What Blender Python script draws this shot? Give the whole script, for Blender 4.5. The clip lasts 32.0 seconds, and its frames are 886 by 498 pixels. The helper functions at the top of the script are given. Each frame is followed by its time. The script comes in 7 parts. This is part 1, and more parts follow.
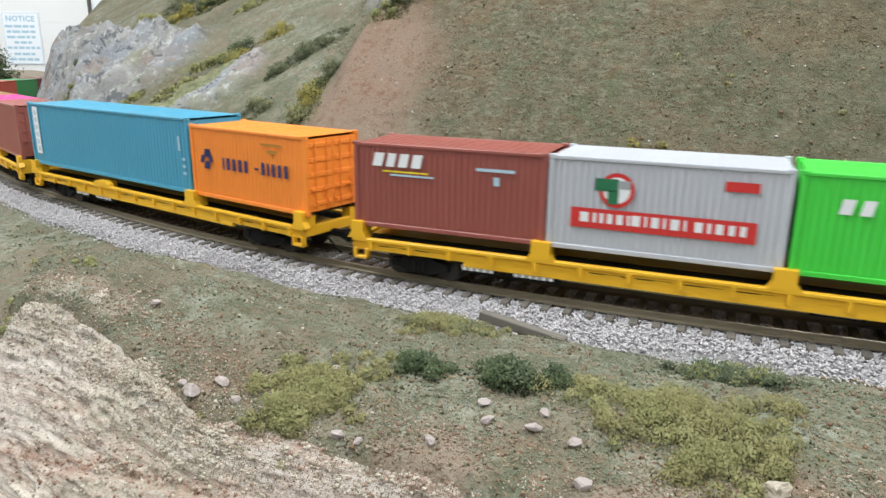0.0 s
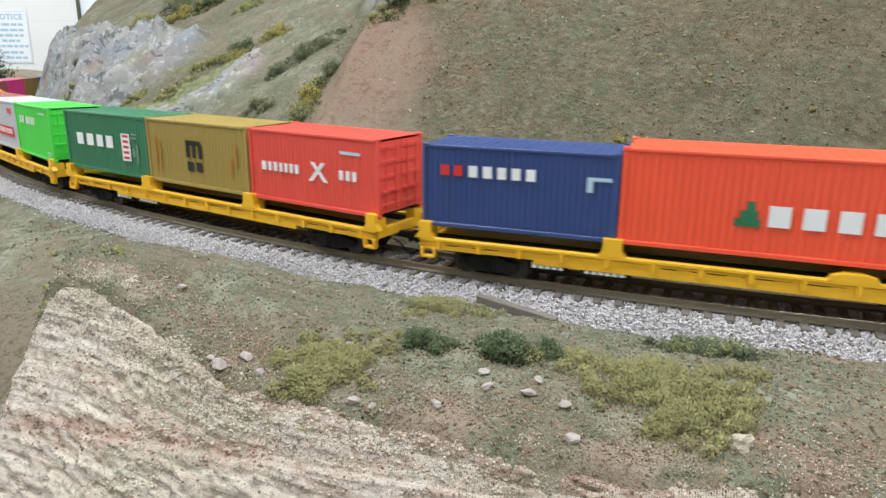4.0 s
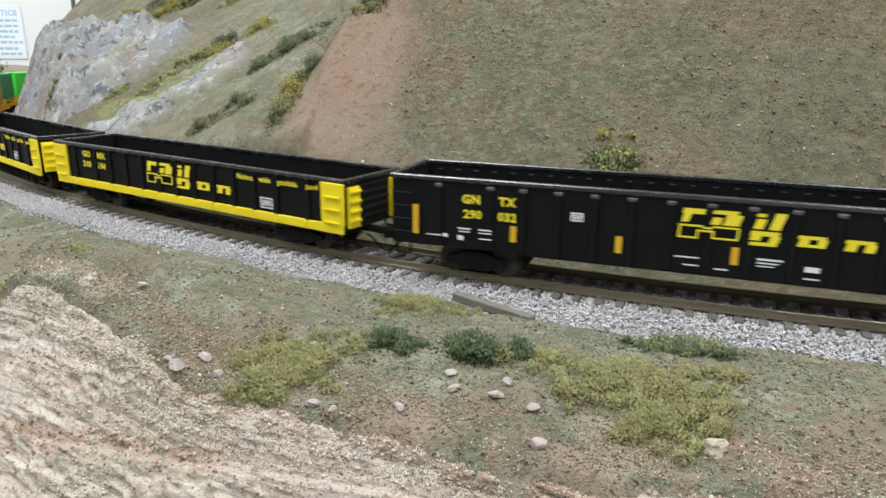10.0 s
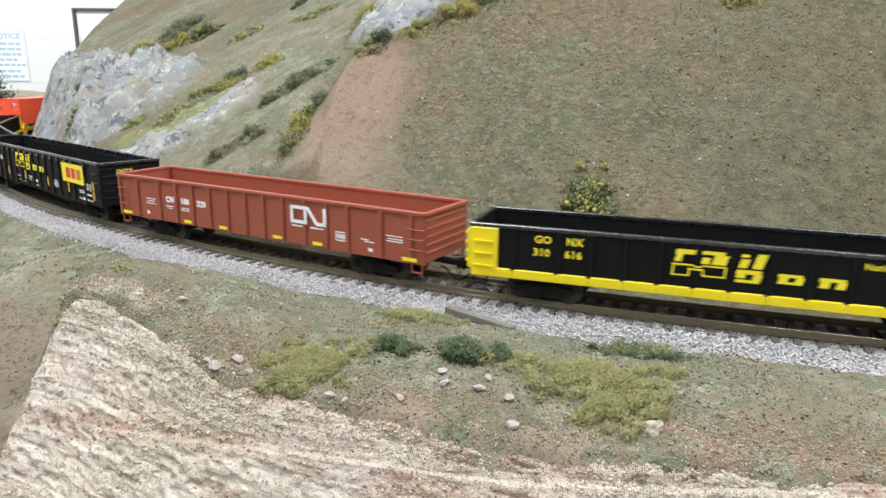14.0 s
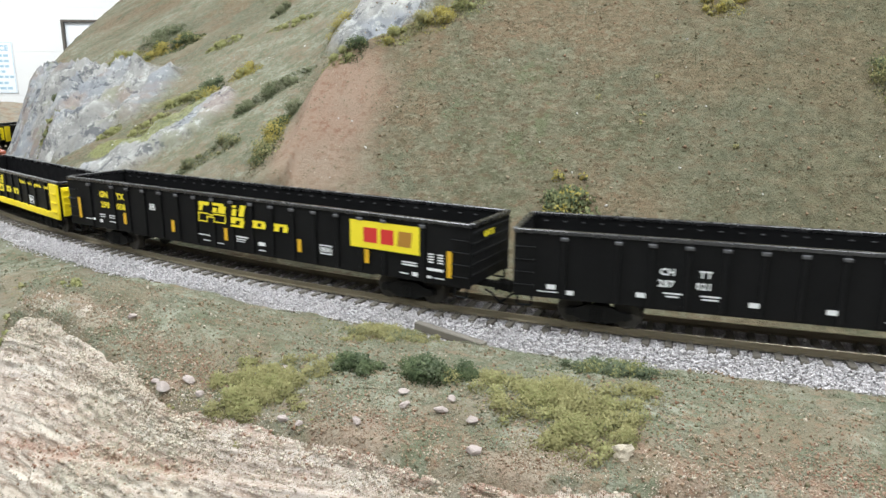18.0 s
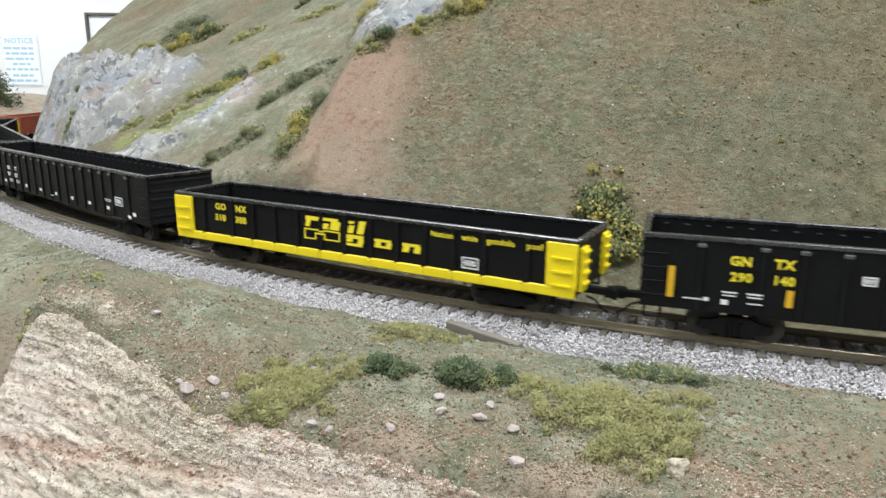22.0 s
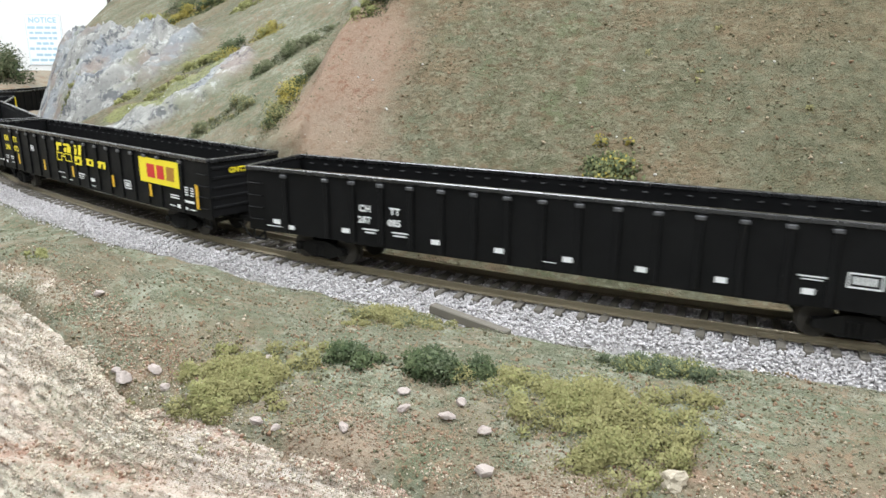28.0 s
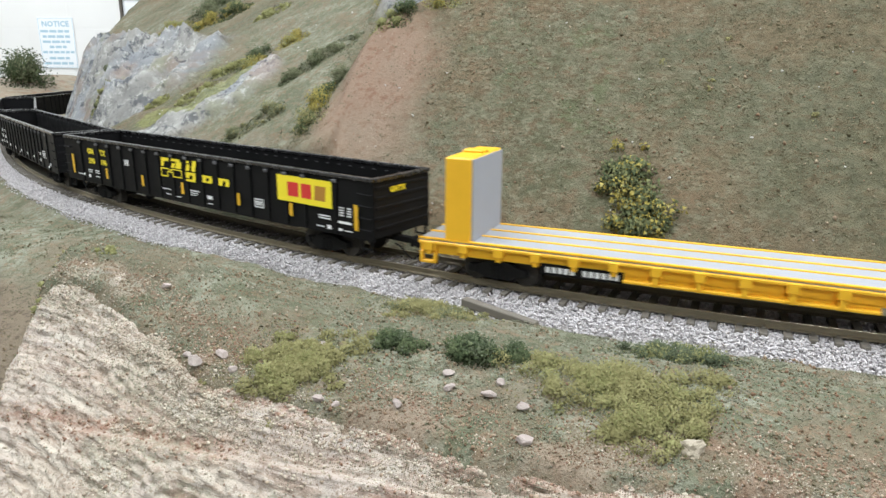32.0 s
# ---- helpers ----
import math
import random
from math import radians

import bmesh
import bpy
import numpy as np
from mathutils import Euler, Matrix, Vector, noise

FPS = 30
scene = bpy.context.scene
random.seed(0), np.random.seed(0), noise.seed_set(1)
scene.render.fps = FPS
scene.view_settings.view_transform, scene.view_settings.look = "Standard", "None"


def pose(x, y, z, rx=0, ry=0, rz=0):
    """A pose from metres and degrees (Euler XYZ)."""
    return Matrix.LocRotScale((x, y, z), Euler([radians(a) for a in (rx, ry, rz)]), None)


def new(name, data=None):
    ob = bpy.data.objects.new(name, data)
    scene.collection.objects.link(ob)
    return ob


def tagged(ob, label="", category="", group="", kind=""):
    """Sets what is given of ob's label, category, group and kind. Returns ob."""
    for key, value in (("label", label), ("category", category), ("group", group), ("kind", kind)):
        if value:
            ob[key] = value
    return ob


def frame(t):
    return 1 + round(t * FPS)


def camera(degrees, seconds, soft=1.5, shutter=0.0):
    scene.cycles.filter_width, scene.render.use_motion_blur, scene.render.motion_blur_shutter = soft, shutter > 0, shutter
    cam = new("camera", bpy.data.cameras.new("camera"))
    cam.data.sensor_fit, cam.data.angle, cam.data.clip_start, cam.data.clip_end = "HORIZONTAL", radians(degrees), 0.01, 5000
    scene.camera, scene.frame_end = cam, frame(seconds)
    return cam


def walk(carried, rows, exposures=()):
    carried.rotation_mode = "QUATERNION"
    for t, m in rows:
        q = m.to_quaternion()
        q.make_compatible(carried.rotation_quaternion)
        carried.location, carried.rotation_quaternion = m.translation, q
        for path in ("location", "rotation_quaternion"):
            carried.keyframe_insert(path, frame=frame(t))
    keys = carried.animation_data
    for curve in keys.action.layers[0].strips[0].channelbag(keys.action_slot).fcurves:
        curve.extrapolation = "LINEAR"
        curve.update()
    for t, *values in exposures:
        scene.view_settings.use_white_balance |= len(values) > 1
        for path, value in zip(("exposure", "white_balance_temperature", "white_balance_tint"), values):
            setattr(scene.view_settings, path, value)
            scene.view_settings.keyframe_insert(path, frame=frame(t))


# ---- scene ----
# Camera: a hand-held compact camera in front of a model railway (scale 1:87)
cam = camera(64.1, 32.0, 1.5, 0.35)
METRES, EYE, TILT, LEAN, TURN = 0.2435, 1.3, 0.351, 0.959, 18.0
ROWS = [
    (0.0, 0.0, 0.0, 0.0, 0.44, -16.08, -1.53),
    (0.5, -0.0011, -0.0053, -0.0008, 0.38, -16.26, -1.56),
    (1.0, -0.0147, -0.0243, 0.0039, 0.32, -16.4, -1.54),
    (1.5, -0.026, -0.0504, 0.0069, 0.27, -16.44, -1.49),
    (2.0, -0.026, -0.0737, 0.025, 0.15, -16.47, -1.44),
    (2.5, -0.0214, -0.0754, 0.0154, -0.05, -16.28, -1.46),
    (3.0, -0.0237, -0.0751, 0.0093, -0.17, -16.23, -1.44),
    (3.5, -0.0128, -0.0769, 0.0091, -0.28, -16.31, -1.37),
    (5.5, -0.0106, -0.0529, 0.0078, -0.63, -16.3, -1.49),
    (6.0, -0.0046, -0.0509, 0.002, -0.63, -16.26, -1.48),
    (6.5, -0.0026, -0.0522, 0.0017, -0.7, -16.46, -1.47),
    (7.0, -0.0074, -0.0538, 0.0021, -0.72, -16.52, -1.51),
    (7.5, -0.0015, -0.0588, 0.0067, -0.67, -16.47, -1.51),
    (8.0, -0.0039, -0.057, 0.0181, -0.62, -16.52, -1.52),
    (8.5, -0.0073, -0.0512, 0.009, -0.58, -16.38, -1.51),
    (9.0, -0.0024, -0.0551, 0.007, -0.58, -16.39, -1.48),
    (9.5, 0.0075, -0.0608, 0.006, -0.59, -16.5, -1.43),
    (10.0, 0.0197, -0.0457, 0.0011, -0.54, -16.57, -1.37),
    (10.5, 0.0401, -0.0304, 0.0001, -0.59, -16.55, -1.42),
    (11.0, 0.0591, 0.004, -0.0056, -0.37, -16.69, -1.4),
    (11.5, 0.0704, 0.006, -0.01, -0.22, -16.83, -1.44),
    (12.0, 0.05, -0.036, -0.0029, -0.27, -16.9, -1.54),
    (12.5, 0.0322, -0.0834, 0.0138, -0.53, -16.42, -1.57),
    (13.0, 0.0003, -0.1229, 0.0151, -0.69, -16.07, -1.55),
    (13.5, 0.01, -0.1612, 0.0431, -0.74, -15.51, -1.45),
    (15.5, 0.0295, -0.2054, 0.0404, -1.1, -13.9, -1.39),
    (16.0, 0.034, -0.1768, 0.0457, -1.26, -13.68, -1.37),
    (16.5, 0.0403, -0.1542, 0.0498, -1.29, -13.56, -1.4),
    (17.0, 0.0298, -0.1507, 0.0347, -1.36, -13.93, -1.42),
    (17.5, 0.0442, -0.1524, 0.0363, -1.4, -14.1, -1.34),
    (18.0, 0.0574, -0.1458, 0.0362, -1.45, -14.09, -1.35),
    (18.5, 0.0604, -0.1375, 0.0301, -1.49, -14.07, -1.43),
    (19.0, 0.0535, -0.1394, 0.0395, -1.53, -14.17, -1.49),
    (19.5, 0.0518, -0.1402, 0.0397, -1.48, -14.11, -1.47),
    (20.0, 0.0458, -0.14, 0.0318, -1.42, -14.28, -1.44),
    (20.5, 0.0583, -0.1345, 0.0303, -1.38, -14.36, -1.45),
    (21.0, 0.0644, -0.1269, 0.0249, -1.27, -14.38, -1.45),
    (21.5, 0.061, -0.1161, 0.0325, -0.66, -14.49, -1.43),
    (22.0, 0.037, -0.1024, 0.0278, 0.09, -14.6, -1.45),
    (22.5, 0.0459, -0.1038, 0.0229, 0.66, -15.0, -1.3),
    (23.0, 0.0542, -0.1136, 0.024, 0.88, -15.15, -1.32),
    (23.5, 0.0565, -0.1139, 0.0235, 1.13, -15.2, -1.29),
    (24.0, 0.0588, -0.107, 0.0222, 1.23, -15.25, -1.31),
    (24.5, 0.0656, -0.098, 0.0192, 1.38, -15.25, -1.27),
    (26.5, 0.0765, -0.0565, 0.0056, 1.55, -15.65, -1.25),
    (27.0, 0.0873, -0.0373, -0.0003, 1.62, -15.64, -1.31),
    (27.5, 0.0908, -0.0187, -0.0018, 1.71, -15.89, -1.29),
    (28.0, 0.089, -0.0101, -0.0017, 1.99, -16.17, -1.27),
    (28.5, 0.0834, -0.0192, 0.0026, 2.09, -16.31, -1.32),
    (29.0, 0.075, -0.035, 0.0044, 2.28, -16.38, -1.31),
    (29.5, 0.0755, -0.0494, 0.0076, 2.43, -16.37, -1.24),
    (30.0, 0.0698, -0.0619, 0.0088, 2.47, -16.34, -1.24),
    (30.5, 0.0633, -0.0757, 0.0124, 2.48, -16.32, -1.21),
    (31.0, 0.0597, -0.089, 0.0184, 2.48, -16.29, -1.21),
    (31.5, 0.0514, -0.09, 0.0159, 2.45, -16.1, -1.25),
    (32.0, 0.057, -0.0841, 0.0129, 2.52, -16.03, -1.18),
]
EXPOSURES = [(0.0, -0.58), (9.6, -0.57), (11.4, -0.39), (13.5, -0.34), (17.0, -0.35), (24.0, -0.36), (29.0, -0.28), (31.0, -0.31), (32.0, -0.49)]
walk(cam, [(t, pose(0, 0, EYE, TILT, LEAN, TURN) @ pose(METRES * x, METRES * y, METRES * z, 90 + pitch, roll, yaw)) for t, x, y, z, yaw, pitch, roll in ROWS], EXPOSURES)

# ---- world and light: a closed club room lit by ceiling fixtures ----
world = bpy.data.worlds.new("room_air")
scene.world = world
world.use_nodes = True
world.node_tree.nodes["Background"].inputs[0].default_value = (0.9, 0.95, 1.0, 1)
world.node_tree.nodes["Background"].inputs[1].default_value = 0.05

ROOM = pose(0, 0, 0, 0, 0, 20)          # the room stands turned to the layout
ROOM_X0, ROOM_X1, ROOM_Y0, ROOM_Y1, ROOM_H = -3.6, 5.6, -3.2, 3.5, 2.75


def ceiling_lamp(x, y, power):
    data = bpy.data.lights.new("ceiling_tube_light", "AREA")
    data.shape, data.size, data.size_y, data.energy = "RECTANGLE", 1.2, 0.5, power
    data.color = (0.935, 1.0, 1.055)
    ob = new("ceiling_tube_light", data)
    ob.matrix_world = ROOM @ pose(x, y, ROOM_H - 0.075)
    return ob


LAMPS = [(-1.9, 2.3, 66), (-0.9, 0.1, 42), (0.9, 0.1, 42), (0.2, -1.8, 44), (3.2, 0.6, 30)]
for lamp_x, lamp_y, lamp_power in LAMPS:
    ceiling_lamp(lamp_x, lamp_y, lamp_power)


# ---- materials ----
class Nodes:
    """A short way to write node trees."""

    def __init__(self, name):
        self.m = bpy.data.materials.new(name)
        self.m.use_nodes = True
        self.t = self.m.node_tree
        self.bsdf = self.t.nodes["Principled BSDF"]
        self.coord = self.t.nodes.new("ShaderNodeTexCoord")

    def put(self, socket, value):
        if hasattr(value, "is_output"):
            self.t.links.new(value, socket)
        elif isinstance(value, (tuple, list)):
            socket.default_value = (*value, 1) if len(value) == 3 and socket.type == "RGBA" else value
        else:
            socket.default_value = value

    def noise(self, scale, detail=4, rough=0.6, stretch=None, space="Object", distortion=0.0):
        n = self.t.nodes.new("ShaderNodeTexNoise")
        n.inputs["Scale"].default_value, n.inputs["Detail"].default_value, n.inputs["Roughness"].default_value = scale, detail, rough
        n.inputs["Distortion"].default_value = distortion
        src = self.coord.outputs[space]
        if stretch:
            mp = self.t.nodes.new("ShaderNodeMapping")
            mp.inputs["Scale"].default_value = stretch
            self.t.links.new(src, mp.inputs[0])
            src = mp.outputs[0]
        self.t.links.new(src, n.inputs["Vector"])
        return n.outputs["Fac"]

    def ramp(self, fac, *stops):
        r = self.t.nodes.new("ShaderNodeValToRGB")
        while len(r.color_ramp.elements) < len(stops):
            r.color_ramp.elements.new(0.5)
        for e, (p, c) in zip(r.color_ramp.elements, stops):
            e.position = p
            e.color = (c, c, c, 1) if isinstance(c, (int, float)) else (*c, 1)
        self.t.links.new(fac, r.inputs[0])
        return r.outputs[0]

    def mix(self, fac, a, b, kind="MIX"):
        n = self.t.nodes.new("ShaderNodeMix")
        n.data_type, n.blend_type = "RGBA", kind
        self.put(n.inputs["Factor"], fac)
        for s, v in ((n.inputs[6], a), (n.inputs[7], b)):
            self.put(s, v)
        return n.outputs[2]

    def math(self, op, a, b=0.0):
        n = self.t.nodes.new("ShaderNodeMath")
        n.operation = op
        self.put(n.inputs[0], a), self.put(n.inputs[1], b)
        return n.outputs[0]

    def attr(self, name):
        n = self.t.nodes.new("ShaderNodeAttribute")
        n.attribute_name = name
        return n.outputs["Fac"]

    def along(self, name, fx, fy):
        """Noise drawn out along the layers whose level an attribute holds."""
        sep, com, n = self.t.nodes.new("ShaderNodeSeparateXYZ"), self.t.nodes.new("ShaderNodeCombineXYZ"), self.t.nodes.new("ShaderNodeTexNoise")
        self.t.links.new(self.coord.outputs["Object"], sep.inputs[0])
        self.put(com.inputs[0], self.math("MULTIPLY", sep.outputs[0], fx))
        self.put(com.inputs[1], self.math("MULTIPLY", self.attr(name), fy))
        self.t.links.new(com.outputs[0], n.inputs["Vector"])
        n.inputs["Scale"].default_value, n.inputs["Detail"].default_value, n.inputs["Roughness"].default_value = 1.0, 4, 0.65
        return n.outputs["Fac"]

    def random(self):
        return self.t.nodes.new("ShaderNodeObjectInfo").outputs["Random"]

    def island(self):
        return self.t.nodes.new("ShaderNodeNewGeometry").outputs["Random Per Island"]

    def bump(self, height, strength=0.3, distance=0.001):
        n = self.t.nodes.new("ShaderNodeBump")
        n.inputs["Strength"].default_value, n.inputs["Distance"].default_value = strength, distance
        self.t.links.new(height, n.inputs["Height"])
        self.t.links.new(n.outputs[0], self.bsdf.inputs["Normal"])

    def set(self, color=None, rough=None, metal=None):
        for key, v in (("Base Color", color), ("Roughness", rough), ("Metallic", metal)):
            if v is not None:
                self.put(self.bsdf.inputs[key], v)
        return self.m


def paint(name, color, rough=0.45, vary=0.12, scale=90, bump=0.08, shine=0.4):
    """Model paint: one colour with faint dust and mottling at two scales."""
    n = Nodes(name)
    dark = tuple(c * (1 - vary) for c in color)
    lite = tuple(min(1, c * (1 + vary) + 0.006) for c in color)
    base = n.mix(n.noise(scale, 5), dark, lite)
    base = n.mix(n.math("MULTIPLY", n.noise(scale * 7, 3), 0.16), base, tuple(min(1, c * 1.2 + 0.02) for c in color))
    n.bump(n.noise(scale * 22, 3), bump, 0.0002)
    n.bsdf.inputs["Specular IOR Level"].default_value = shine
    return n.set(base, n.ramp(n.noise(scale * 2, 4), (0.3, rough - 0.06), (0.7, rough + 0.1)))


BLACK = paint("black_paint", (0.0055, 0.0055, 0.006), 0.5, 0.25, shine=0.09)
YELLOW = paint("yellow_car_paint", (0.84, 0.66, 0.010), 0.45)
GOLD = paint("golden_flat_car_paint", (0.86, 0.47, 0.022), 0.42)
OXIDE = paint("oxide_red_paint", (0.30, 0.075, 0.042), 0.48)
GREYDECK = paint("grey_deck_paint", (0.33, 0.34, 0.37), 0.65)
WHITE = paint("white_lettering", (0.82, 0.83, 0.84), 0.5, 0.05)
INKYELLOW = paint("yellow_lettering", (0.88, 0.72, 0.03), 0.5, 0.06)
AMBER = paint("amber_reflector", (0.72, 0.42, 0.02), 0.35, 0.08)
SOOT = paint("dark_grey_plastic", (0.009, 0.0088, 0.0085), 0.8, 0.3, shine=0.08)
STEELW = paint("blackened_wheel", (0.040, 0.036, 0.032), 0.45, 0.3, shine=0.2)
# lighter, glossier copy of the black, put in to bring out the rims' highlights
RIM = paint("glossy_black_chord", (0.012, 0.012, 0.013), 0.24, 0.3, shine=0.9)
CAP = paint("worn_grey_cap", (0.085, 0.085, 0.09), 0.5, 0.4)
RED = paint("red_lettering", (0.62, 0.035, 0.03), 0.5, 0.06)
BROWNX = paint("brown_lettering", (0.42, 0.20, 0.03), 0.5, 0.06)


def rail_material():
    n = Nodes("weathered_nickel_rail")
    col = n.mix(n.noise(60, 5), (0.165, 0.138, 0.092), (0.25, 0.212, 0.145))
    return n.set(col, 0.5, 0.25)


def rail_top_material():
    n = Nodes("polished_rail_head")
    return n.set(n.mix(n.noise(120, 3), (0.62, 0.57, 0.45), (0.42, 0.37, 0.27)), 0.28, 0.85)


def tie_material():
    n = Nodes("weathered_plastic_tie")
    col = n.mix(n.random(), (0.165, 0.148, 0.122), (0.25, 0.225, 0.19))
    col = n.mix(n.noise(420, 4, stretch=(0.2, 1, 1)), col, (0.125, 0.112, 0.094))
    n.bump(n.noise(900, 3, stretch=(0.15, 1, 1)), 0.3, 0.0003)
    return n.set(col, 0.85)


def stone_material():
    n = Nodes("grey_ballast_stone")
    col = n.ramp(n.island(), (0.0, (0.32, 0.305, 0.305)), (0.12, (0.475, 0.455, 0.458)), (0.55, (0.60, 0.575, 0.582)), (1.0, (0.75, 0.72, 0.73)))
    col = n.mix(n.math("MULTIPLY", n.noise(700, 3), 0.35), col, (0.506, 0.462, 0.459))
    return n.set(col, 0.85)


def terrain_material():
    n = Nodes("scenic_ground_cover")
    turf = n.ramp(n.noise(30, 6, 0.7), (0.40, (0.101, 0.101, 0.060)), (0.47, (0.134, 0.131, 0.083)), (0.54, (0.156, 0.142, 0.094)), (0.61, (0.123, 0.131, 0.075)))
    turf = n.mix(n.ramp(n.noise(7, 3), (0.44, 0.0), (0.58, 0.55)), turf, (0.141, 0.150, 0.105))
    turf = n.mix(n.ramp(n.noise(14, 5, 0.7), (0.48, 0.0), (0.58, 0.7)), turf, (0.189, 0.131, 0.081))
    turf = n.mix(n.ramp(n.noise(210, 5, 0.8, stretch=(0.6, 1, 1)), (0.51, 0.0), (0.58, 0.65)), turf, (0.198, 0.124, 0.077))
    turf = n.mix(n.ramp(n.noise(420, 4, 0.8, stretch=(0.6, 1, 1)), (0.51, 0.0), (0.57, 0.55)), turf, (0.059, 0.064, 0.037))
    turf = n.mix(n.ramp(n.noise(360, 4, 0.8, stretch=(0.6, 1, 1)), (0.53, 0.0), (0.60, 0.65)), turf, (0.231, 0.219, 0.155))
    sage = n.mix(n.ramp(n.noise(60, 5, 0.7), (0.42, 0.0), (0.58, 1.0)), (0.147, 0.156, 0.103), (0.262, 0.268, 0.205))
    sage = n.mix(n.ramp(n.noise(300, 4, 0.75), (0.49, 0.0), (0.56, 0.65)), sage, (0.108, 0.112, 0.066))
    sage = n.mix(n.ramp(n.noise(34, 5, 0.7), (0.50, 0.0), (0.58, 0.6)), sage, (0.205, 0.161, 0.114))
    sage = n.mix(n.ramp(n.noise(210, 4, 0.75), (0.54, 0.0), (0.60, 0.6)), sage, (0.244, 0.166, 0.109))
    sage = n.mix(n.ramp(n.noise(380, 4, 0.75), (0.58, 0.0), (0.64, 0.4)), sage, (0.345, 0.335, 0.255))
    red = n.mix(n.noise(45, 6, 0.7), (0.245, 0.156, 0.112), (0.335, 0.250, 0.190))
    red = n.mix(n.ramp(n.noise(260, 4), (0.52, 0.0), (0.64, 0.65)), red, (0.20, 0.09, 0.055))
    red = n.mix(n.ramp(n.noise(15, 4), (0.45, 0.0), (0.65, 0.6)), red, (0.30, 0.25, 0.19))
    tan = n.mix(n.noise(30, 6, 0.7, stretch=(0.35, 1, 3)), (0.33, 0.275, 0.21), (0.50, 0.44, 0.345))
    tan = n.mix(n.ramp(n.noise(75, 5, 0.75, stretch=(0.3, 1, 4)), (0.50, 0.0), (0.60, 0.85)), tan, (0.36, 0.22, 0.155))
    tan = n.mix(n.ramp(n.noise(55, 5, 0.7, stretch=(0.4, 1, 3)), (0.54, 0.0), (0.64, 0.75)), tan, (0.30, 0.285, 0.265))
    tan = n.mix(n.ramp(n.noise(190, 5, 0.75, stretch=(0.35, 1, 3)), (0.56, 0.0), (0.66, 0.8)), tan, (0.20, 0.16, 0.12))
    rock = n.mix(n.ramp(n.noise(26, 6, 0.7), (0.40, 0.0), (0.60, 1.0)), (0.225, 0.222, 0.212), (0.385, 0.378, 0.355))
    rock = n.mix(n.ramp(n.noise(11, 4, distortion=0.5), (0.50, 0.0), (0.58, 0.6)), rock, (0.262, 0.285, 0.318))
    rock = n.mix(n.ramp(n.noise(13, 4, distortion=0.8), (0.54, 0.0), (0.62, 0.7)), rock, (0.285, 0.222, 0.185))
    rock = n.mix(n.ramp(n.noise(24, 5, distortion=0.4), (0.56, 0.0), (0.64, 0.55)), rock, (0.205, 0.212, 0.128))
    rock = n.mix(n.ramp(n.noise(58, 6, 0.78, distortion=0.5), (0.53, 0.0), (0.59, 0.75)), rock, (0.075, 0.080, 0.092))
    rock = n.mix(n.ramp(n.noise(110, 5, 0.8), (0.54, 0.0), (0.61, 0.7)), rock, (0.500, 0.500, 0.470))
    soil = n.mix(n.noise(45, 6, 0.65), (0.150, 0.118, 0.084), (0.225, 0.185, 0.135))
    soil = n.mix(n.ramp(n.noise(260, 4, 0.7), (0.52, 0.0), (0.64, 0.7)), soil, (0.08, 0.062, 0.042))
    # the mask mixes the turf to a darker, browner tone
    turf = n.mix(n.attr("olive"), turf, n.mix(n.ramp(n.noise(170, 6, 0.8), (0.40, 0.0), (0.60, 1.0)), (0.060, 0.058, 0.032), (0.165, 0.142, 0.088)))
    col = n.mix(n.attr("sage"), turf, sage)
    col = n.mix(n.attr("red"), col, red)
    col = n.mix(n.attr("soil"), col, soil)
    col = n.mix(n.attr("rock"), col, rock)
    moss = n.mix(n.ramp(n.noise(240, 5, 0.75), (0.42, 0.0), (0.58, 1.0)), (0.150, 0.165, 0.072), (0.285, 0.290, 0.135))
    col = n.mix(n.attr("moss"), col, moss)
    col = n.mix(n.attr("tan"), col, tan)
    n.bump(n.math("ADD", n.noise(430, 5, 0.75), n.math("MULTIPLY", n.noise(1500, 3), 0.5)), 0.75, 0.0016)
    n.bsdf.inputs["Specular IOR Level"].default_value = 0.15
    return n.set(col, 0.95)


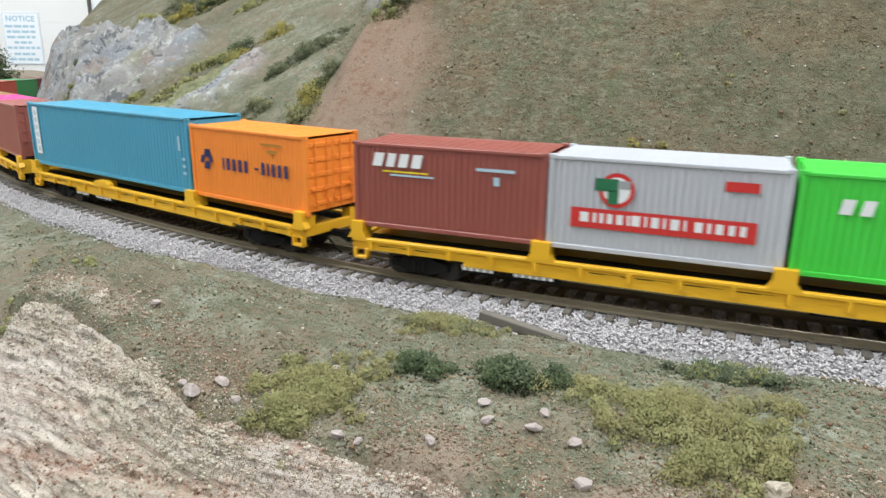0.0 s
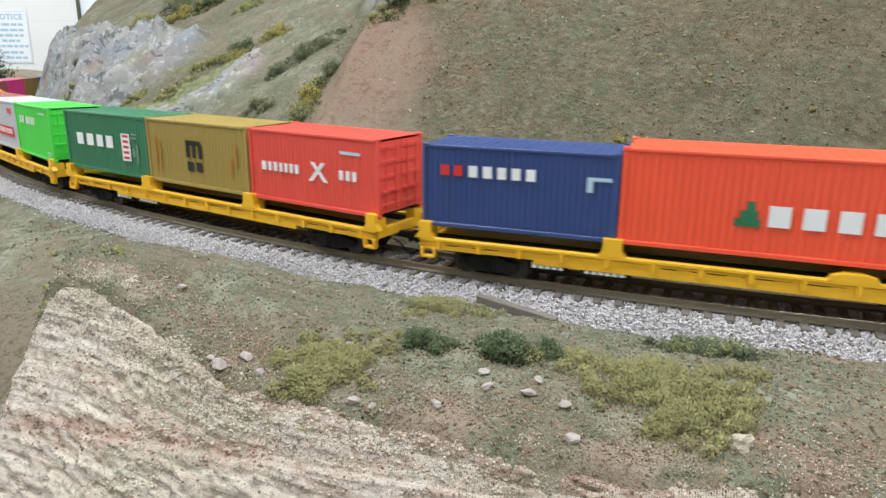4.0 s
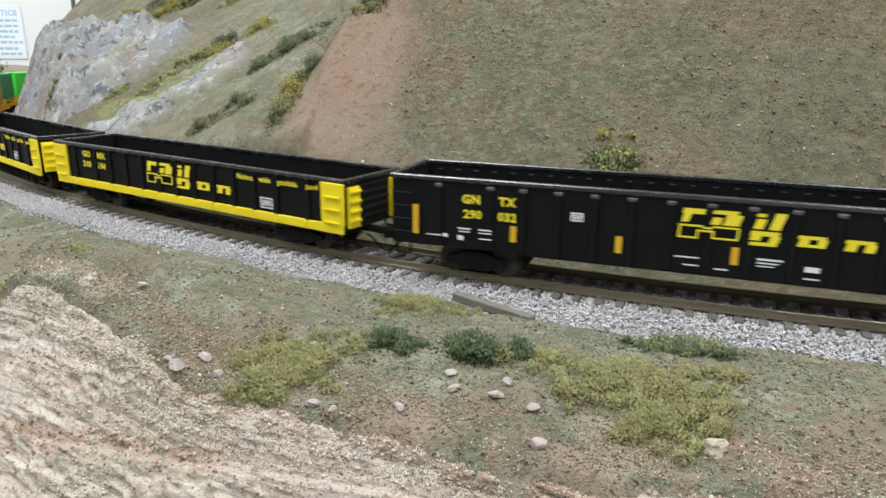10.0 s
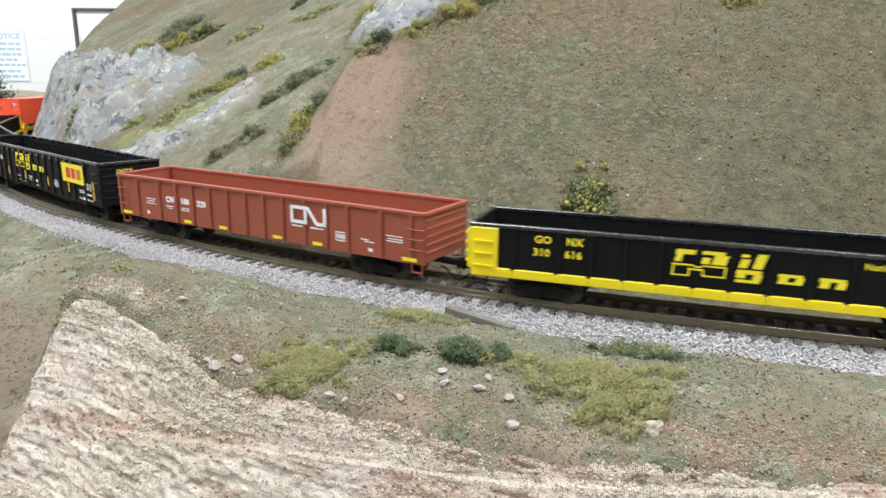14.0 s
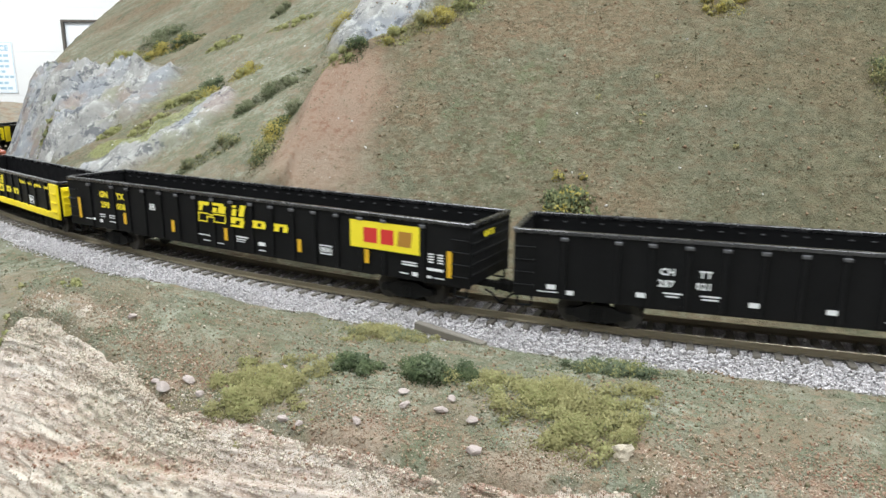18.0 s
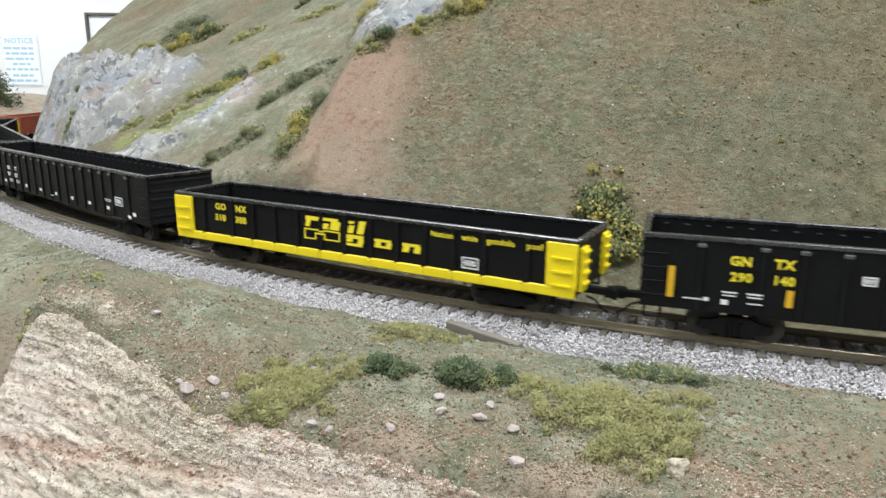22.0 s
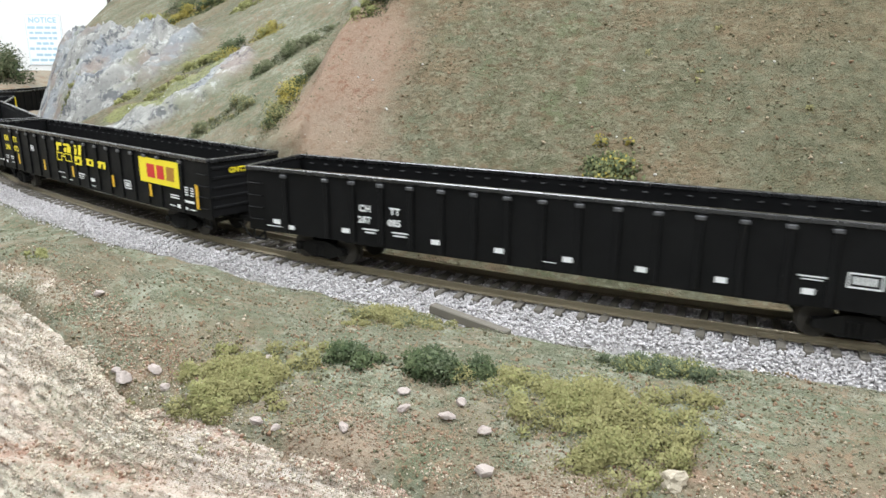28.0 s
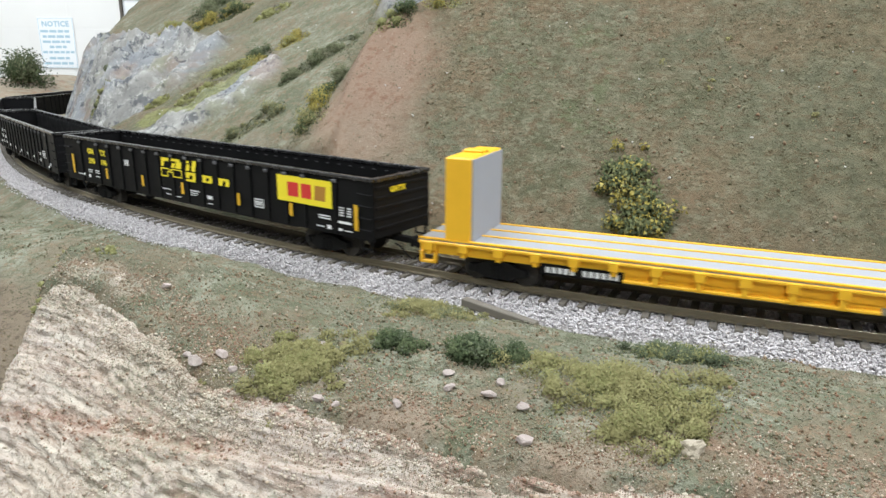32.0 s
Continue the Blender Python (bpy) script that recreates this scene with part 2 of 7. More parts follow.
def strata_material():
    """Layered plaster rock: cream and tan beds with rusty and mossy stains and crumbling grains."""
    n = Nodes("layered_plaster_rock")
    col = n.ramp(n.attr("bed"), (0.20, (0.475, 0.402, 0.328)), (0.38, (0.555, 0.490, 0.408)), (0.50, (0.505, 0.428, 0.352)), (0.62, (0.585, 0.525, 0.440)), (0.80, (0.470, 0.388, 0.320)))
    col = n.mix(n.ramp(n.noise(22, 6, 0.7), (0.44, 0.0), (0.58, 0.6)), col, (0.490, 0.422, 0.375))
    col = n.mix(n.ramp(n.noise(16, 5, 0.7), (0.50, 0.0), (0.60, 0.5)), col, (0.420, 0.395, 0.382))
    grain = n.noise(430, 4, 0.8, stretch=(0.6, 1, 1.4))
    for freq, lo, hi, ink in ((420, 0.55, 0.62, (0.330, 0.250, 0.195)), (260, 0.56, 0.66, (0.600, 0.560, 0.480)), (640, 0.58, 0.64, (0.250, 0.190, 0.150))):
        lamina = n.along("level", 38, freq)
        col = n.mix(n.ramp(lamina, (lo, 0.0), (hi, 0.75)), col, ink)
    col = n.mix(n.ramp(n.noise(170, 5, 0.8, stretch=(0.35, 1, 2.2)), (0.52, 0.0), (0.60, 0.45)), col, (0.420, 0.320, 0.250))
    col = n.mix(n.ramp(grain, (0.53, 0.0), (0.60, 0.5)), col, (0.575, 0.525, 0.455))
    col = n.mix(n.math("MULTIPLY", n.attr("rust"), n.ramp(grain, (0.40, 0.85), (0.56, 0.25))), col, (0.300, 0.165, 0.118))
    col = n.mix(n.math("MULTIPLY", n.attr("green"), n.ramp(n.noise(480, 4, 0.75), (0.46, 0.0), (0.56, 0.45))), col, (0.260, 0.265, 0.180))
    col = n.mix(n.ramp(n.noise(520, 3, 0.7), (0.57, 0.0), (0.62, 0.55)), col, (0.270, 0.200, 0.155))
    n.bump(n.math("ADD", n.noise(420, 6, 0.8, stretch=(0.5, 1, 1.6)), n.math("MULTIPLY", n.noise(1500, 3), 0.5)), 0.7, 0.0012)
    n.bsdf.inputs["Specular IOR Level"].default_value = 0.15
    return n.set(col, 0.95)


STRATA = strata_material()
TERRAIN, STONE, RAIL, RAILTOP, TIE = terrain_material(), stone_material(), rail_material(), rail_top_material(), tie_material()


def wall_material():
    n = Nodes("white_painted_block_wall")
    b = n.t.nodes.new("ShaderNodeTexBrick")
    b.inputs["Scale"].default_value = 1.0
    b.inputs["Brick Width"].default_value, b.inputs["Row Height"].default_value, b.inputs["Mortar Size"].default_value = 0.4, 0.2, 0.006
    b.inputs["Color1"].default_value = b.inputs["Color2"].default_value = (1, 1, 1, 1)
    b.inputs["Mortar"].default_value = (0, 0, 0, 1)
    mp = n.t.nodes.new("ShaderNodeMapping")
    mp.inputs["Rotation"].default_value = (radians(90), 0, 0)
    n.t.links.new(n.coord.outputs["Object"], mp.inputs[0])
    n.t.links.new(mp.outputs[0], b.inputs[0])
    n.bump(b.outputs["Color"], 0.5, 0.004)
    return n.set(n.mix(n.noise(3, 5), (0.74, 0.73, 0.70), (0.82, 0.81, 0.79)), 0.6)


WALL = wall_material()
FLOORM = paint("grey_vinyl_floor", (0.26, 0.25, 0.24), 0.4, 0.2, 3)
CEILM = paint("white_ceiling_tile", (0.78, 0.78, 0.76), 0.9, 0.05, 5)
FASCIA = paint("dark_green_fascia_board", (0.05, 0.07, 0.06), 0.5, 0.2, 8)


# ---- mesh helpers ----
def mesh_from(name, verts, faces, material, smooth=False):
    me = bpy.data.meshes.new(name)
    me.from_pydata(verts, [], faces)
    for m in (material if isinstance(material, (list, tuple)) else [material]):
        me.materials.append(m)
    if smooth:
        me.shade_smooth()
    me.update()
    return me


def part(name, bm, material, parent, label=""):
    """A bmesh or mesh as one object under a thing or a part."""
    if isinstance(bm, bmesh.types.BMesh):
        me = bpy.data.meshes.new(name)
        bm.to_mesh(me)
        bm.free()
        me.materials.append(material)
    else:
        me = bm
    ob = new(name, me)
    ob.parent = parent
    if label:
        ob["label"] = label
    return ob


def box(bm, x0, x1, y0, y1, z0, z1, bevel=0.0):
    r = bmesh.ops.create_cube(bm, size=1.0)
    vs = r["verts"]
    for v in vs:
        v.co = Vector((x0 if v.co.x < 0 else x1, y0 if v.co.y < 0 else y1, z0 if v.co.z < 0 else z1))
    if bevel > 0:
        es = list({e for v in vs for e in v.link_edges})
        bmesh.ops.bevel(bm, geom=es, offset=bevel, segments=1, affect="EDGES")
    return vs


def boxes(*specs, bevel=0.0):
    bm = bmesh.new()
    for s in specs:
        box(bm, *s, bevel=bevel)
    return bm


def cyl(bm, p, q, r, seg=10):
    p, q = Vector(p), Vector(q)
    d = q - p
    m = Matrix.Translation((p + q) / 2) @ d.to_track_quat("Z", "Y").to_matrix().to_4x4()
    bmesh.ops.create_cone(bm, cap_ends=True, segments=seg, radius1=r, radius2=r, depth=d.length, matrix=m)


def thing(name, label, category, group=""):
    return tagged(new(name), label, category, group)


TEXTS = {}


def text_mesh(s, size, material, fat=0.0):
    """Flat lettering in the built-in font, as mesh: reads along +x, stands along +y, centred on the left baseline."""
    key = (s, size, material.name, fat)
    if key not in TEXTS:
        cu = bpy.data.curves.new("lettering", "FONT")
        cu.body, cu.size, cu.offset, cu.extrude, cu.resolution_u = s, size, fat, 0.00004, 2
        cu.space_character = 1.08
        ob = new("lettering", cu)
        bpy.context.view_layer.update()
        me = bpy.data.meshes.new_from_object(ob.evaluated_get(bpy.context.evaluated_depsgraph_get()))
        bpy.data.objects.remove(ob)
        me.materials.clear()
        me.materials.append(material)
        TEXTS[key] = me
    return TEXTS[key]
# ---- the track's line: straight on one side, then a long curve round the rock spur ----
RAIL_Z = 1.223
STEP = 0.004
CURVE_D = [0.0, 0.05, 0.45, 0.56, 0.66, 0.76, 0.86, 1.30, 1.50, 2.235, 2.375, 9.0]
CURVE_K = [0.0, 1.02, 1.02, 0.97, 0.46, 0.46, 1.88, 1.88, 1.50, 1.50, 0.0, 0.0]
TRACK_D = np.arange(0, 5.6, STEP)
_k = np.interp(TRACK_D, CURVE_D, CURVE_K)
TRACK_A = np.concatenate([[0], np.cumsum((_k[1:] + _k[:-1]) / 2 * STEP)])
_dx, _dy = -np.cos(TRACK_A), np.sin(TRACK_A)
TRACK_X = 0.1 + np.concatenate([[0], np.cumsum((_dx[1:] + _dx[:-1]) / 2 * STEP)])
TRACK_Y = 0.22086 + np.concatenate([[0], np.cumsum((_dy[1:] + _dy[:-1]) / 2 * STEP)])


def track_z(d):
    d = np.asarray(d, float)
    return RAIL_Z - 0.0135 * np.clip(d - 0.38, 0, 0.8)


def track_at(d):
    """Point on the track's centre at rail height, and the heading's unit vector."""
    if d < 0:
        return Vector((0.1 - d, TRACK_Y[0], RAIL_Z)), Vector((-1, 0, 0))
    a = float(np.interp(d, TRACK_D, TRACK_A))
    return Vector((float(np.interp(d, TRACK_D, TRACK_X)), float(np.interp(d, TRACK_D, TRACK_Y)), float(track_z(d)))), Vector((-math.cos(a), math.sin(a), 0))


LINE_D = np.concatenate([np.arange(-3.7, 0, 0.02), TRACK_D[::2]])
LINE_X = np.where(LINE_D < 0, 0.1 - LINE_D, np.interp(LINE_D, TRACK_D, TRACK_X))
LINE_Y = np.where(LINE_D < 0, TRACK_Y[0], np.interp(LINE_D, TRACK_D, TRACK_Y))
LINE_A = np.where(LINE_D < 0, 0, np.interp(LINE_D, TRACK_D, TRACK_A))


def to_track(x, y):
    """Distance along and signed distance from the track's centre (positive outside the curve, towards the aisle)."""
    x, y = np.asarray(x, float).ravel(), np.asarray(y, float).ravel()
    best, bd, bq = np.full(x.shape, 9e9), np.zeros(x.shape), np.zeros(x.shape)
    near = np.nonzero((LINE_X > x.min() - 0.4) & (LINE_X < x.max() + 0.4) & (LINE_Y > y.min() - 0.4) & (LINE_Y < y.max() + 0.4))[0]
    near = near if len(near) > 20 else np.arange(len(LINE_D))
    for i in near[::3]:
        dx, dy = x - LINE_X[i], y - LINE_Y[i]
        r = dx * dx + dy * dy
        m = r < best
        best[m] = r[m]
        bd[m] = LINE_D[i]
        bq[m] = (dx * -math.sin(LINE_A[i]) + dy * -math.cos(LINE_A[i]))[m]
    return bd, np.sign(bq) * np.sqrt(best)


# ---- terrain as one height field ----
def lattice(ix, iy, seed):
    h = np.sin(ix * 127.1 + iy * 311.7 + seed * 74.7) * 43758.5453
    return h - np.floor(h)


def vnoise(x, y, seed=0):
    ix, iy = np.floor(x), np.floor(y)
    fx, fy = x - ix, y - iy
    fx, fy = fx * fx * (3 - 2 * fx), fy * fy * (3 - 2 * fy)
    a, b = lattice(ix, iy, seed), lattice(ix + 1, iy, seed)
    c, d = lattice(ix, iy + 1, seed), lattice(ix + 1, iy + 1, seed)
    return (a + (b - a) * fx) * (1 - fy) + (c + (d - c) * fx) * fy


def fbm(x, y, seed=0, octaves=4, gain=0.5):
    s, amp, tot = 0, 1, 0
    for o in range(octaves):
        s = s + amp * vnoise(x * 2 ** o + 13.7 * o, y * 2 ** o - 7.3 * o, seed + o)
        tot += amp
        amp *= gain
    return s / tot - 0.5


def ridged(x, y, seed=0, octaves=4):
    s, amp = 0, 0.5
    for o in range(octaves):
        s = s + amp * (1 - np.abs(2 * vnoise(x * 2 ** o + 3.1 * o, y * 2 ** o, seed + o) - 1))
        amp *= 0.5
    return s


def step01(a, b, v):
    t = np.clip((v - a) / (b - a), 0, 1)
    return t * t * (3 - 2 * t)


def smax(a, b, k=0.008):
    h = np.clip(0.5 + 0.5 * (a - b) / k, 0, 1)
    return b + (a - b) * h + k * h * (1 - h)


def bell(x, y, cx, cy, sx, sy):
    return np.exp(-((x - cx) / sx) ** 2 - ((y - cy) / sy) ** 2)


def reach(x, y, x0, y0, x1, y1):
    """Distance from the line between two points."""
    dx, dy = x1 - x0, y1 - y0
    t = np.clip(((x - x0) * dx + (y - y0) * dy) / (dx * dx + dy * dy), 0, 1)
    return np.hypot(x - x0 - t * dx, y - y0 - t * dy)


def cliff_edge(x):
    return 0.121 - 0.0045 * step01(-0.115, -0.085, x) + 0.010 * fbm(x * 14, x * 0 + 3, 5, 3) + 0.012 * step01(-0.09, -0.15, x) + 0.0045 * step01(0.0, 0.04, x)


def terrain_height(x, y):
    """Height, and the masks of the ground's kinds."""
    d, q = to_track(x, y)
    d, q = d.reshape(x.shape), q.reshape(x.shape)
    base = track_z(d) - 0.0095
    # the shelf before the track, with a knoll that ends in a layered cliff
    front = 1.2208 + 0.0055 * np.exp(-((y - 0.145) / 0.024) ** 2) + 0.0175 * bell(x, y, -0.150, 0.150, 0.048, 0.034)
    front = front + 0.005 * fbm(x * 25, y * 25, 11, 4) + 0.0022 * fbm(x * 130, y * 130, 12, 4, 0.65)
    edge = cliff_edge(x)
    below = np.clip(edge - y, 0, None)
    cliff = step01(0.0, 0.012, below)
    front = front - (below * 1.30 + 0.0055 * cliff)
    # a lower brown field past the knoll's side
    side = step01(-0.168, -0.200, x + 0.35 * (y - 0.15) + 0.012 * fbm(x * 18, y * 18, 31, 3))
    field = 1.196 + 0.020 * step01(0.13, 0.23, y) + 0.007 * fbm(x * 12, y * 12, 33, 4)
    front = front * (1 - side) + np.minimum(front, field) * side
    # hillside behind the track
    left_of = -(x + 0.163) + 0.006 * fbm(x * 20, y * 20, 39, 3)
    past = (x + 0.158) * -0.39 + (y - 0.359) * 0.92
    crest = smax(left_of, past, 0.02)
    hill = 1.222 + 1.06 * (y - 0.268) - 0.30 * np.clip(y - 0.40, 0, None) - 0.10 * np.clip(x - 0.08, 0, 0.3) + 0.012 * fbm(x * 7, y * 7, 41, 4)
    hill = np.minimum(hill, 1.46) - 1.6 * np.clip(crest, 0, None) + 0.0022 * fbm(x * 60, y * 60, 42, 3)
    far = 1.141 + 0.291 * x + 0.553 * y + 0.020 * fbm(x * 5, y * 5, 43, 4) + 0.003 * fbm(x * 60, y * 60, 44, 3)
    far = far - 3.0 * np.clip(-0.004 - crest, 0, None)
    far = np.minimum(far, 1.43 + 0.03 * fbm(x * 3, y * 3, 47, 3))
    far = far + 0.022 * bell(x, y, -0.15, 0.455, 0.04, 0.03)
    back = smax(hill, far, 0.006)
    back = back - step01(1.05, 1.40, y) * np.clip(back - 1.21, 0, None)
    upper = np.exp(-(reach(x, y, -0.395, 0.464, -0.640, 0.590) / 0.050) ** 2)
    foot = 0.9 * np.exp(-(reach(x, y, -0.400, 0.430, -0.600, 0.500) / 0.034) ** 2)
    lower = 1.05 * np.exp(-(reach(x, y, -0.272, 0.390, -0.330, 0.350) / 0.026) ** 2)
    rock = np.maximum(np.maximum(upper, lower), np.maximum(foot, 1.4 * bell(x, y, -0.157, 0.432, 0.032, 0.022)))
    rock = step01(0.30, 0.62, rock + 0.42 * fbm(x * 18, y * 18, 51, 4))
    wx, wy = x + 0.016 * fbm(x * 22, y * 22, 52, 3), y + 0.016 * fbm(x * 22, y * 22, 54, 3)
    along, across = wx * 0.82 + wy * 0.57, wy * 0.82 - wx * 0.57
    ledge = ridged(along * 7, across * 17, 53, 4)
    crag = np.floor(9 * (ridged(along * 30, across * 52, 57, 3) + 0.25 * fbm(x * 70, y * 70, 58, 2))) / 9
    block = np.floor(5 * ridged(along * 13 + 3, across * 24, 63, 3)) / 5
    relief = rock * (0.36 + 0.64 * step01(-0.33, -0.47, x))
    back = back + relief * (0.050 * (ledge - 0.45) + 0.012 * (block - 0.45) + 0.028 * (crag - 0.45) + 0.013 * (ridged(wx * 120, wy * 105, 59, 3) - 0.45) + 0.003 * fbm(x * 260, y * 260, 55, 2))
    back = back + 0.0016 * fbm(x * 110, y * 110, 48, 3)
    # outside the curve's far end: a tan knoll
    out = 1.207 + 0.055 * bell(x, y, -1.08, 0.92, 0.20, 0.20) + 0.008 * fbm(x * 9, y * 9, 61, 3)
    outer = step01(0.30, 0.48, d) * (q > 0)
    front = front * (1 - outer) + out * outer
    # blend to the roadbed
    near = np.where(q > 0, step01(0.024, 0.040, q), step01(0.024, 0.042 + 0.045 * step01(0.50, 0.72, d), -q))
    z = base * (1 - near) + np.where(q > 0, front, np.maximum(back, base)) * near
    z = np.where((d > 2.0) & (np.abs(q) < 0.5) & (y > 1.0), np.where(q < 0, z, base), z)
    sides = dict(
        tan=np.clip(cliff * (1 - side) * (q > 0) * step01(-0.25, 0.15, fbm(x * 40, y * 60, 71, 4) + below * 22 - 0.12), 0, 1) * (1 - outer) + 0.75 * outer * step01(0.55, 0.9, d) + 0.8 * (q > 0) * (1 - outer) * 0.7 * step01(0.45, 0.66, 0.85 * bell(x, y, -0.142, 0.136, 0.018, 0.009) + 1.5 * fbm(x * 70, y * 90, 72, 5, 0.65)),
        sage=np.clip((q > 0) * step01(0.12, 0.36, fbm(x * 14, y * 14, 73, 4) + 0.5) + 0.85 * (q < 0) * step01(-0.01, 0.03, crest) * step01(0.36, 0.56, fbm(x * 10 - y * 6, y * 10, 75, 4) + 0.5), 0, 1),
        red=(q < 0) * 0.85 * step01(0.15, 0.85, bell(x, y, -0.150, 0.325, 0.044, 0.047) + 0.7 * fbm(x * 18, y * 18, 77, 5)) * step01(0.02, 0.0, crest) + 0.7 * (q > 0) * step01(-0.022, -0.004, edge - y) * step01(0.020, 0.004, edge - y) * step01(0.50, 0.62, 0.5 + fbm(x * 45, y * 70, 79, 5, 0.65)) * (1 - side) * (1 - outer),
        soil=(q > 0) * side * step01(0.21, 0.17, y),
        rock=rock * (q < 0),
        moss=(q < 0) * 0.8 * step01(0.42, 0.66, np.exp(-(np.minimum(reach(x, y, -0.284, 0.404, -0.302, 0.379), reach(x, y, -0.302, 0.379, -0.355, 0.390)) / 0.012) ** 2) + 0.6 * bell(x, y, -0.33, 0.44, 0.035, 0.014) + 0.6 * fbm(x * 40, y * 40, 93, 4)),
        # rises towards +x: hillside turf gets darker and browner there
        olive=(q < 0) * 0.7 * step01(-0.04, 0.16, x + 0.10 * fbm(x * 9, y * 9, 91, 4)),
    )
    return z, sides


def spaced(stops):
    """Grid lines from (start, spacing) stops to the last start."""
    out = []
    for (a, s), (b, _) in zip(stops[:-1], stops[1:]):
        out += list(np.arange(a, b - s * 0.5, s))
    return np.array(out + [stops[-1][0]])


def build_terrain():
    xs = spaced([(-1.6, 0.04), (-1.1, 0.010), (-0.70, 0.0018), (-0.30, 0.0011), (0.20, 0.004), (0.40, 0.03), (3.9, 1)])
    ys = spaced([(-0.02, 0.010), (0.095, 0.0013), (0.145, 0.0012), (0.22, 0.0018), (0.42, 0.0022), (0.72, 0.008), (0.9, 0.02), (2.0, 1)])
    gx, gy = np.meshgrid(xs, ys)
    z, sides = terrain_height(gx, gy)
    nx, ny = len(xs), len(ys)
    co = np.stack([gx, gy, z], -1).reshape(-1, 3)
    idx = np.arange(nx * ny).reshape(ny, nx)
    quads = np.stack([idx[:-1, :-1], idx[:-1, 1:], idx[1:, 1:], idx[1:, :-1]], -1).reshape(-1, 4)
    me = bpy.data.meshes.new("ground")
    me.vertices.add(len(co))
    me.vertices.foreach_set("co", co.ravel())
    me.loops.add(quads.size)
    me.loops.foreach_set("vertex_index", quads.ravel())
    me.polygons.add(len(quads))
    me.polygons.foreach_set("loop_start", np.arange(0, quads.size, 4))
    me.polygons.foreach_set("loop_total", np.full(len(quads), 4))
    me.update(calc_edges=True)
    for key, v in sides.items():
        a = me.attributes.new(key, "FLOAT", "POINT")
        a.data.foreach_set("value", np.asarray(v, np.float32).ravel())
    me.materials.append(TERRAIN)
    me.shade_smooth()
    return tagged(new("ground", me), "model landscape with turf, rock and a layered tan cliff", "ground", kind="structure")


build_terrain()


def build_cliff():
    """The layered rock face below the bank: thin broken beds with open joints, breaking through the turf along its top."""
    xs, ss = np.arange(-0.215, 0.130, 0.00050), np.arange(-0.024, 0.090, 0.00038)
    gx, gs = np.meshgrid(xs, ss)
    edge = cliff_edge(gx)
    up = np.clip(-gs, 0, None)
    down = np.clip(gs, 0, None)
    top = terrain_height(xs[None], (cliff_edge(xs) + 0.002)[None])[0]
    top = np.convolve(np.pad(top[0], 9, mode="edge"), np.ones(19) / 19, "valid")[None]
    ca, sa = math.cos(radians(52)), math.sin(radians(52))
    y0 = edge + up - down * ca
    z0 = np.where(gs < 0, terrain_height(gx, y0)[0], top - down * sa)
    # level beds that dip gently along the face
    dip = -0.16 * gx + 0.21 * 0.03 * np.log1p(np.exp((gx + 0.085) / 0.03))
    c = (1.25 - z0) + dip + 0.0045 * fbm(gx * 13, z0 * 13, 123, 3) + 0.0016 * fbm(gx * 50, z0 * 50, 125, 2)
    out, bed = 0.0, 0.0
    for thick, amp, seed in ((0.0068, 0.0007, 131), (0.0029, 0.0006, 137), (0.0013, 0.0009, 139)):
        f = c / thick + 1.5 * fbm(gx * 13, c * 70, seed, 3)
        k = np.floor(f)
        u = f - k
        proud = vnoise(gx * 34 + k * 37.7, k * 5.31, seed + 1) * 0.6 + vnoise(gx * 260 + k * 11.3, k * 2.7, seed + 2) * 0.7
        shape = step01(0.0, 0.35, u) * (1 - 0.8 * step01(0.84, 1.0, u))
        patch = step01(0.40, 0.62, 0.5 + fbm(gx * 30 + 5 * k, c * 120, seed + 5, 3))
        joint = step01(0.62, 0.80, vnoise(gx * 34 + k * 7.1, k * 3.3, seed + 3))
        out = out + amp * patch * (proud * (0.5 + 0.5 * shape) - 0.8 * (1 - shape) * joint)
        bed = bed + lattice(k, k * 0 + 2, seed + 4) * (0.45, 0.35, 0.20)[0 if thick > 0.005 else 1 if thick > 0.002 else 2]
    crumble = step01(-0.05, 0.18, fbm(gx * 26, z0 * 26, 145, 3))
    out = 0.36 * out * (1 - 0.5 * crumble) + 0.0044 * fbm(gx * 17, z0 * 17, 141, 4)
    out = out + (0.0012 + 0.0012 * crumble) * (ridged(gx * 150, c * 420, 143, 3) - 0.45) + 0.0014 * fbm(gx * 420, c * 520, 144, 2)
    out = out - 0.0011 * step01(0.79, 0.85, ridged(gx * 30 + c * 30, c * 110, 149, 3)) - 0.0006 * step01(0.80, 0.85, ridged(gx * 70, z0 * 34, 150, 3))
    sink = 0.0020 + 0.26 * np.clip(up - 0.003, 0, None) - 0.0030 * bell(gx, y0, -0.142, 0.137, 0.016, 0.009) - 0.0045 * fbm(gx * 90, y0 * 110, 155, 5, 0.65)
    out = out - np.where(gs < 0, sink, 0.0020 * step01(0.006, 0.0, gs) - 0.0045 * fbm(gx * 90, y0 * 110, 155, 5, 0.65) * step01(0.014, 0.0, gs))
    # a bed that stands out below the soil
    brow = 1.2074 + 0.062 * (gx + 0.12) + 0.0030 * fbm(gx * 22, gx * 0 + 7, 161, 4)
    out = out + 0.0026 * step01(0.0, 0.0011, brow - z0) * step01(-0.135, -0.118, gx) * (0.55 + 0.9 * vnoise(gx * 60, gx * 0, 162)) * (gs > 0)
    rust = 0.8 * step01(0.60, 0.70, 0.5 + fbm(gx * 24, c * 150, 151, 4) + 0.24 * np.exp(-((gs - 0.002) / 0.006) ** 2) * step01(-0.13, -0.10, gx) - 0.05)
    rust = rust * step01(-0.012, 0.004, gs) * (0.35 + 0.65 * step01(-0.13, -0.09, gx))
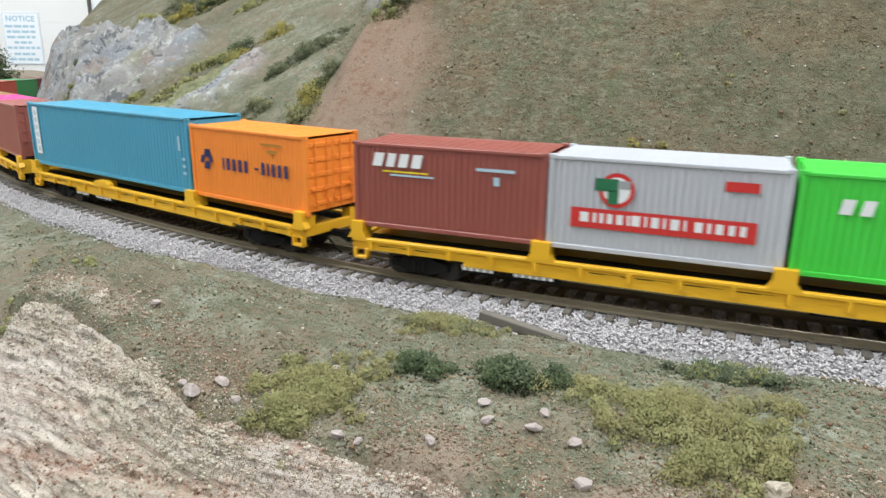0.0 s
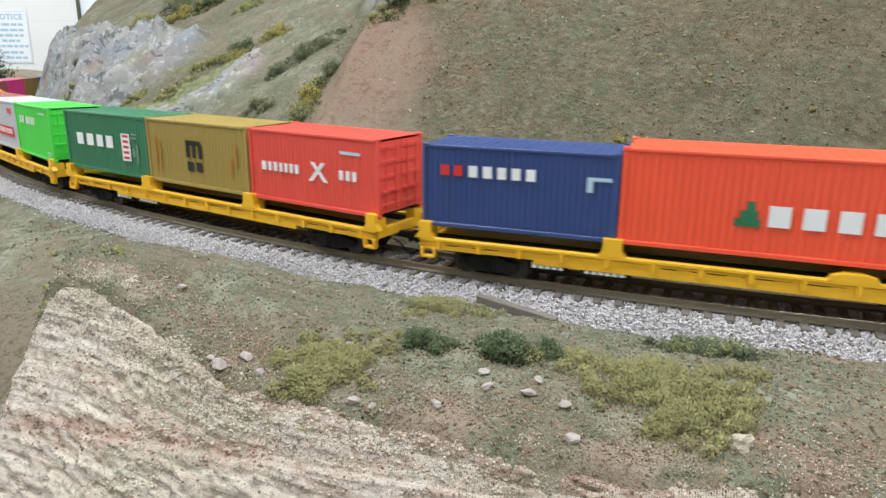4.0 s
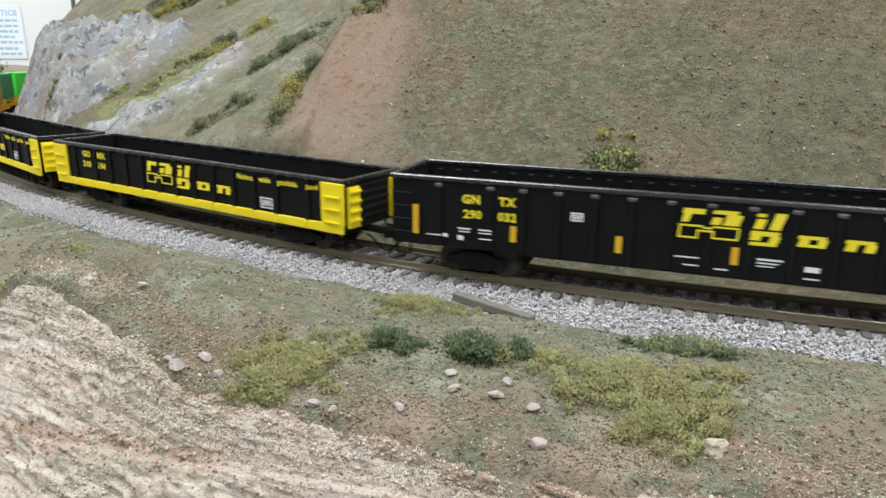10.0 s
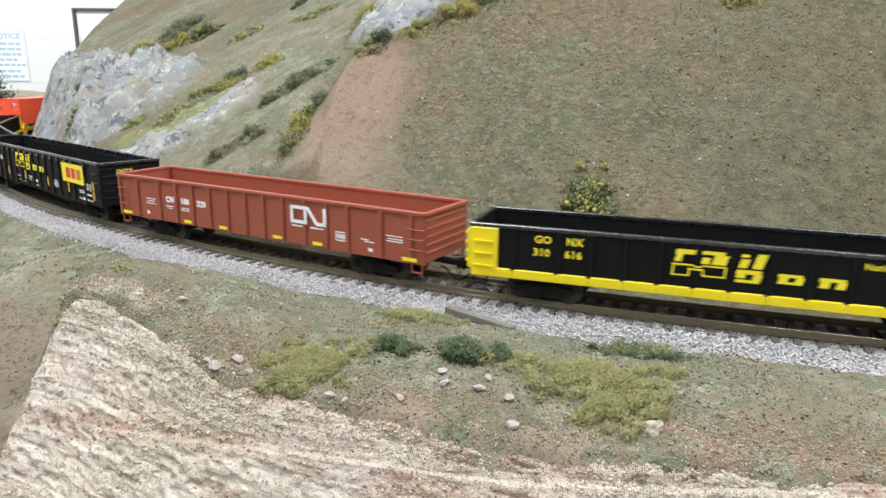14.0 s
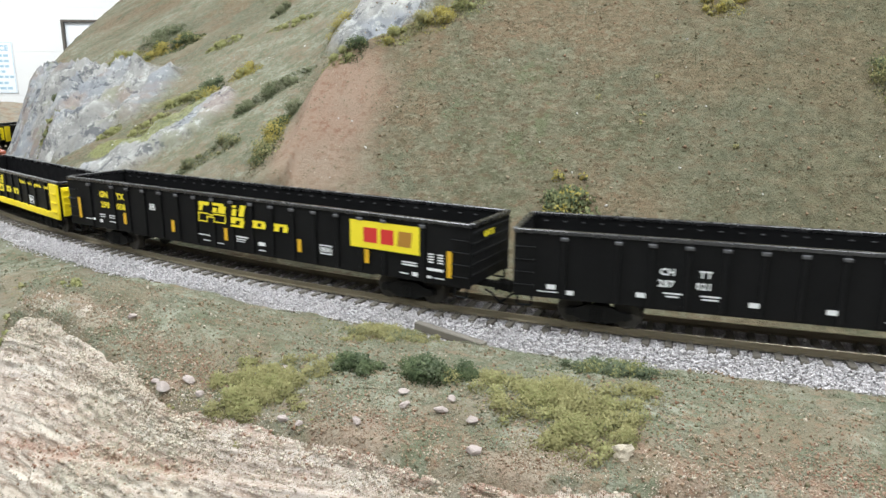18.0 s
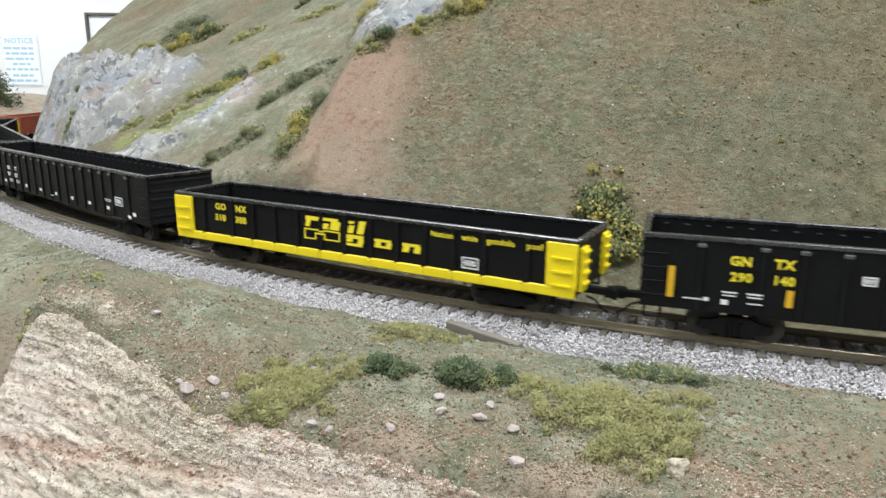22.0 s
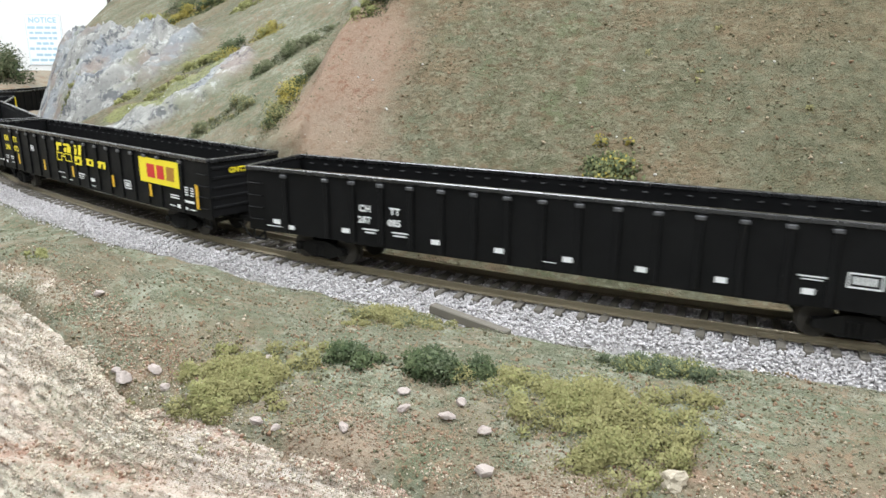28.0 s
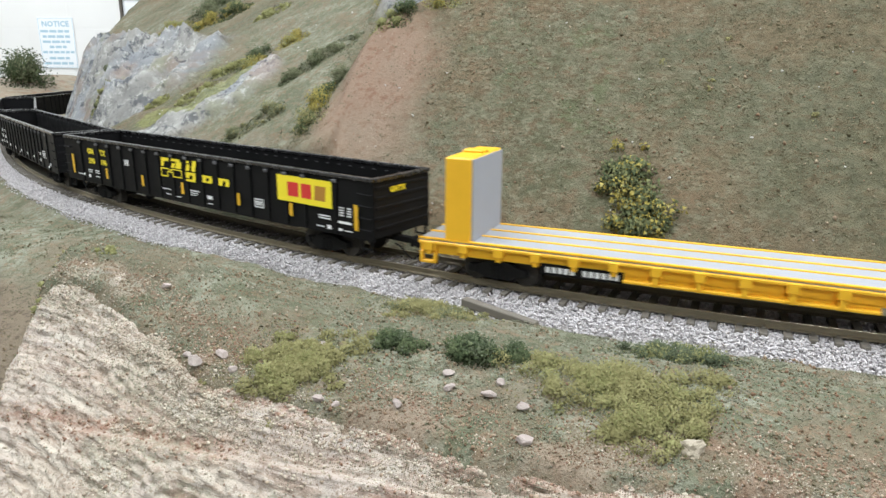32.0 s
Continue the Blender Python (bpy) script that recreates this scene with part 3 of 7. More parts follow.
    seam = np.exp(-((z0 - 1.2095 - 0.05 * (gx + 0.1)) / 0.0026) ** 2) * step01(-0.165, -0.145, gx) * step01(-0.070, -0.085, gx)
    rust = np.clip(rust + seam * step01(0.36, 0.52, 0.5 + fbm(gx * 40, z0 * 60, 157, 4)), 0, 1)
    green = step01(0.54, 0.62, 0.5 + fbm(gx * 30, c * 60, 153, 4) + 0.12 * np.exp(-((gs - 0.003) / 0.010) ** 2) + 0.06 * step01(-0.02, 0.04, gx) - 0.07)
    turn = step01(-0.150, -0.205, gx)
    lay = np.where(gs < 0, 0.0, 1.0)
    co = np.stack([gx, y0 - out * sa * lay, z0 + out * (ca * lay + 1 - lay) - 0.085 * turn ** 2 - 0.010 * turn], -1)
    nx, ny = len(xs), len(ss)
    idx = np.arange(nx * ny).reshape(ny, nx)
    quads = np.stack([idx[:-1, :-1], idx[1:, :-1], idx[1:, 1:], idx[:-1, 1:]], -1).reshape(-1, 4)
    me = bpy.data.meshes.new("rock_face")
    me.vertices.add(nx * ny)
    me.vertices.foreach_set("co", co.ravel())
    me.loops.add(quads.size)
    me.loops.foreach_set("vertex_index", quads.ravel())
    me.polygons.add(len(quads))
    me.polygons.foreach_set("loop_start", np.arange(0, quads.size, 4))
    me.polygons.foreach_set("loop_total", np.full(len(quads), 4))
    me.update(calc_edges=True)
    for key, v in (("bed", bed), ("rust", rust), ("green", green), ("level", c)):
        me.attributes.new(key, "FLOAT", "POINT").data.foreach_set("value", np.asarray(v, np.float32).ravel())
    me.materials.append(STRATA)
    tagged(new("rock_face", me), "layered tan and cream rock face below the bank", "rock face", kind="structure")
    return co.reshape(-1, 3), rust.ravel(), green.ravel(), gs.ravel()


CLIFF_CO, CLIFF_RUST, CLIFF_GREEN, CLIFF_S = build_cliff()


# ---- room ----
def room_box(name, x0, x1, y0, y1, z0, z1, material, label):
    bm = boxes((x0, x1, y0, y1, z0, z1))
    me = bpy.data.meshes.new(name)
    bm.to_mesh(me)
    bm.free()
    me.materials.append(material)
    ob = tagged(new(name, me), label, name.split("_")[0], kind="structure")
    ob.matrix_world = ROOM
    return ob


room_box("floor", ROOM_X0, ROOM_X1, ROOM_Y0, ROOM_Y1, -0.1, 0, FLOORM, "grey vinyl floor of the club room")
room_box("ceiling", ROOM_X0 - 0.2, ROOM_X1 + 0.2, ROOM_Y0 - 0.2, ROOM_Y1 + 0.2, ROOM_H, ROOM_H + 0.1, CEILM, "white ceiling of the club room")
room_box("wall_north", ROOM_X0 - 0.2, ROOM_X1 + 0.2, ROOM_Y1, ROOM_Y1 + 0.2, 0, ROOM_H, WALL, "white painted concrete block wall")
room_box("wall_south", ROOM_X0 - 0.2, ROOM_X1 + 0.2, ROOM_Y0 - 0.2, ROOM_Y0, 0, ROOM_H, WALL, "white painted concrete block wall")
room_box("wall_west", ROOM_X0 - 0.2, ROOM_X0, ROOM_Y0, ROOM_Y1, 0, ROOM_H, WALL, "white painted concrete block wall")
room_box("wall_east", ROOM_X1, ROOM_X1 + 0.2, ROOM_Y0, ROOM_Y1, 0, ROOM_H, WALL, "white painted concrete block wall")
# ---- track: rails, ties, ballast ----
track = thing("railway_track", "model railway track with weathered rails on dark ties", "railway track")
track["kind"] = "structure"


def swept(profile, d0, d1, step, offset, material, name):
    """A profile of (across, up) points swept along the track."""
    ds = np.arange(d0, d1 + step / 2, step)
    verts, faces, n = [], [], len(profile)
    for d in ds:
        p, v = track_at(float(d))
        side = Vector((-v.y, v.x, 0))
        for a, h in profile:
            q = p + side * (offset + a)
            verts.append((q.x, q.y, q.z + h))
    for i in range(len(ds) - 1):
        for j in range(n):
            k = (j + 1) % n
            faces.append((i * n + j, i * n + k, (i + 1) * n + k, (i + 1) * n + j))
    faces += [tuple(range(n)), tuple(range((len(ds) - 1) * n, len(ds) * n))]
    return mesh_from(name, verts, faces, material)


MM = 0.001
RAIL_PROFILE = [(-1.2 * MM, -2.5 * MM), (1.2 * MM, -2.5 * MM), (1.2 * MM, -2.1 * MM), (0.35 * MM, -1.8 * MM), (0.35 * MM, -0.8 * MM), (0.55 * MM, -0.6 * MM), (0.55 * MM, -0.05 * MM),
                (-0.55 * MM, -0.05 * MM), (-0.55 * MM, -0.6 * MM), (-0.35 * MM, -0.8 * MM), (-0.35 * MM, -1.8 * MM), (-1.2 * MM, -2.1 * MM)]
HEAD_PROFILE = [(-0.42 * MM, -0.1 * MM), (0.42 * MM, -0.1 * MM), (0.36 * MM, 0.0), (-0.36 * MM, 0.0)]
for side_offset in (8.75 * MM, -8.75 * MM):
    rail = part("rail", swept(RAIL_PROFILE, -3.6, 5.4, 0.02, side_offset, RAIL, "rail"), None, track)
    part("rail_head", swept(HEAD_PROFILE, -3.6, 5.4, 0.02, side_offset, RAILTOP, "rail_head"), None, rail, "bright polished running surface")
# a rail joiner on the near rail
p, v = track_at(0.0545)
joint = boxes((-3.6 * MM, 3.6 * MM, -0.9 * MM, 0.9 * MM, -2.4 * MM, -1.0 * MM), bevel=0.0002)
joiner = part("rail_joiner", joint, RAIL, track, "weathered metal joiner")
joiner.matrix_basis = Matrix.Translation(p + Vector((-v.y, v.x, 0)) * 8.75 * MM) @ Matrix.Rotation(math.atan2(v.y, v.x), 4, "Z")


def tie_mesh():
    bm = boxes((-1.25 * MM, 1.25 * MM, -15 * MM, 15 * MM, -5.4 * MM, -2.5 * MM), bevel=0.0002)
    for s in (1, -1):
        for o in (-1.8, 1.8):
            box(bm, -0.5 * MM, 0.5 * MM, (s * 8.75 + o - 0.5) * MM, (s * 8.75 + o + 0.5) * MM, -2.5 * MM, -1.9 * MM)
    me = bpy.data.meshes.new("tie")
    bm.to_mesh(me)
    bm.free()
    me.materials.append(TIE)
    return me


TIE_GAP = 0.0069
tie_me = tie_mesh()
rng = random.Random(4)
for i in range(155):
    p, v = track_at(-0.10 + i * TIE_GAP)
    tie = new("tie", tie_me)
    tie.parent = track
    tie.matrix_basis = Matrix.Translation(p) @ Matrix.Rotation(math.atan2(v.y, v.x) + rng.uniform(-0.025, 0.025), 4, "Z")
verts, faces = [], []
for d in [x for x in np.concatenate([np.arange(-3.6, -0.101, TIE_GAP), np.arange(-0.10 + 155 * TIE_GAP, 5.4, TIE_GAP)])]:
    p, v = track_at(float(d))
    m = Matrix.Translation(p) @ Matrix.Rotation(math.atan2(v.y, v.x), 4, "Z")
    b = len(verts)
    verts += [tuple(m @ Vector((x * MM, y * MM, z * MM))) for x in (-1.25, 1.25) for y in (-15, 15) for z in (-5.4, -2.5)]
    faces += [tuple(b + k for k in f) for f in ((0, 1, 3, 2), (4, 6, 7, 5), (0, 4, 5, 1), (2, 3, 7, 6), (1, 5, 7, 3))]
rest = part("far_ties", mesh_from("far_ties", verts, faces, TIE), None, track)
rest["kind"] = "stuff"

# the ballast bed under the stones
BEDM = paint("grey_ballast_bed", (0.46, 0.44, 0.44), 0.95, 0.5, 500, 0.6)
part("ballast_bed", swept([(-23 * MM, -9.5 * MM), (23 * MM, -9.5 * MM), (16 * MM, -4.5 * MM), (-16 * MM, -4.5 * MM)], -3.6, 5.4, 0.02, 0, BEDM, "ballast_bed"), None, track)

BLOCK_V = np.array([(x, y, z) for x in (-0.72, 0.72) for y in (-0.72, 0.72) for z in (-0.72, 0.72)])
BLOCK_F = np.array([(0, 1, 3, 2), (4, 6, 7, 5), (0, 4, 5, 1), (2, 3, 7, 6), (0, 2, 6, 4), (1, 5, 7, 3)])


def pebbles(name, points, sizes, material, seed, flat=0.75, rough=0.28):
    """Many small angular stones as one mesh."""
    r = np.random.RandomState(seed)
    n = len(points)
    shape = BLOCK_V[None] * (1 + rough * r.uniform(-1.2, 0.8, (n, len(BLOCK_V), 3)))
    shape = shape * r.uniform(0.65, 1.2, (n, 1, 3))
    a, b = r.uniform(0, 6.28, n), r.uniform(-1.2, 1.2, n)
    ca, sa, cb, sb = np.cos(a), np.sin(a), np.cos(b), np.sin(b)
    x, y, z = shape[..., 0], shape[..., 1], shape[..., 2] * flat
    y, z = y * cb[:, None] - z * sb[:, None], y * sb[:, None] + z * cb[:, None]
    x, y = x * ca[:, None] - y * sa[:, None], x * sa[:, None] + y * ca[:, None]
    co = np.stack([x, y, z], -1) * np.asarray(sizes)[:, None, None] + np.asarray(points)[:, None, :]
    tri = (BLOCK_F[None] + (np.arange(n) * len(BLOCK_V))[:, None, None]).reshape(-1, 4)
    me = bpy.data.meshes.new(name)
    me.vertices.add(n * len(BLOCK_V))
    me.vertices.foreach_set("co", co.ravel())
    me.loops.add(tri.size)
    me.loops.foreach_set("vertex_index", tri.ravel())
    me.polygons.add(len(tri))
    me.polygons.foreach_set("loop_start", np.arange(0, tri.size, 4))
    me.polygons.foreach_set("loop_total", np.full(len(tri), 4))
    me.update(calc_edges=True)
    me.materials.append(material)
    return me


def ballast():
    r = np.random.RandomState(8)
    n = 78000
    d = np.where(r.uniform(0, 1, n) < 0.8, r.uniform(-0.10, 0.42, n), r.uniform(0.42, 0.85, n))
    q = np.concatenate([r.uniform(7.6, 28, int(n * 0.68)), r.uniform(-23, -8, int(n * 0.14)), r.uniform(-8, 8, n - int(n * 0.68) - int(n * 0.14))])
    edge = 23.6 + 5.5 * np.array([noise.noise(Vector((x * 18, 0, 0))) for x in d]) + 2.2 * r.normal(size=n)
    keep = np.abs(q) < np.where(q > 0, edge, 24)
    d, q = d[keep], q[keep]
    h = np.where(np.abs(q) < 16, -3.7, -3.7 - (np.abs(q) - 16) * 0.52) + r.uniform(-0.7, 0.45, len(q))
    a = np.where(d < 0, 0, np.interp(d, TRACK_D, TRACK_A))
    px = np.where(d < 0, 0.1 - d, np.interp(d, TRACK_D, TRACK_X)) - np.sin(a) * q * MM
    py = np.where(d < 0, TRACK_Y[0], np.interp(d, TRACK_D, TRACK_Y)) - np.cos(a) * q * MM
    size = r.uniform(0.28, 0.58, len(q)) * MM
    me = pebbles("ballast", np.stack([px, py, track_z(d) + h * MM], -1), size, STONE, 9, 0.85, 0.42)
    return tagged(new("ballast", me), "loose light grey ballast stones beside the track", "ballast", kind="stuff")


ballast()

# ---- rolling stock ----
CARS = []          # (thing, front, length, half truck spacing, trucks)
LOADS = []         # (thing, car number, offset along, height)


def side_pose(a, z, y, length):
    """A frame on a car's aisle side: reads along the side, a metres from the front end."""
    m = Matrix(((-1, 0, 0, length / 2 - a), (0, 0, 1, y), (0, 1, 0, z), (0, 0, 0, 1)))
    return m


def letter(s, a, z, y, length, size, material, parent, fat=0.0, name="lettering"):
    ob = new(name, text_mesh(s, size, material, fat))
    ob.parent = parent
    ob.matrix_basis = side_pose(a, z, y, length)
    return ob


def patches(rects, y, length, material, parent, name, label="", slant=0.0, thick=0.00006):
    """Flat painted shapes on a side: (a0, a1, z0, z1) each."""
    bm = bmesh.new()
    for a0, a1, z0, z1 in rects:
        s = slant * (z1 - z0)
        quad = [(a0, z0), (a1, z0), (a1 + s, z1), (a0 + s, z1)]
        lo = [bm.verts.new((length / 2 - a, y, z)) for a, z in quad]
        hi = [bm.verts.new((length / 2 - a, y + thick, z)) for a, z in quad]
        bm.faces.new(hi[::-1])
        for i in range(4):
            bm.faces.new((lo[i], lo[(i + 1) % 4], hi[(i + 1) % 4], hi[i]))
    return part(name, bm, material, parent, label)


def outline(a0, a1, z0, z1, w):
    return [(a0, a1, z0, z0 + w), (a0, a1, z1 - w, z1), (a0, a0 + w, z0 + w, z1 - w), (a1 - w, a1, z0 + w, z1 - w)]


WHEEL_R = 4.9 * MM


def wheelset_mesh():
    bm = bmesh.new()
    cyl(bm, (0, -11 * MM, 0), (0, 11 * MM, 0), 1.0 * MM, 8)
    for s in (1, -1):
        cyl(bm, (0, s * 7.6 * MM, 0), (0, s * 10.0 * MM, 0), WHEEL_R, 24)
        cyl(bm, (0, s * 7.0 * MM, 0), (0, s * 7.7 * MM, 0), WHEEL_R + 0.6 * MM, 24)
        for k in range(4):
            c, n = math.cos(k * math.pi / 2), math.sin(k * math.pi / 2)
            cyl(bm, (c * 2.8 * MM, s * 9.9 * MM, n * 2.8 * MM), (c * 2.8 * MM, s * 10.15 * MM, n * 2.8 * MM), 0.6 * MM, 6)
    me = bpy.data.meshes.new("wheelset")
    bm.to_mesh(me)
    bm.free()
    me.materials.append(STEELW)
    return me


WHEELSET = wheelset_mesh()


def sideframe_bm(s):
    bm = bmesh.new()
    prof = [(-11.5, 4.2), (-11.0, 6.4), (-7.5, 6.6), (-3.6, 8.3), (3.6, 8.3), (7.5, 6.6), (11.0, 6.4), (11.5, 4.2), (8.2, 3.6), (4.4, 2.0), (-4.4, 2.0), (-8.2, 3.6)]
    y0, y1 = s * 11.2 * MM, s * 13.0 * MM
    a = [bm.verts.new((x * MM, y0, z * MM)) for x, z in prof]
    b = [bm.verts.new((x * MM, y1, z * MM)) for x, z in prof]
    bm.faces.new(a), bm.faces.new(b[::-1])
    for i in range(len(prof)):
        j = (i + 1) % len(prof)
        bm.faces.new((a[i], b[i], b[j], a[j]))
    for x in (-9.6, 9.6):
        cyl(bm, (x * MM, y1, 5.2 * MM), (x * MM, y1 + s * 0.9 * MM, 5.2 * MM), 1.5 * MM, 8)
    for x in (-1.7, 0, 1.7):
        cyl(bm, (x * MM, y1 + s * 0.2 * MM, 2.6 * MM), (x * MM, y1 + s * 0.2 * MM, 6.6 * MM), 0.75 * MM, 7)
    bmesh.ops.recalc_face_normals(bm, faces=bm.faces)
    return bm


def truck(parent, x):
    """A two-axle freight truck; its frame is the part, the wheelsets are pieces of it."""
    t = part("truck", boxes((-2.4 * MM, 2.4 * MM, -12 * MM, 12 * MM, 4.2 * MM, 7.6 * MM), (-1.2 * MM, 1.2 * MM, -3 * MM, 3 * MM, 7.6 * MM, 9.4 * MM), bevel=0.0003), SOOT, parent, "dark plastic freight truck")
    for s in (1, -1):
        part("sideframe", sideframe_bm(s), SOOT, t)
    sets = []
    for wx in (9.6 * MM, -9.6 * MM):
        w = new("wheelset", WHEELSET)
        w.parent = t
        w["label"] = "turned metal wheels on an axle"
        w.matrix_basis = pose(wx, 0, WHEEL_R)
        sets.append(w)
    t.matrix_basis = pose(x, 0, 0)
    return t, sets


def couplers(parent, length):
    for s in (1, -1):
        bm = bmesh.new()
        e = s * length / 2
        x0, x1 = sorted((e - s * 8 * MM, e + s * 6.5 * MM))
        box(bm, x0, x1, -1.3 * MM, 1.3 * MM, 7.6 * MM, 10.0 * MM, bevel=0.0003)
        x0, x1 = sorted((e + s * 5.0 * MM, e + s * 9.6 * MM))
        box(bm, x0, x1, -2.6 * MM, 1.4 * MM, 6.8 * MM, 10.6 * MM, bevel=0.0007)
        x0, x1 = sorted((e + s * 8.4 * MM, e + s * 10.2 * MM))
        box(bm, x0, x1, 0.8 * MM, 3.0 * MM, 6.8 * MM, 10.6 * MM, bevel=0.0006)
        part("coupler", bm, SOOT, parent, "black knuckle coupler")
        bm = bmesh.new()
        pts = [(e, 4.2 * MM, 7.5 * MM), (e + s * 3.0 * MM, 4.4 * MM, 6.6 * MM), (e + s * 5.2 * MM, 4.5 * MM, 4.4 * MM), (e + s * 8.0 * MM, 4.0 * MM, 2.6 * MM)]
        for p0, p1 in zip(pts[:-1], pts[1:]):
            cyl(bm, p0, p1, 0.42 * MM, 6)
        part("air_hose", bm, SOOT, parent)


def finish_car(car, front, length, truck_inset):
    half = length / 2 - truck_inset
    couplers(car, length)
    trucks = [truck(car, half), truck(car, -half)]
    CARS.append((car, front, length, half, trucks))
    return len(CARS) - 1


# ---- gondolas ----
def gondola_body(car, length, half, z0, z1, body, inner, ribs, rib_w, rib_d, lower=None, belly=0.0):
    """Open body: two ribbed sides, two ends, a floor and the top chord."""
    L = length / 2
    t = 0.9 * MM
    for s in (1, -1):
        y0, y1 = sorted((s * (half - t), s * half))
        bm = boxes((-L, L, y0, y1, z0, z1 - 1.4 * MM))
        part("side_panel", bm, body, car)
        ya, yb = sorted((s * (half - 0.1 * MM), s * (half + rib_d)))
        bm = boxes((-rib_w / 2, rib_w / 2, ya, yb, z0 + 0.3 * MM, z1 - 1.5 * MM), bevel=0.0002)
        post_me = bpy.data.meshes.new("side_post")
        bm.to_mesh(post_me)
        bm.free()
        post_me.materials.append(body)
        for a in ribs:
            part("side_post", post_me, None, car).location.x = L - a
        y0, y1 = sorted((s * (half - 1.3 * MM), s * (half + rib_d * 0.9)))
        part("top_chord", boxes((-L - 0.2 * MM, L + 0.2 * MM, y0, y1, z1 - 1.6 * MM, z1), bevel=0.0003), RIM if body is BLACK else body, car)
        x0, x1 = sorted((s * (L - t), s * L))
        bm = boxes((x0, x1, -half + 0.2 * MM, half - 0.2 * MM, z0 + 1 * MM, z1 - 1.2 * MM))
        for k in range(5):
            z = z0 + (4 + k * (z1 - z0 - 7 * MM) / MM / 4.4) * MM
            xa, xb = sorted((s * (L - 0.1 * MM), s * (L + 0.4 * MM)))
            box(bm, xa, xb, -half + 1.2 * MM, half - 1.2 * MM, z, z + 1.3 * MM, bevel=0.0002)
        part("end_panel", bm, body, car)
        x0, x1 = sorted((s * (L - 1.3 * MM), s * (L + 0.9 * MM)))
        part("end_chord", boxes((x0, x1, -half + 1.2 * MM, half - 1.2 * MM, z1 - 1.6 * MM, z1), bevel=0.0003), RIM if body is BLACK else body, car)
    part("floor_plate", boxes((-L + t, L - t, -half + t, half - t, z0 + 1.5 * MM, z0 + 3.0 * MM)), inner, car)
    bm = boxes((-L + 4 * MM, L - 4 * MM, -4 * MM, 4 * MM, z0 - 1.6 * MM, z0 + 1.5 * MM))
    for k in range(9):
        x = -L + 10 * MM + k * (length - 20 * MM) / 8
        box(bm, x - 0.8 * MM, x + 0.8 * MM, -half + 1 * MM, half - 1 * MM, z0 - 0.4 * MM, z0 + 1.5 * MM)
    part("underframe", bm, SOOT, car)
    if belly:
        bm = bmesh.new()
        for s in (1, -1):
            y0, y1 = sorted((s * (half - 1.1 * MM), s * (half - 0.1 * MM)))
            box(bm, -L + 42 * MM, L - 42 * MM, y0, y1, z0 - belly, z0 + 0.2 * MM)
        part("side_sill", bm, body, car)


def ladder(car, length, half, s_end, z0, z1, n, material, width=6.2 * MM):
    """Grab rungs at one end of the aisle side and the far side."""
    L = length / 2
    for s in (1, -1):
        for k in range(n):
            bm = bmesh.new()
            z = z0 + (z1 - z0) * (k + 0.5) / n
            x0, x1 = sorted((s_end * (L - 0.8 * MM), s_end * (L - 0.8 * MM - width)))
            y = s * (half + 1.1 * MM)
            cyl(bm, (x0, y, z), (x1, y, z), 0.28 * MM, 5)
            for x in (x0, x1):
                cyl(bm, (x, s * (half - 0.1 * MM), z), (x, y, z), 0.26 * MM, 5)
            part("ladder_rung", bm, material, car)


def stirrups(car, length, half, z, material):
    for sx in (1, -1):
        for s in (1, -1):
            bm = bmesh.new()
            x0, x1 = sx * (length / 2 - 1.5 * MM), sx * (length / 2 - 6.5 * MM)
            y = s * (half - 0.4 * MM)
            cyl(bm, (x0, y, z), (x0, y, z - 3.6 * MM), 0.4 * MM, 5)
            cyl(bm, (x1, y, z), (x1, y, z - 3.6 * MM), 0.4 * MM, 5)
            cyl(bm, (x0, y, z - 3.5 * MM), (x1, y, z - 3.5 * MM), 0.4 * MM, 5)
            part("stirrup_step", bm, material, car)


def rail_logo(car, a, z, y, length, k=1.0):
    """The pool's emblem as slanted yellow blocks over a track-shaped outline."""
    m = MM * k

    def put(rects, material, name, slant, thick=0.00006):
        for p, q, r0, s0 in rects:
            patches([(a + p * m, a + q * m, z + r0 * m, z + s0 * m)], y, length, material, car, name, slant=slant, thick=thick)

    put([(0.2, 6.4, 7.2, 8.8), (0, 2.2, 4.6, 7.25), (8.6, 15.6, 7.6, 8.8), (8.4, 11.0, 4.4, 6.6), (11.8, 16.2, 4.4, 7.7), (20.0, 22.6, 4.2, 7.2), (20.6, 23.0, 7.8, 8.8), (24.2, 27.2, 4.2, 9.2)], INKYELLOW, "emblem_block", 0.3)
    put([(19.4, 27.0, 2.2, 3.6), (19.4, 22.2, 0.8, 2.3), (24.4, 27.0, 0.2, 2.3), (19.4, 26.6, -0.7, 0.3), (32.0, 39.2, 2.4, 3.4), (32.0, 34.6, 0.1, 2.5), (36.8, 39.2, 0.1, 2.5), (34.5, 36.9, 0.1, 0.9), (44.0, 51.4, 2.2, 3.3), (44.0, 46.8, 0.0, 2.3), (48.8, 51.4, 0.0, 2.3)], INKYELLOW, "emblem_block", 0.3)
    line = [(-0.6, 5.2, -0.3, 0.2), (-0.6, 0.0, 0.2, 3.9), (4.6, 5.2, 0.2, 2.2), (-0.6, 6.4, 3.3, 3.9), (4.6, 9.6, 1.9, 2.5), (6.4, 9.0, 2.9, 3.4), (9.0, 16.4, 3.4, 3.9), (9.0, 9.6, 0.4, 2.0), (9.0, 16.4, 0.0, 0.5), (15.8, 16.4, 0.5, 3.5)]
    put(line, INKYELLOW, "emblem_line", 0.1)


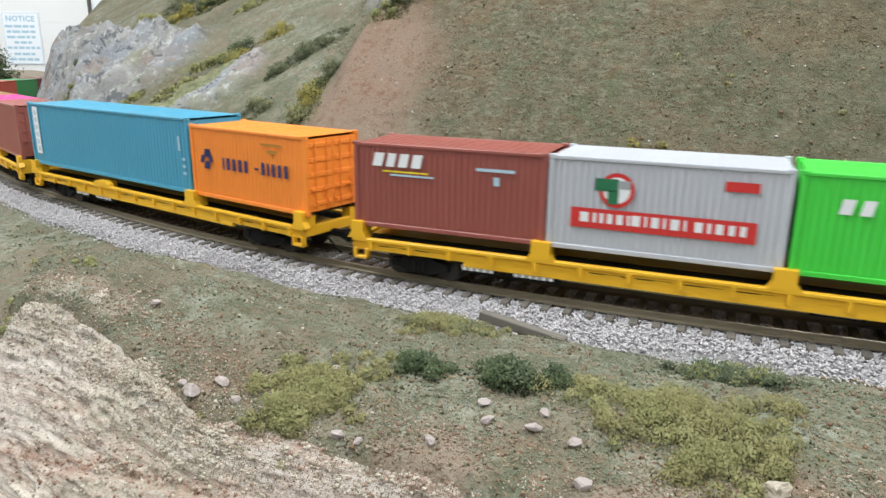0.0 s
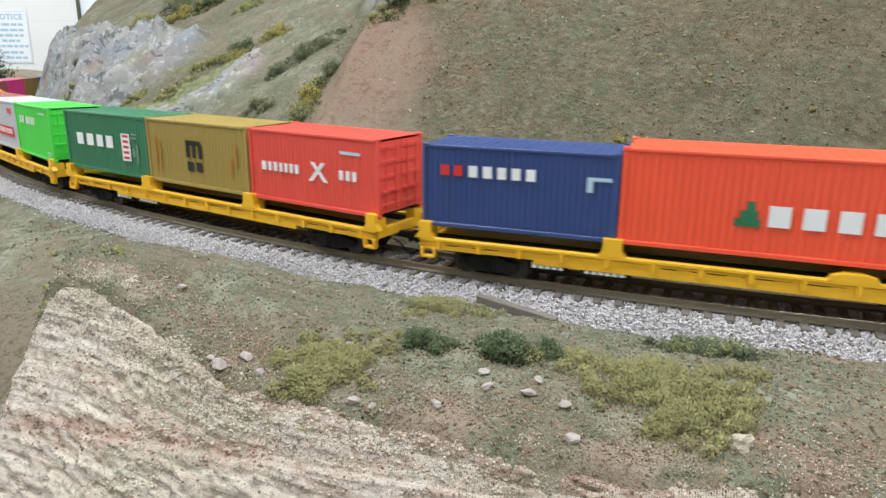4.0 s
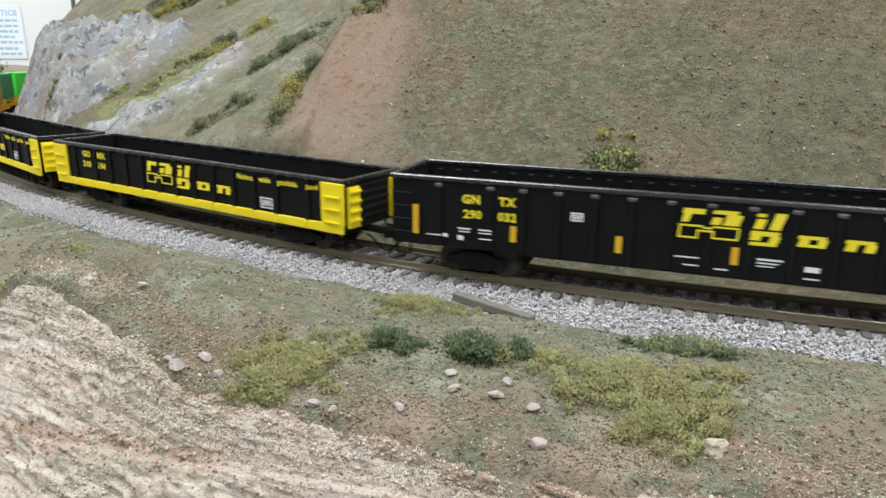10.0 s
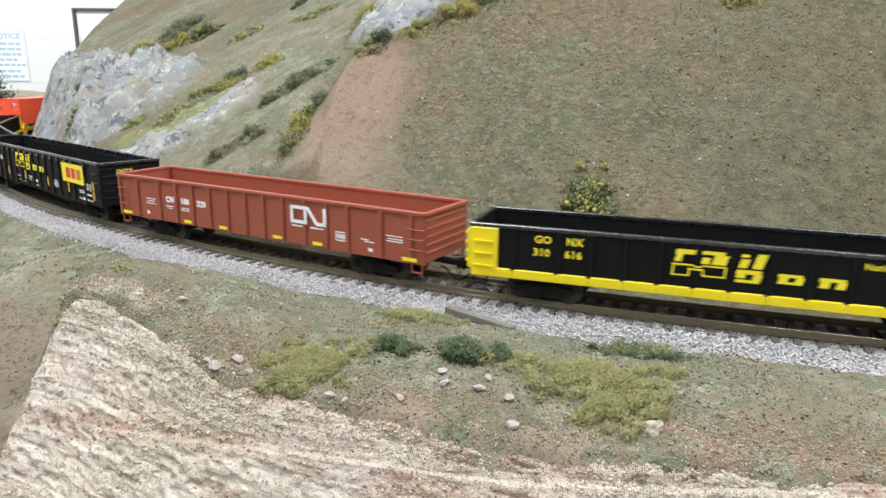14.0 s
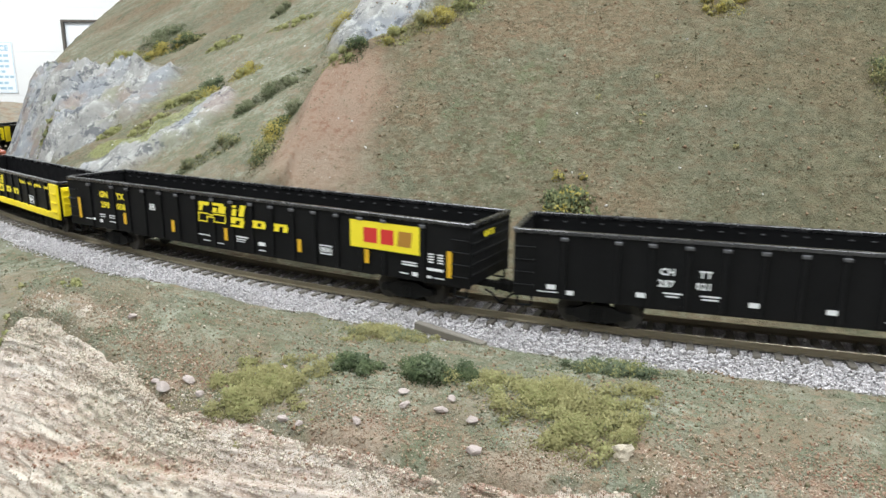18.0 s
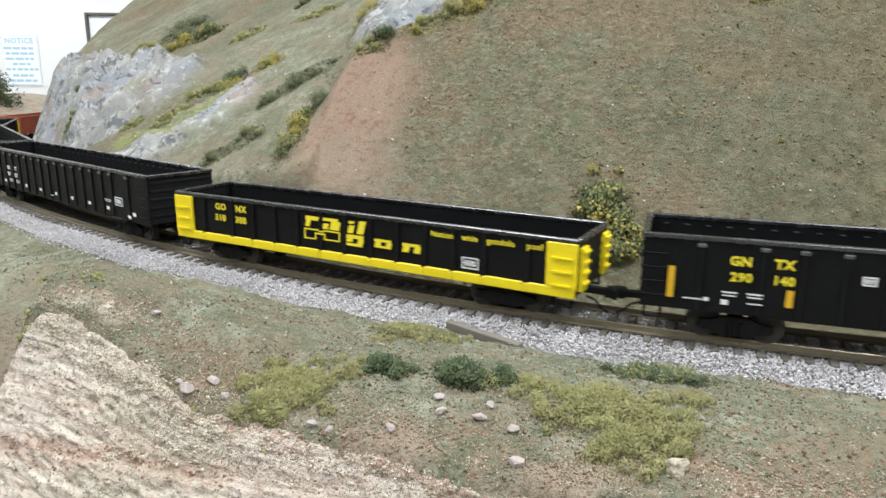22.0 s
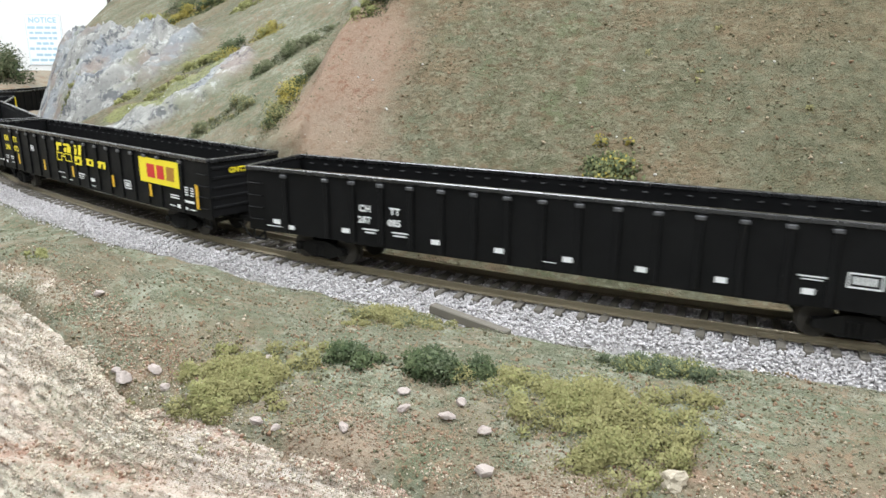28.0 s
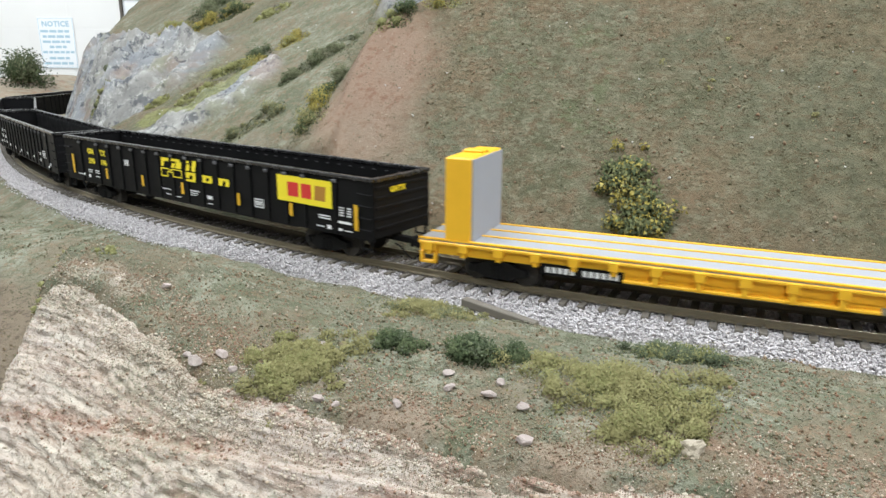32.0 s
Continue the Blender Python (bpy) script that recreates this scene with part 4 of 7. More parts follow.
def data_box(car, a, z, y, length, w=6.5 * MM, h=4.2 * MM):
    rects = outline(a, a + w, z, z + h, 0.45 * MM)
    n = 5
    for k in range(n):
        x = a + w * (0.16 + 0.70 * k / n)
        rects.append((x, x + w * 0.09, z + h * 0.25, z + h * 0.75))
    panel = patches(rects[:4], y, length, WHITE, car, "data_panel", "white stencilled data panel")
    for mark_rect in rects[4:]:
        patches([mark_rect], y, length, WHITE, panel, "stencil_mark")


def small_print(rects, car, y, length, material=None):
    for a, b, z0, z1 in rects:
        patches([(a * MM, b * MM, z0 * MM, z1 * MM)], y, length, material or WHITE, car, "stencil_mark")


def pool_gondola(front, top, low, label):
    """Short black gondola with a yellow bottom band and yellow ladder panels."""
    L, H, Z0, Z1 = 0.1860, 16.4 * MM, 9.8 * MM, 30.0 * MM
    car = thing("gondola_car", label, "gondola car", "gondola cars of the train")
    ribs = [17.4 * MM, 33.8 * MM] + [(45.4 + 11.85 * k) * MM for k in range(9)] + [152.4 * MM, 168.6 * MM]
    joints = [0.4 * MM] + ribs + [L - 0.4 * MM]
    gondola_body(car, L, H, Z0, Z1, BLACK, BLACK, ribs, 1.5 * MM, 0.9 * MM)
    for s in (1, -1):
        y0, y1 = sorted((s * (H - 0.1 * MM), s * (H + 1.1 * MM)))
        for k in range(14):
            a0, a1 = joints[k] - (0.6 * MM if k else 0), joints[k + 1] - (1.6 * MM if k < 13 else 0)
            part("bottom_band", boxes((L / 2 - a1, L / 2 - a0, y0, y1, Z0 - 0.1 * MM, Z0 + 3.4 * MM), bevel=0.0003), YELLOW, car, "yellow painted band")
            if k < 13:
                part("band_lip", boxes((L / 2 - a1 - 1.0 * MM, L / 2 - a1 + 0.1 * MM, y0, y1, Z0 - 0.1 * MM, Z0 + 2.6 * MM), bevel=0.0002), YELLOW, car, "yellow painted band")
        for e in (1, -1):
            x0, x1 = sorted((e * L / 2, e * (L / 2 - 10.8 * MM)))
            bm = boxes((x0, x1, y0, y1, Z0 + 3 * MM, Z1 - 1.5 * MM), bevel=0.0003)
            for k in range(3):
                z = Z0 + (3.8 + 4.7 * k) * MM
                xa, xb = sorted((e * (L / 2 - 1.8 * MM), e * (L / 2 - 8.6 * MM)))
                ya, yb = sorted((s * (H + 0.9 * MM), s * (H + 1.9 * MM)))
                box(bm, xa, xb, ya, yb, z, z + 0.6 * MM)
            part("ladder_panel", bm, YELLOW, car, "yellow painted ladder panel")
    for e in (1, -1):
        x0, x1 = sorted((e * (L / 2 - 0.1 * MM), e * (L / 2 + 1.6 * MM)))
        for y in (H - 7 * MM, -H + 1 * MM):
            bm = bmesh.new()
            box(bm, x0, x1, y, y + 6 * MM, Z0 + 2 * MM, Z1 - 3 * MM, bevel=0.0003)
            for k in range(4):
                z = Z0 + (4.4 + 3.6 * k) * MM
                xa, xb = sorted((e * (L / 2 + 1.4 * MM), e * (L / 2 + 2.5 * MM)))
                box(bm, xa, xb, y + 0.4 * MM, y + 5.6 * MM, z, z + 0.8 * MM)
            part("end_ladder", bm, YELLOW, car, "yellow painted end ladder")
    y = H + 0.93 * MM
    letter(top[0], 24.6 * MM, 24.3 * MM, y, L, 3.9 * MM, INKYELLOW, car, 0.00012)
    letter(top[1], 36.2 * MM, 24.3 * MM, y, L, 3.9 * MM, INKYELLOW, car, 0.00012)
    letter(low[0], 24.2 * MM, 19.5 * MM, y, L, 3.9 * MM, INKYELLOW, car, 0.00012)
    letter(low[1], 35.8 * MM, 19.5 * MM, y, L, 3.9 * MM, INKYELLOW, car, 0.00012)
    rail_logo(car, 73.4 * MM, 17.6 * MM, y, L, 1.03)
    for word, a in (("Nation", 131.0), ("wide", 143.6), ("gondola", 153.4), ("pool", 168.2)):
        letter(word, a * MM, 25.0 * MM, y, L, 3.0 * MM, INKYELLOW, car, 0.00006)
    data_box(car, 143.8 * MM, 14.8 * MM, y, L)
    stirrups(car, L, H, Z0, BLACK)
    return finish_car(car, front, L, 0.028)


STAPLE_BM = boxes((-0.8 * MM, 0.8 * MM, -0.3 * MM, 0.25 * MM, -0.2 * MM, 0.2 * MM), bevel=0.00008)
STAPLE = bpy.data.meshes.new("tie_down")
STAPLE_BM.to_mesh(STAPLE)
STAPLE_BM.free()
STAPLE.materials.append(paint("dark_steel_staple", (0.045, 0.045, 0.048), 0.5, 0.3))


def tall_gondola(front, top, low, label, pool=True):
    """Long black gondola; the pool's cars carry yellow marks and an emblem plate."""
    L, H, Z0, Z1 = 0.2305, 16.6 * MM, 10.5 * MM, 34.6 * MM

    def on(*rects):
        return [(r[0] * 1.0172 - 1.6, r[1] * 1.0172 - 1.6, *r[2:]) for r in rects]

    car = thing("gondola_car", label, "gondola car", "gondola cars of the train")
    ribs = [17.3 * MM, 35.2 * MM] + [(46.1 + 11.38 * k) * MM for k in range(13)] + [193.6 * MM, 211 * MM]
    gondola_body(car, L, H, Z0, Z1, BLACK, BLACK, ribs, 1.9 * MM, 0.8 * MM, belly=0.5 * MM)
    for a in ribs:
        part("post_cap", boxes((L / 2 - a - 1.3 * MM, L / 2 - a + 1.3 * MM, H + 0.5 * MM, H + 1.3 * MM, Z1 - 3.4 * MM, Z1 - 2.2 * MM), bevel=0.0002), CAP, car)
    # tie-down staples along the far side's inner face
    for k in range(32):
        staple = new("tie_down", STAPLE)
        staple.parent = car
        staple.location = (L / 2 - (6 + k * 7.0) * MM, -H + 1.1 * MM, Z1 - 3.3 * MM)
    for e in (1, -1):
        ladder(car, L, H, e, Z0 + 2 * MM, Z1 - 4 * MM, 4, BLACK)
    y = H + 0.84 * MM
    if pool:
        letter(top[0], 25.6 * MM, 26.4 * MM, y, L, 4.0 * MM, INKYELLOW, car, 0.00016)
        letter(top[1], 38.2 * MM, 26.4 * MM, y, L, 4.0 * MM, INKYELLOW, car, 0.00016)
        letter(low[0], 26.2 * MM, 21.4 * MM, y, L, 3.9 * MM, INKYELLOW, car, 0.00014)
        letter(low[1], 38.0 * MM, 21.4 * MM, y, L, 3.9 * MM, INKYELLOW, car, 0.00014)
        rail_logo(car, 94.6 * MM, 21.9 * MM, y, L, 1.0)
        posts = [(8.0, 14.4, 24.6)] + [(a, 14.6, 20.0) for a in (42.3, 76.0, 109.6, 151.2, 184.9)] + [(221.4, 13.9, 23.9)]
        for a, z0, z1 in posts:
            patches([(a * MM, (a + 2.0) * MM, z0 * MM, z1 * MM)], y, L, AMBER, car, "reflector_stripe", "amber reflective stripe")
        plate = patches([(178.2 * MM, 209.8 * MM, 20.6 * MM, 31.3 * MM)], y, L, INKYELLOW, car, "emblem_plate", "yellow painted emblem plate", thick=0.00008)
        for a0, a1, ink, lean in ((184.6, 191.0, RED, 0.0), (192.6, 198.4, RED, 0.0), (200.0, 206.0, BROWNX, 0.12)):
            patches([(a0 * MM, a1 * MM, 23.0 * MM, 28.8 * MM)], y + 0.00009, L, ink, plate, "emblem_shape", slant=lean)
        small_print([(24.2, 28.6, 17.4, 17.9), (24.6, 28.4, 16.4, 16.8), (31.4, 35.8, 17.4, 17.9), (31.6, 35.8, 16.4, 16.8), (24.2, 26.2, 13.6, 15.2), (31.6, 36, 14.4, 14.8), (13, 18.5, 14.4, 14.8), (19, 20.6, 14.2, 15.4),
                     (93.7, 100.8, 15.4, 15.8), (96.5, 100.8, 13.0, 13.4), (105.3, 109.1, 12.6, 13.0), (116.8, 123.7, 16.8, 17.4), (116.8, 122.6, 15.8, 16.2), (116.8, 121.6, 14.9, 15.2), (129.6, 133.4, 14.6, 16.2), (129.6, 133.6, 12.4, 12.8),
                     (202, 208.5, 17.2, 17.7), (202, 208.8, 16.2, 16.7), (201, 205, 12.8, 13.2), (206.6, 209, 12.4, 14.0), (213, 219.8, 15.6, 16.6), (213, 215, 12.6, 13.6), (216, 220.4, 12.8, 13.2)], car, y, L)
        small_print([(a, b, 18.6 + k, 19.1 + k) for a, b in ((213.5, 215.9), (217.6, 219.9)) for k in range(4)], car, y, L)
        data_box(car, 162.9 * MM, 15.4 * MM, y, L, 6.0 * MM, 3.8 * MM)
        data_box(car, 61.8 * MM, 23.5 * MM, y, L, 3.8 * MM, 2.8 * MM)
        letter_end = new("end_lettering", text_mesh(top[0] + top[1], 3.0 * MM, INKYELLOW, 0.0001))
        letter_end.parent = car
        letter_end.matrix_basis = Matrix(((0, 0, -1, -L / 2 - 0.95 * MM), (-1, 0, 0, 8.0 * MM), (0, 1, 0, 28.4 * MM), (0, 0, 0, 1)))
    else:
        letter(top[0], 48.9 * MM, 22.4 * MM, y, L, 3.2 * MM, WHITE, car, 0.00012)
        letter(top[1], 61.1 * MM, 22.4 * MM, y, L, 3.2 * MM, WHITE, car, 0.00012)
        letter(low[0], 48.5 * MM, 18.4 * MM, y, L, 3.2 * MM, WHITE, car, 0.0001)
        letter(low[1], 60.3 * MM, 18.4 * MM, y, L, 3.2 * MM, WHITE, car, 0.0001)
        small_print(on((51.0, 57.0, 16.0, 16.5), (52.0, 56.0, 14.9, 15.4), (62.5, 68.5, 16.0, 16.5), (63, 68, 14.9, 15.4), (184, 191, 18.8, 19.2), (185, 190, 18.0, 18.3), (10, 17, 12.8, 13.1), (20, 22.4, 12.4, 14.0)), car, y, L)
        small_print(on(*[(a, a + 3.1, 13.9, 15.6) for a in (13.2, 42.6, 77, 99, 121, 142.6, 164, 185.4, 213)]), car, y, L)
        small_print(on((115, 119, 13.0, 13.3), (208, 211, 12.2, 13.6)), car, y, L)
        data_box(car, 197.2 * MM, 17.2 * MM, y, L, 8.2 * MM, 4.2 * MM)
    stirrups(car, L, H, Z0, BLACK)
    return finish_car(car, front, L, 0.030)


def red_gondola(front, label):
    L, H, Z0, Z1 = 0.1875, 16.6 * MM, 10.2 * MM, 31.5 * MM
    car = thing("gondola_car", label, "gondola car", "gondola cars of the train")
    ribs = [a * MM for a in (2.0, 15.5, 32.0, 44.4, 56.0, 67.8, 79.5, 91.0, 102.2, 113.6, 126.2, 138.2, 149.6, 166.5, 181.0)]
    gondola_body(car, L, H, Z0, Z1, OXIDE, OXIDE, ribs, 1.8 * MM, 1.0 * MM)
    for e in (1, -1):
        ladder(car, L, H, e, Z0 + 4 * MM, Z1 - 5 * MM, 3, OXIDE, 7 * MM)
    y = H + 0.05 * MM
    for s, a in (("CN", 36.4), ("188", 47.0), ("220", 58.6)):
        letter(s, a * MM, 20.3 * MM, y, L, 3.8 * MM, WHITE, car, 0.00018)
    logo = [(119, 127.5, 26.3, 27.8), (119, 120.5, 20.4, 27.8), (119, 127.5, 20.0, 21.5), (126.6, 128.2, 20.0, 27.8), (137.2, 138.8, 20.0, 27.8), (134.4, 138.8, 20.0, 21.5)]
    for r in logo:
        patches([tuple(v * MM for v in r)], H + 1.03 * MM, L, WHITE, car, "emblem_shape", "white painted emblem stroke")
    patches([(133.2 * MM, 135.2 * MM, 20.0 * MM, 27.8 * MM)], H + 1.04 * MM, L, WHITE, car, "emblem_shape", slant=-0.75)
    small_print([(119, 127, 18.2, 18.9), (129, 138, 18.2, 18.9), (21.6, 28.6, 20.4, 20.8), (22.4, 28, 19.2, 19.6), (21.6, 28.6, 18.0, 18.4), (36, 41.5, 18.0, 18.4), (37, 41, 17.0, 17.3), (47, 53, 18.0, 18.4), (47, 53, 17.0, 17.4),
                 (21.6, 23.2, 12.6, 14.2), (156, 160, 17.0, 17.4), (158, 163, 16.2, 16.6), (169, 177, 20.2, 20.6), (170, 177, 19.0, 19.4), (169, 177, 18.0, 18.4), (160, 162, 12.4, 13.8)], car, y, L)
    small_print([(a, a + w2, 11.4, 12.9) for a, w2 in ((3.8, 7), (50, 5), (74, 5.2), (108, 5.4), (131, 5.4), (177.2, 7))], car, H + 1.03 * MM, L, INKYELLOW)
    data_box(car, 143 * MM, 14.8 * MM, y, L, 6.2 * MM, 4.0 * MM)
    stirrups(car, L, H, Z0, OXIDE)
    return finish_car(car, front, L, 0.028)


# ---- container flat cars ----
def sill_bm(L, half, z0, z1, s, bays, belly_a=0.0, belly_b=0.0):
    bm = bmesh.new()
    y0, y1 = sorted((s * (half - 1.2 * MM), s * half))
    box(bm, -L / 2, L / 2, y0, y1, z0, z1, bevel=0.0002)
    ya, yb = sorted((s * (half - 0.4 * MM), s * (half + 1.0 * MM)))
    box(bm, -L / 2, L / 2, ya, yb, z1 - 1.2 * MM, z1, bevel=0.0002)
    if belly_b > belly_a:
        box(bm, L / 2 - belly_b, L / 2 - belly_a, y0, y1, z0 - 1.6 * MM, z0 + 0.3 * MM, bevel=0.0002)
    for k in range(bays):
        x = -L / 2 + (k + 0.5) * L / bays
        box(bm, x - 0.7 * MM, x + 0.7 * MM, ya, yb, z0 + 0.2 * MM, z1 - 1.0 * MM)
        box(bm, x + 2.5 * MM, x + 7.5 * MM, y0, ya + (0.0006 if s > 0 else 0) + (0.0 if s > 0 else -0.0002), z1 - 3.0 * MM, z1 - 2.4 * MM)
    return bm


def container_flat(front, stations, label, folded=None):
    """Yellow flat car with container pedestals at the stations along it."""
    L, H, Z0, Z1 = 0.207, 15.0 * MM, 8.8 * MM, 13.2 * MM
    car = thing("container_flat_car", label, "flat car", "container flat cars of the train")
    for s in (1, -1):
        part("side_sill", sill_bm(L, H, Z0, Z1, s, 14, 0.042, 0.165), GOLD, car)
    bm = boxes((-L / 2 + 1 * MM, L / 2 - 1 * MM, -5 * MM, 5 * MM, 9.4 * MM, 12.4 * MM))
    for k in range(12):
        x = -L / 2 + (k + 0.5) * L / 12
        box(bm, x - 1 * MM, x + 1 * MM, -H + 1 * MM, H - 1 * MM, 10.2 * MM, 12.2 * MM)
    part("centre_frame", bm, GOLD, car)
    part("deck_plate", boxes((-L / 2 + 2 * MM, L / 2 - 2 * MM, -H + 1.1 * MM, H - 1.1 * MM, 11.9 * MM, 12.3 * MM)), SOOT, car)
    for e in (1, -1):
        x0, x1 = sorted((e * (L / 2 - 2.2 * MM), e * L / 2))
        part("end_sill", boxes((x0, x1, -H, H, 9.2 * MM, 13.2 * MM), bevel=0.0003), GOLD, car)
        for s in (1, -1):
            bm = bmesh.new()
            x0, x1 = sorted((e * (L / 2 - 0.4 * MM), e * (L / 2 - 6.2 * MM)))
            y0, y1 = sorted((s * (H - 1.2 * MM), s * (H + 0.9 * MM)))
            box(bm, x0, x1, y0, y1, 5.6 * MM, 6.7 * MM, bevel=0.0002)
            for x in (x0, x1 - 1.2 * MM):
                box(bm, x, x + 1.2 * MM, y0, y1, 5.6 * MM, 9.4 * MM, bevel=0.0002)
            part("step_frame", bm, GOLD, car, "yellow corner step")
    for a in stations:
        for s in (1, -1):
            bm = bmesh.new()
            x = L / 2 - a
            wid = 6.2 if 0.01 < a < L - 0.01 else 4.4
            x = min(max(x, -L / 2 + wid / 2 * MM), L / 2 - wid / 2 * MM)
            y0, y1 = s * (H - 1.6 * MM), s * (H + 1.1 * MM)
            prof = [(-wid / 2 - 1.6, 13.0), (wid / 2 + 1.6, 13.0), (wid / 2, 15.2), (wid / 2, 19.0), (-wid / 2, 19.0), (-wid / 2, 15.2)]
            if a == folded:
                prof = [(-wid / 2 - 4.0, 13.0), (wid / 2 + 4.0, 13.0), (wid / 2 + 3.0, 14.6), (wid / 2, 15.4), (-wid / 2, 15.4), (-wid / 2 - 3.0, 14.6)]
            va = [bm.verts.new((x + px * MM, y0, pz * MM)) for px, pz in prof]
            vb = [bm.verts.new((x + px * MM, y1, pz * MM)) for px, pz in prof]
            bm.faces.new(va), bm.faces.new(vb[::-1])
            for i in range(6):
                j = (i + 1) % 6
                bm.faces.new((va[i], vb[i], vb[j], va[j]))
            ya, yb = sorted((s * (H - 5.6 * MM), s * (H - 1.5 * MM)))
            box(bm, x - wid / 2 * MM, x + wid / 2 * MM, ya, yb, 12.2 * MM, (15.3 if a == folded else 16.9) * MM)
            bmesh.ops.recalc_face_normals(bm, faces=bm.faces)
            part("container_pedestal", bm, GOLD, car, "yellow container pedestal")
    y = H + 0.03 * MM
    for rect in ((40 * MM, 54 * MM, 5.2 * MM, 8.7 * MM), (58 * MM, 75 * MM, 5.2 * MM, 8.7 * MM), (146 * MM, 160 * MM, 6.4 * MM, 9.4 * MM)):
        patches([rect], H - 1.0 * MM, L, BLACK, car, "number_board", "black number board", thick=0.0004)
    rects = []
    for a0, n, z in ((41.5, 5, 6.0), (59.5, 6, 6.0)):
        rects += [((a0 + 2.3 * k) * MM, (a0 + 2.3 * k + 1.7) * MM, z * MM, (z + 1.9) * MM) for k in range(n)]
    rects += [(147 * MM, 159 * MM, 7.0 * MM, 8.8 * MM)]
    for rect in rects:
        patches([rect], H - 0.58 * MM, L, WHITE, car, "number_bar")
    small_print([(a, a + 11, 10.6, 10.9) for a in (10, 24, 84, 98, 112, 126, 172, 186)], car, H + 0.02 * MM, L, SOOT)
    return finish_car(car, front, L, 0.026)


def bulkhead_flat(front, label):
    L, H, Z0, Z1 = 0.212, 16.0 * MM, 9.2 * MM, 14.2 * MM
    car = thing("bulkhead_flat_car", label, "flat car")
    for s in (1, -1):
        bm = bmesh.new()
        y0, y1 = sorted((s * (H - 2.6 * MM), s * (H - 1.6 * MM)))
        box(bm, -L / 2, L / 2, y0, y1, Z0, Z1)
        box(bm, L / 2 - 146 * MM, L / 2 - 73 * MM, y0, y1, Z0 - 1.8 * MM, Z0 + 0.5 * MM)
        ya, yb = sorted((s * (H - 2.4 * MM), s * (H + 0.6 * MM)))
        box(bm, -L / 2, L / 2, ya, yb, Z1 - 1.2 * MM, Z1 - 0.1 * MM, bevel=0.0002)
        box(bm, L / 2 - 146 * MM, L / 2 - 73 * MM, ya, yb, Z0 - 1.8 * MM, Z0 - 0.8 * MM, bevel=0.0002)
        k = 0
        while 4 + 13.2 * k < 206:
            x = L / 2 - (4 + 13.2 * k) * MM
            lo = Z0 - 1.8 * MM if 73 < 4 + 13.2 * k < 146 else Z0
            yc, yd = sorted((s * (H - 2.4 * MM), s * (H + 1.0 * MM)))
            box(bm, x - 1.7 * MM, x + 1.7 * MM, yc, yd, Z1 - 3.4 * MM, Z1 - 0.2 * MM, bevel=0.0002)
            box(bm, x - 0.9 * MM, x + 0.9 * MM, ya, yb, lo, Z1 - 1 * MM)
            k += 1
        part("side_sill", bm, GOLD, car)
    part("centre_sill", boxes((-L / 2, L / 2, -4 * MM, 4 * MM, 8.4 * MM, 13.0 * MM)), SOOT, car)
    deck = part("deck", boxes((-L / 2 + 0.3 * MM, L / 2 - 0.3 * MM, -H + 0.2 * MM, H - 0.2 * MM, Z1 - 0.1 * MM, Z1 + 0.7 * MM)), GREYDECK, car, "grey painted deck")
    for y in (-H + 0.6 * MM, -5.2 * MM, 5.0 * MM, H - 0.6 * MM):
        part("deck_strip", boxes((-L / 2, L / 2, y - 0.75 * MM, y + 0.75 * MM, Z1 + 0.5 * MM, Z1 + 1.0 * MM)), GOLD, deck, "yellow tie-down strip")
    for e in (1, -1):
        x0, x1 = sorted((e * (L / 2 - 10 * MM), e * (L / 2 - 19.8 * MM)))
        bh = part("bulkhead", boxes((x0, x1, -H, H, Z1 + 0.4 * MM, 44.6 * MM), bevel=0.0006), GOLD, car, "tall yellow bulkhead")
        f0, f1 = sorted((e * (L / 2 - 19.8 * MM), e * (L / 2 - 20.3 * MM)))
        part("bulkhead_face", boxes((f0, f1, -H + 0.8 * MM, H - 0.8 * MM, Z1 + 0.9 * MM, 44.0 * MM)), GREYDECK, bh, "grey inner face")
        part("top_cap", boxes((x0 + 1 * MM, x1 - 1 * MM, -4 * MM, 2 * MM, 44.5 * MM, 45.6 * MM), bevel=0.0004), GOLD, bh)
        x0, x1 = sorted((e * (L / 2 - 0.4 * MM), e * (L / 2 - 7.0 * MM)))
        bm = bmesh.new()
        for s in (1, -1):
            y0, y1 = sorted((s * (H - 1.4 * MM), s * (H + 0.4 * MM)))
            box(bm, x0, x1, y0, y1, 5.8 * MM, 7.0 * MM, bevel=0.0002)
            for x in (x0, x1 - 1.3 * MM):
                box(bm, x, x + 1.3 * MM, y0, y1, 5.8 * MM, Z0 + 1 * MM, bevel=0.0002)
        box(bm, x0, x1, -H + 0.4 * MM, H - 0.4 * MM, Z0 + 1.2 * MM, Z1 - 1 * MM)
        part("end_step", bm, GOLD, car)
    patches([(45 * MM, 73 * MM, 6.6 * MM, 10.4 * MM)], H - 1.5 * MM, L, BLACK, car, "number_board", "black number board", thick=0.0004)
    for k in range(12):
        if k != 5:
            patches([((47 + 2.1 * k) * MM, (48.5 + 2.1 * k) * MM, 7.4 * MM, 9.4 * MM)], H - 1.05 * MM, L, WHITE, car, "number_bar")
    return finish_car(car, front, L, 0.030)


# ---- containers ----
CAST = {}


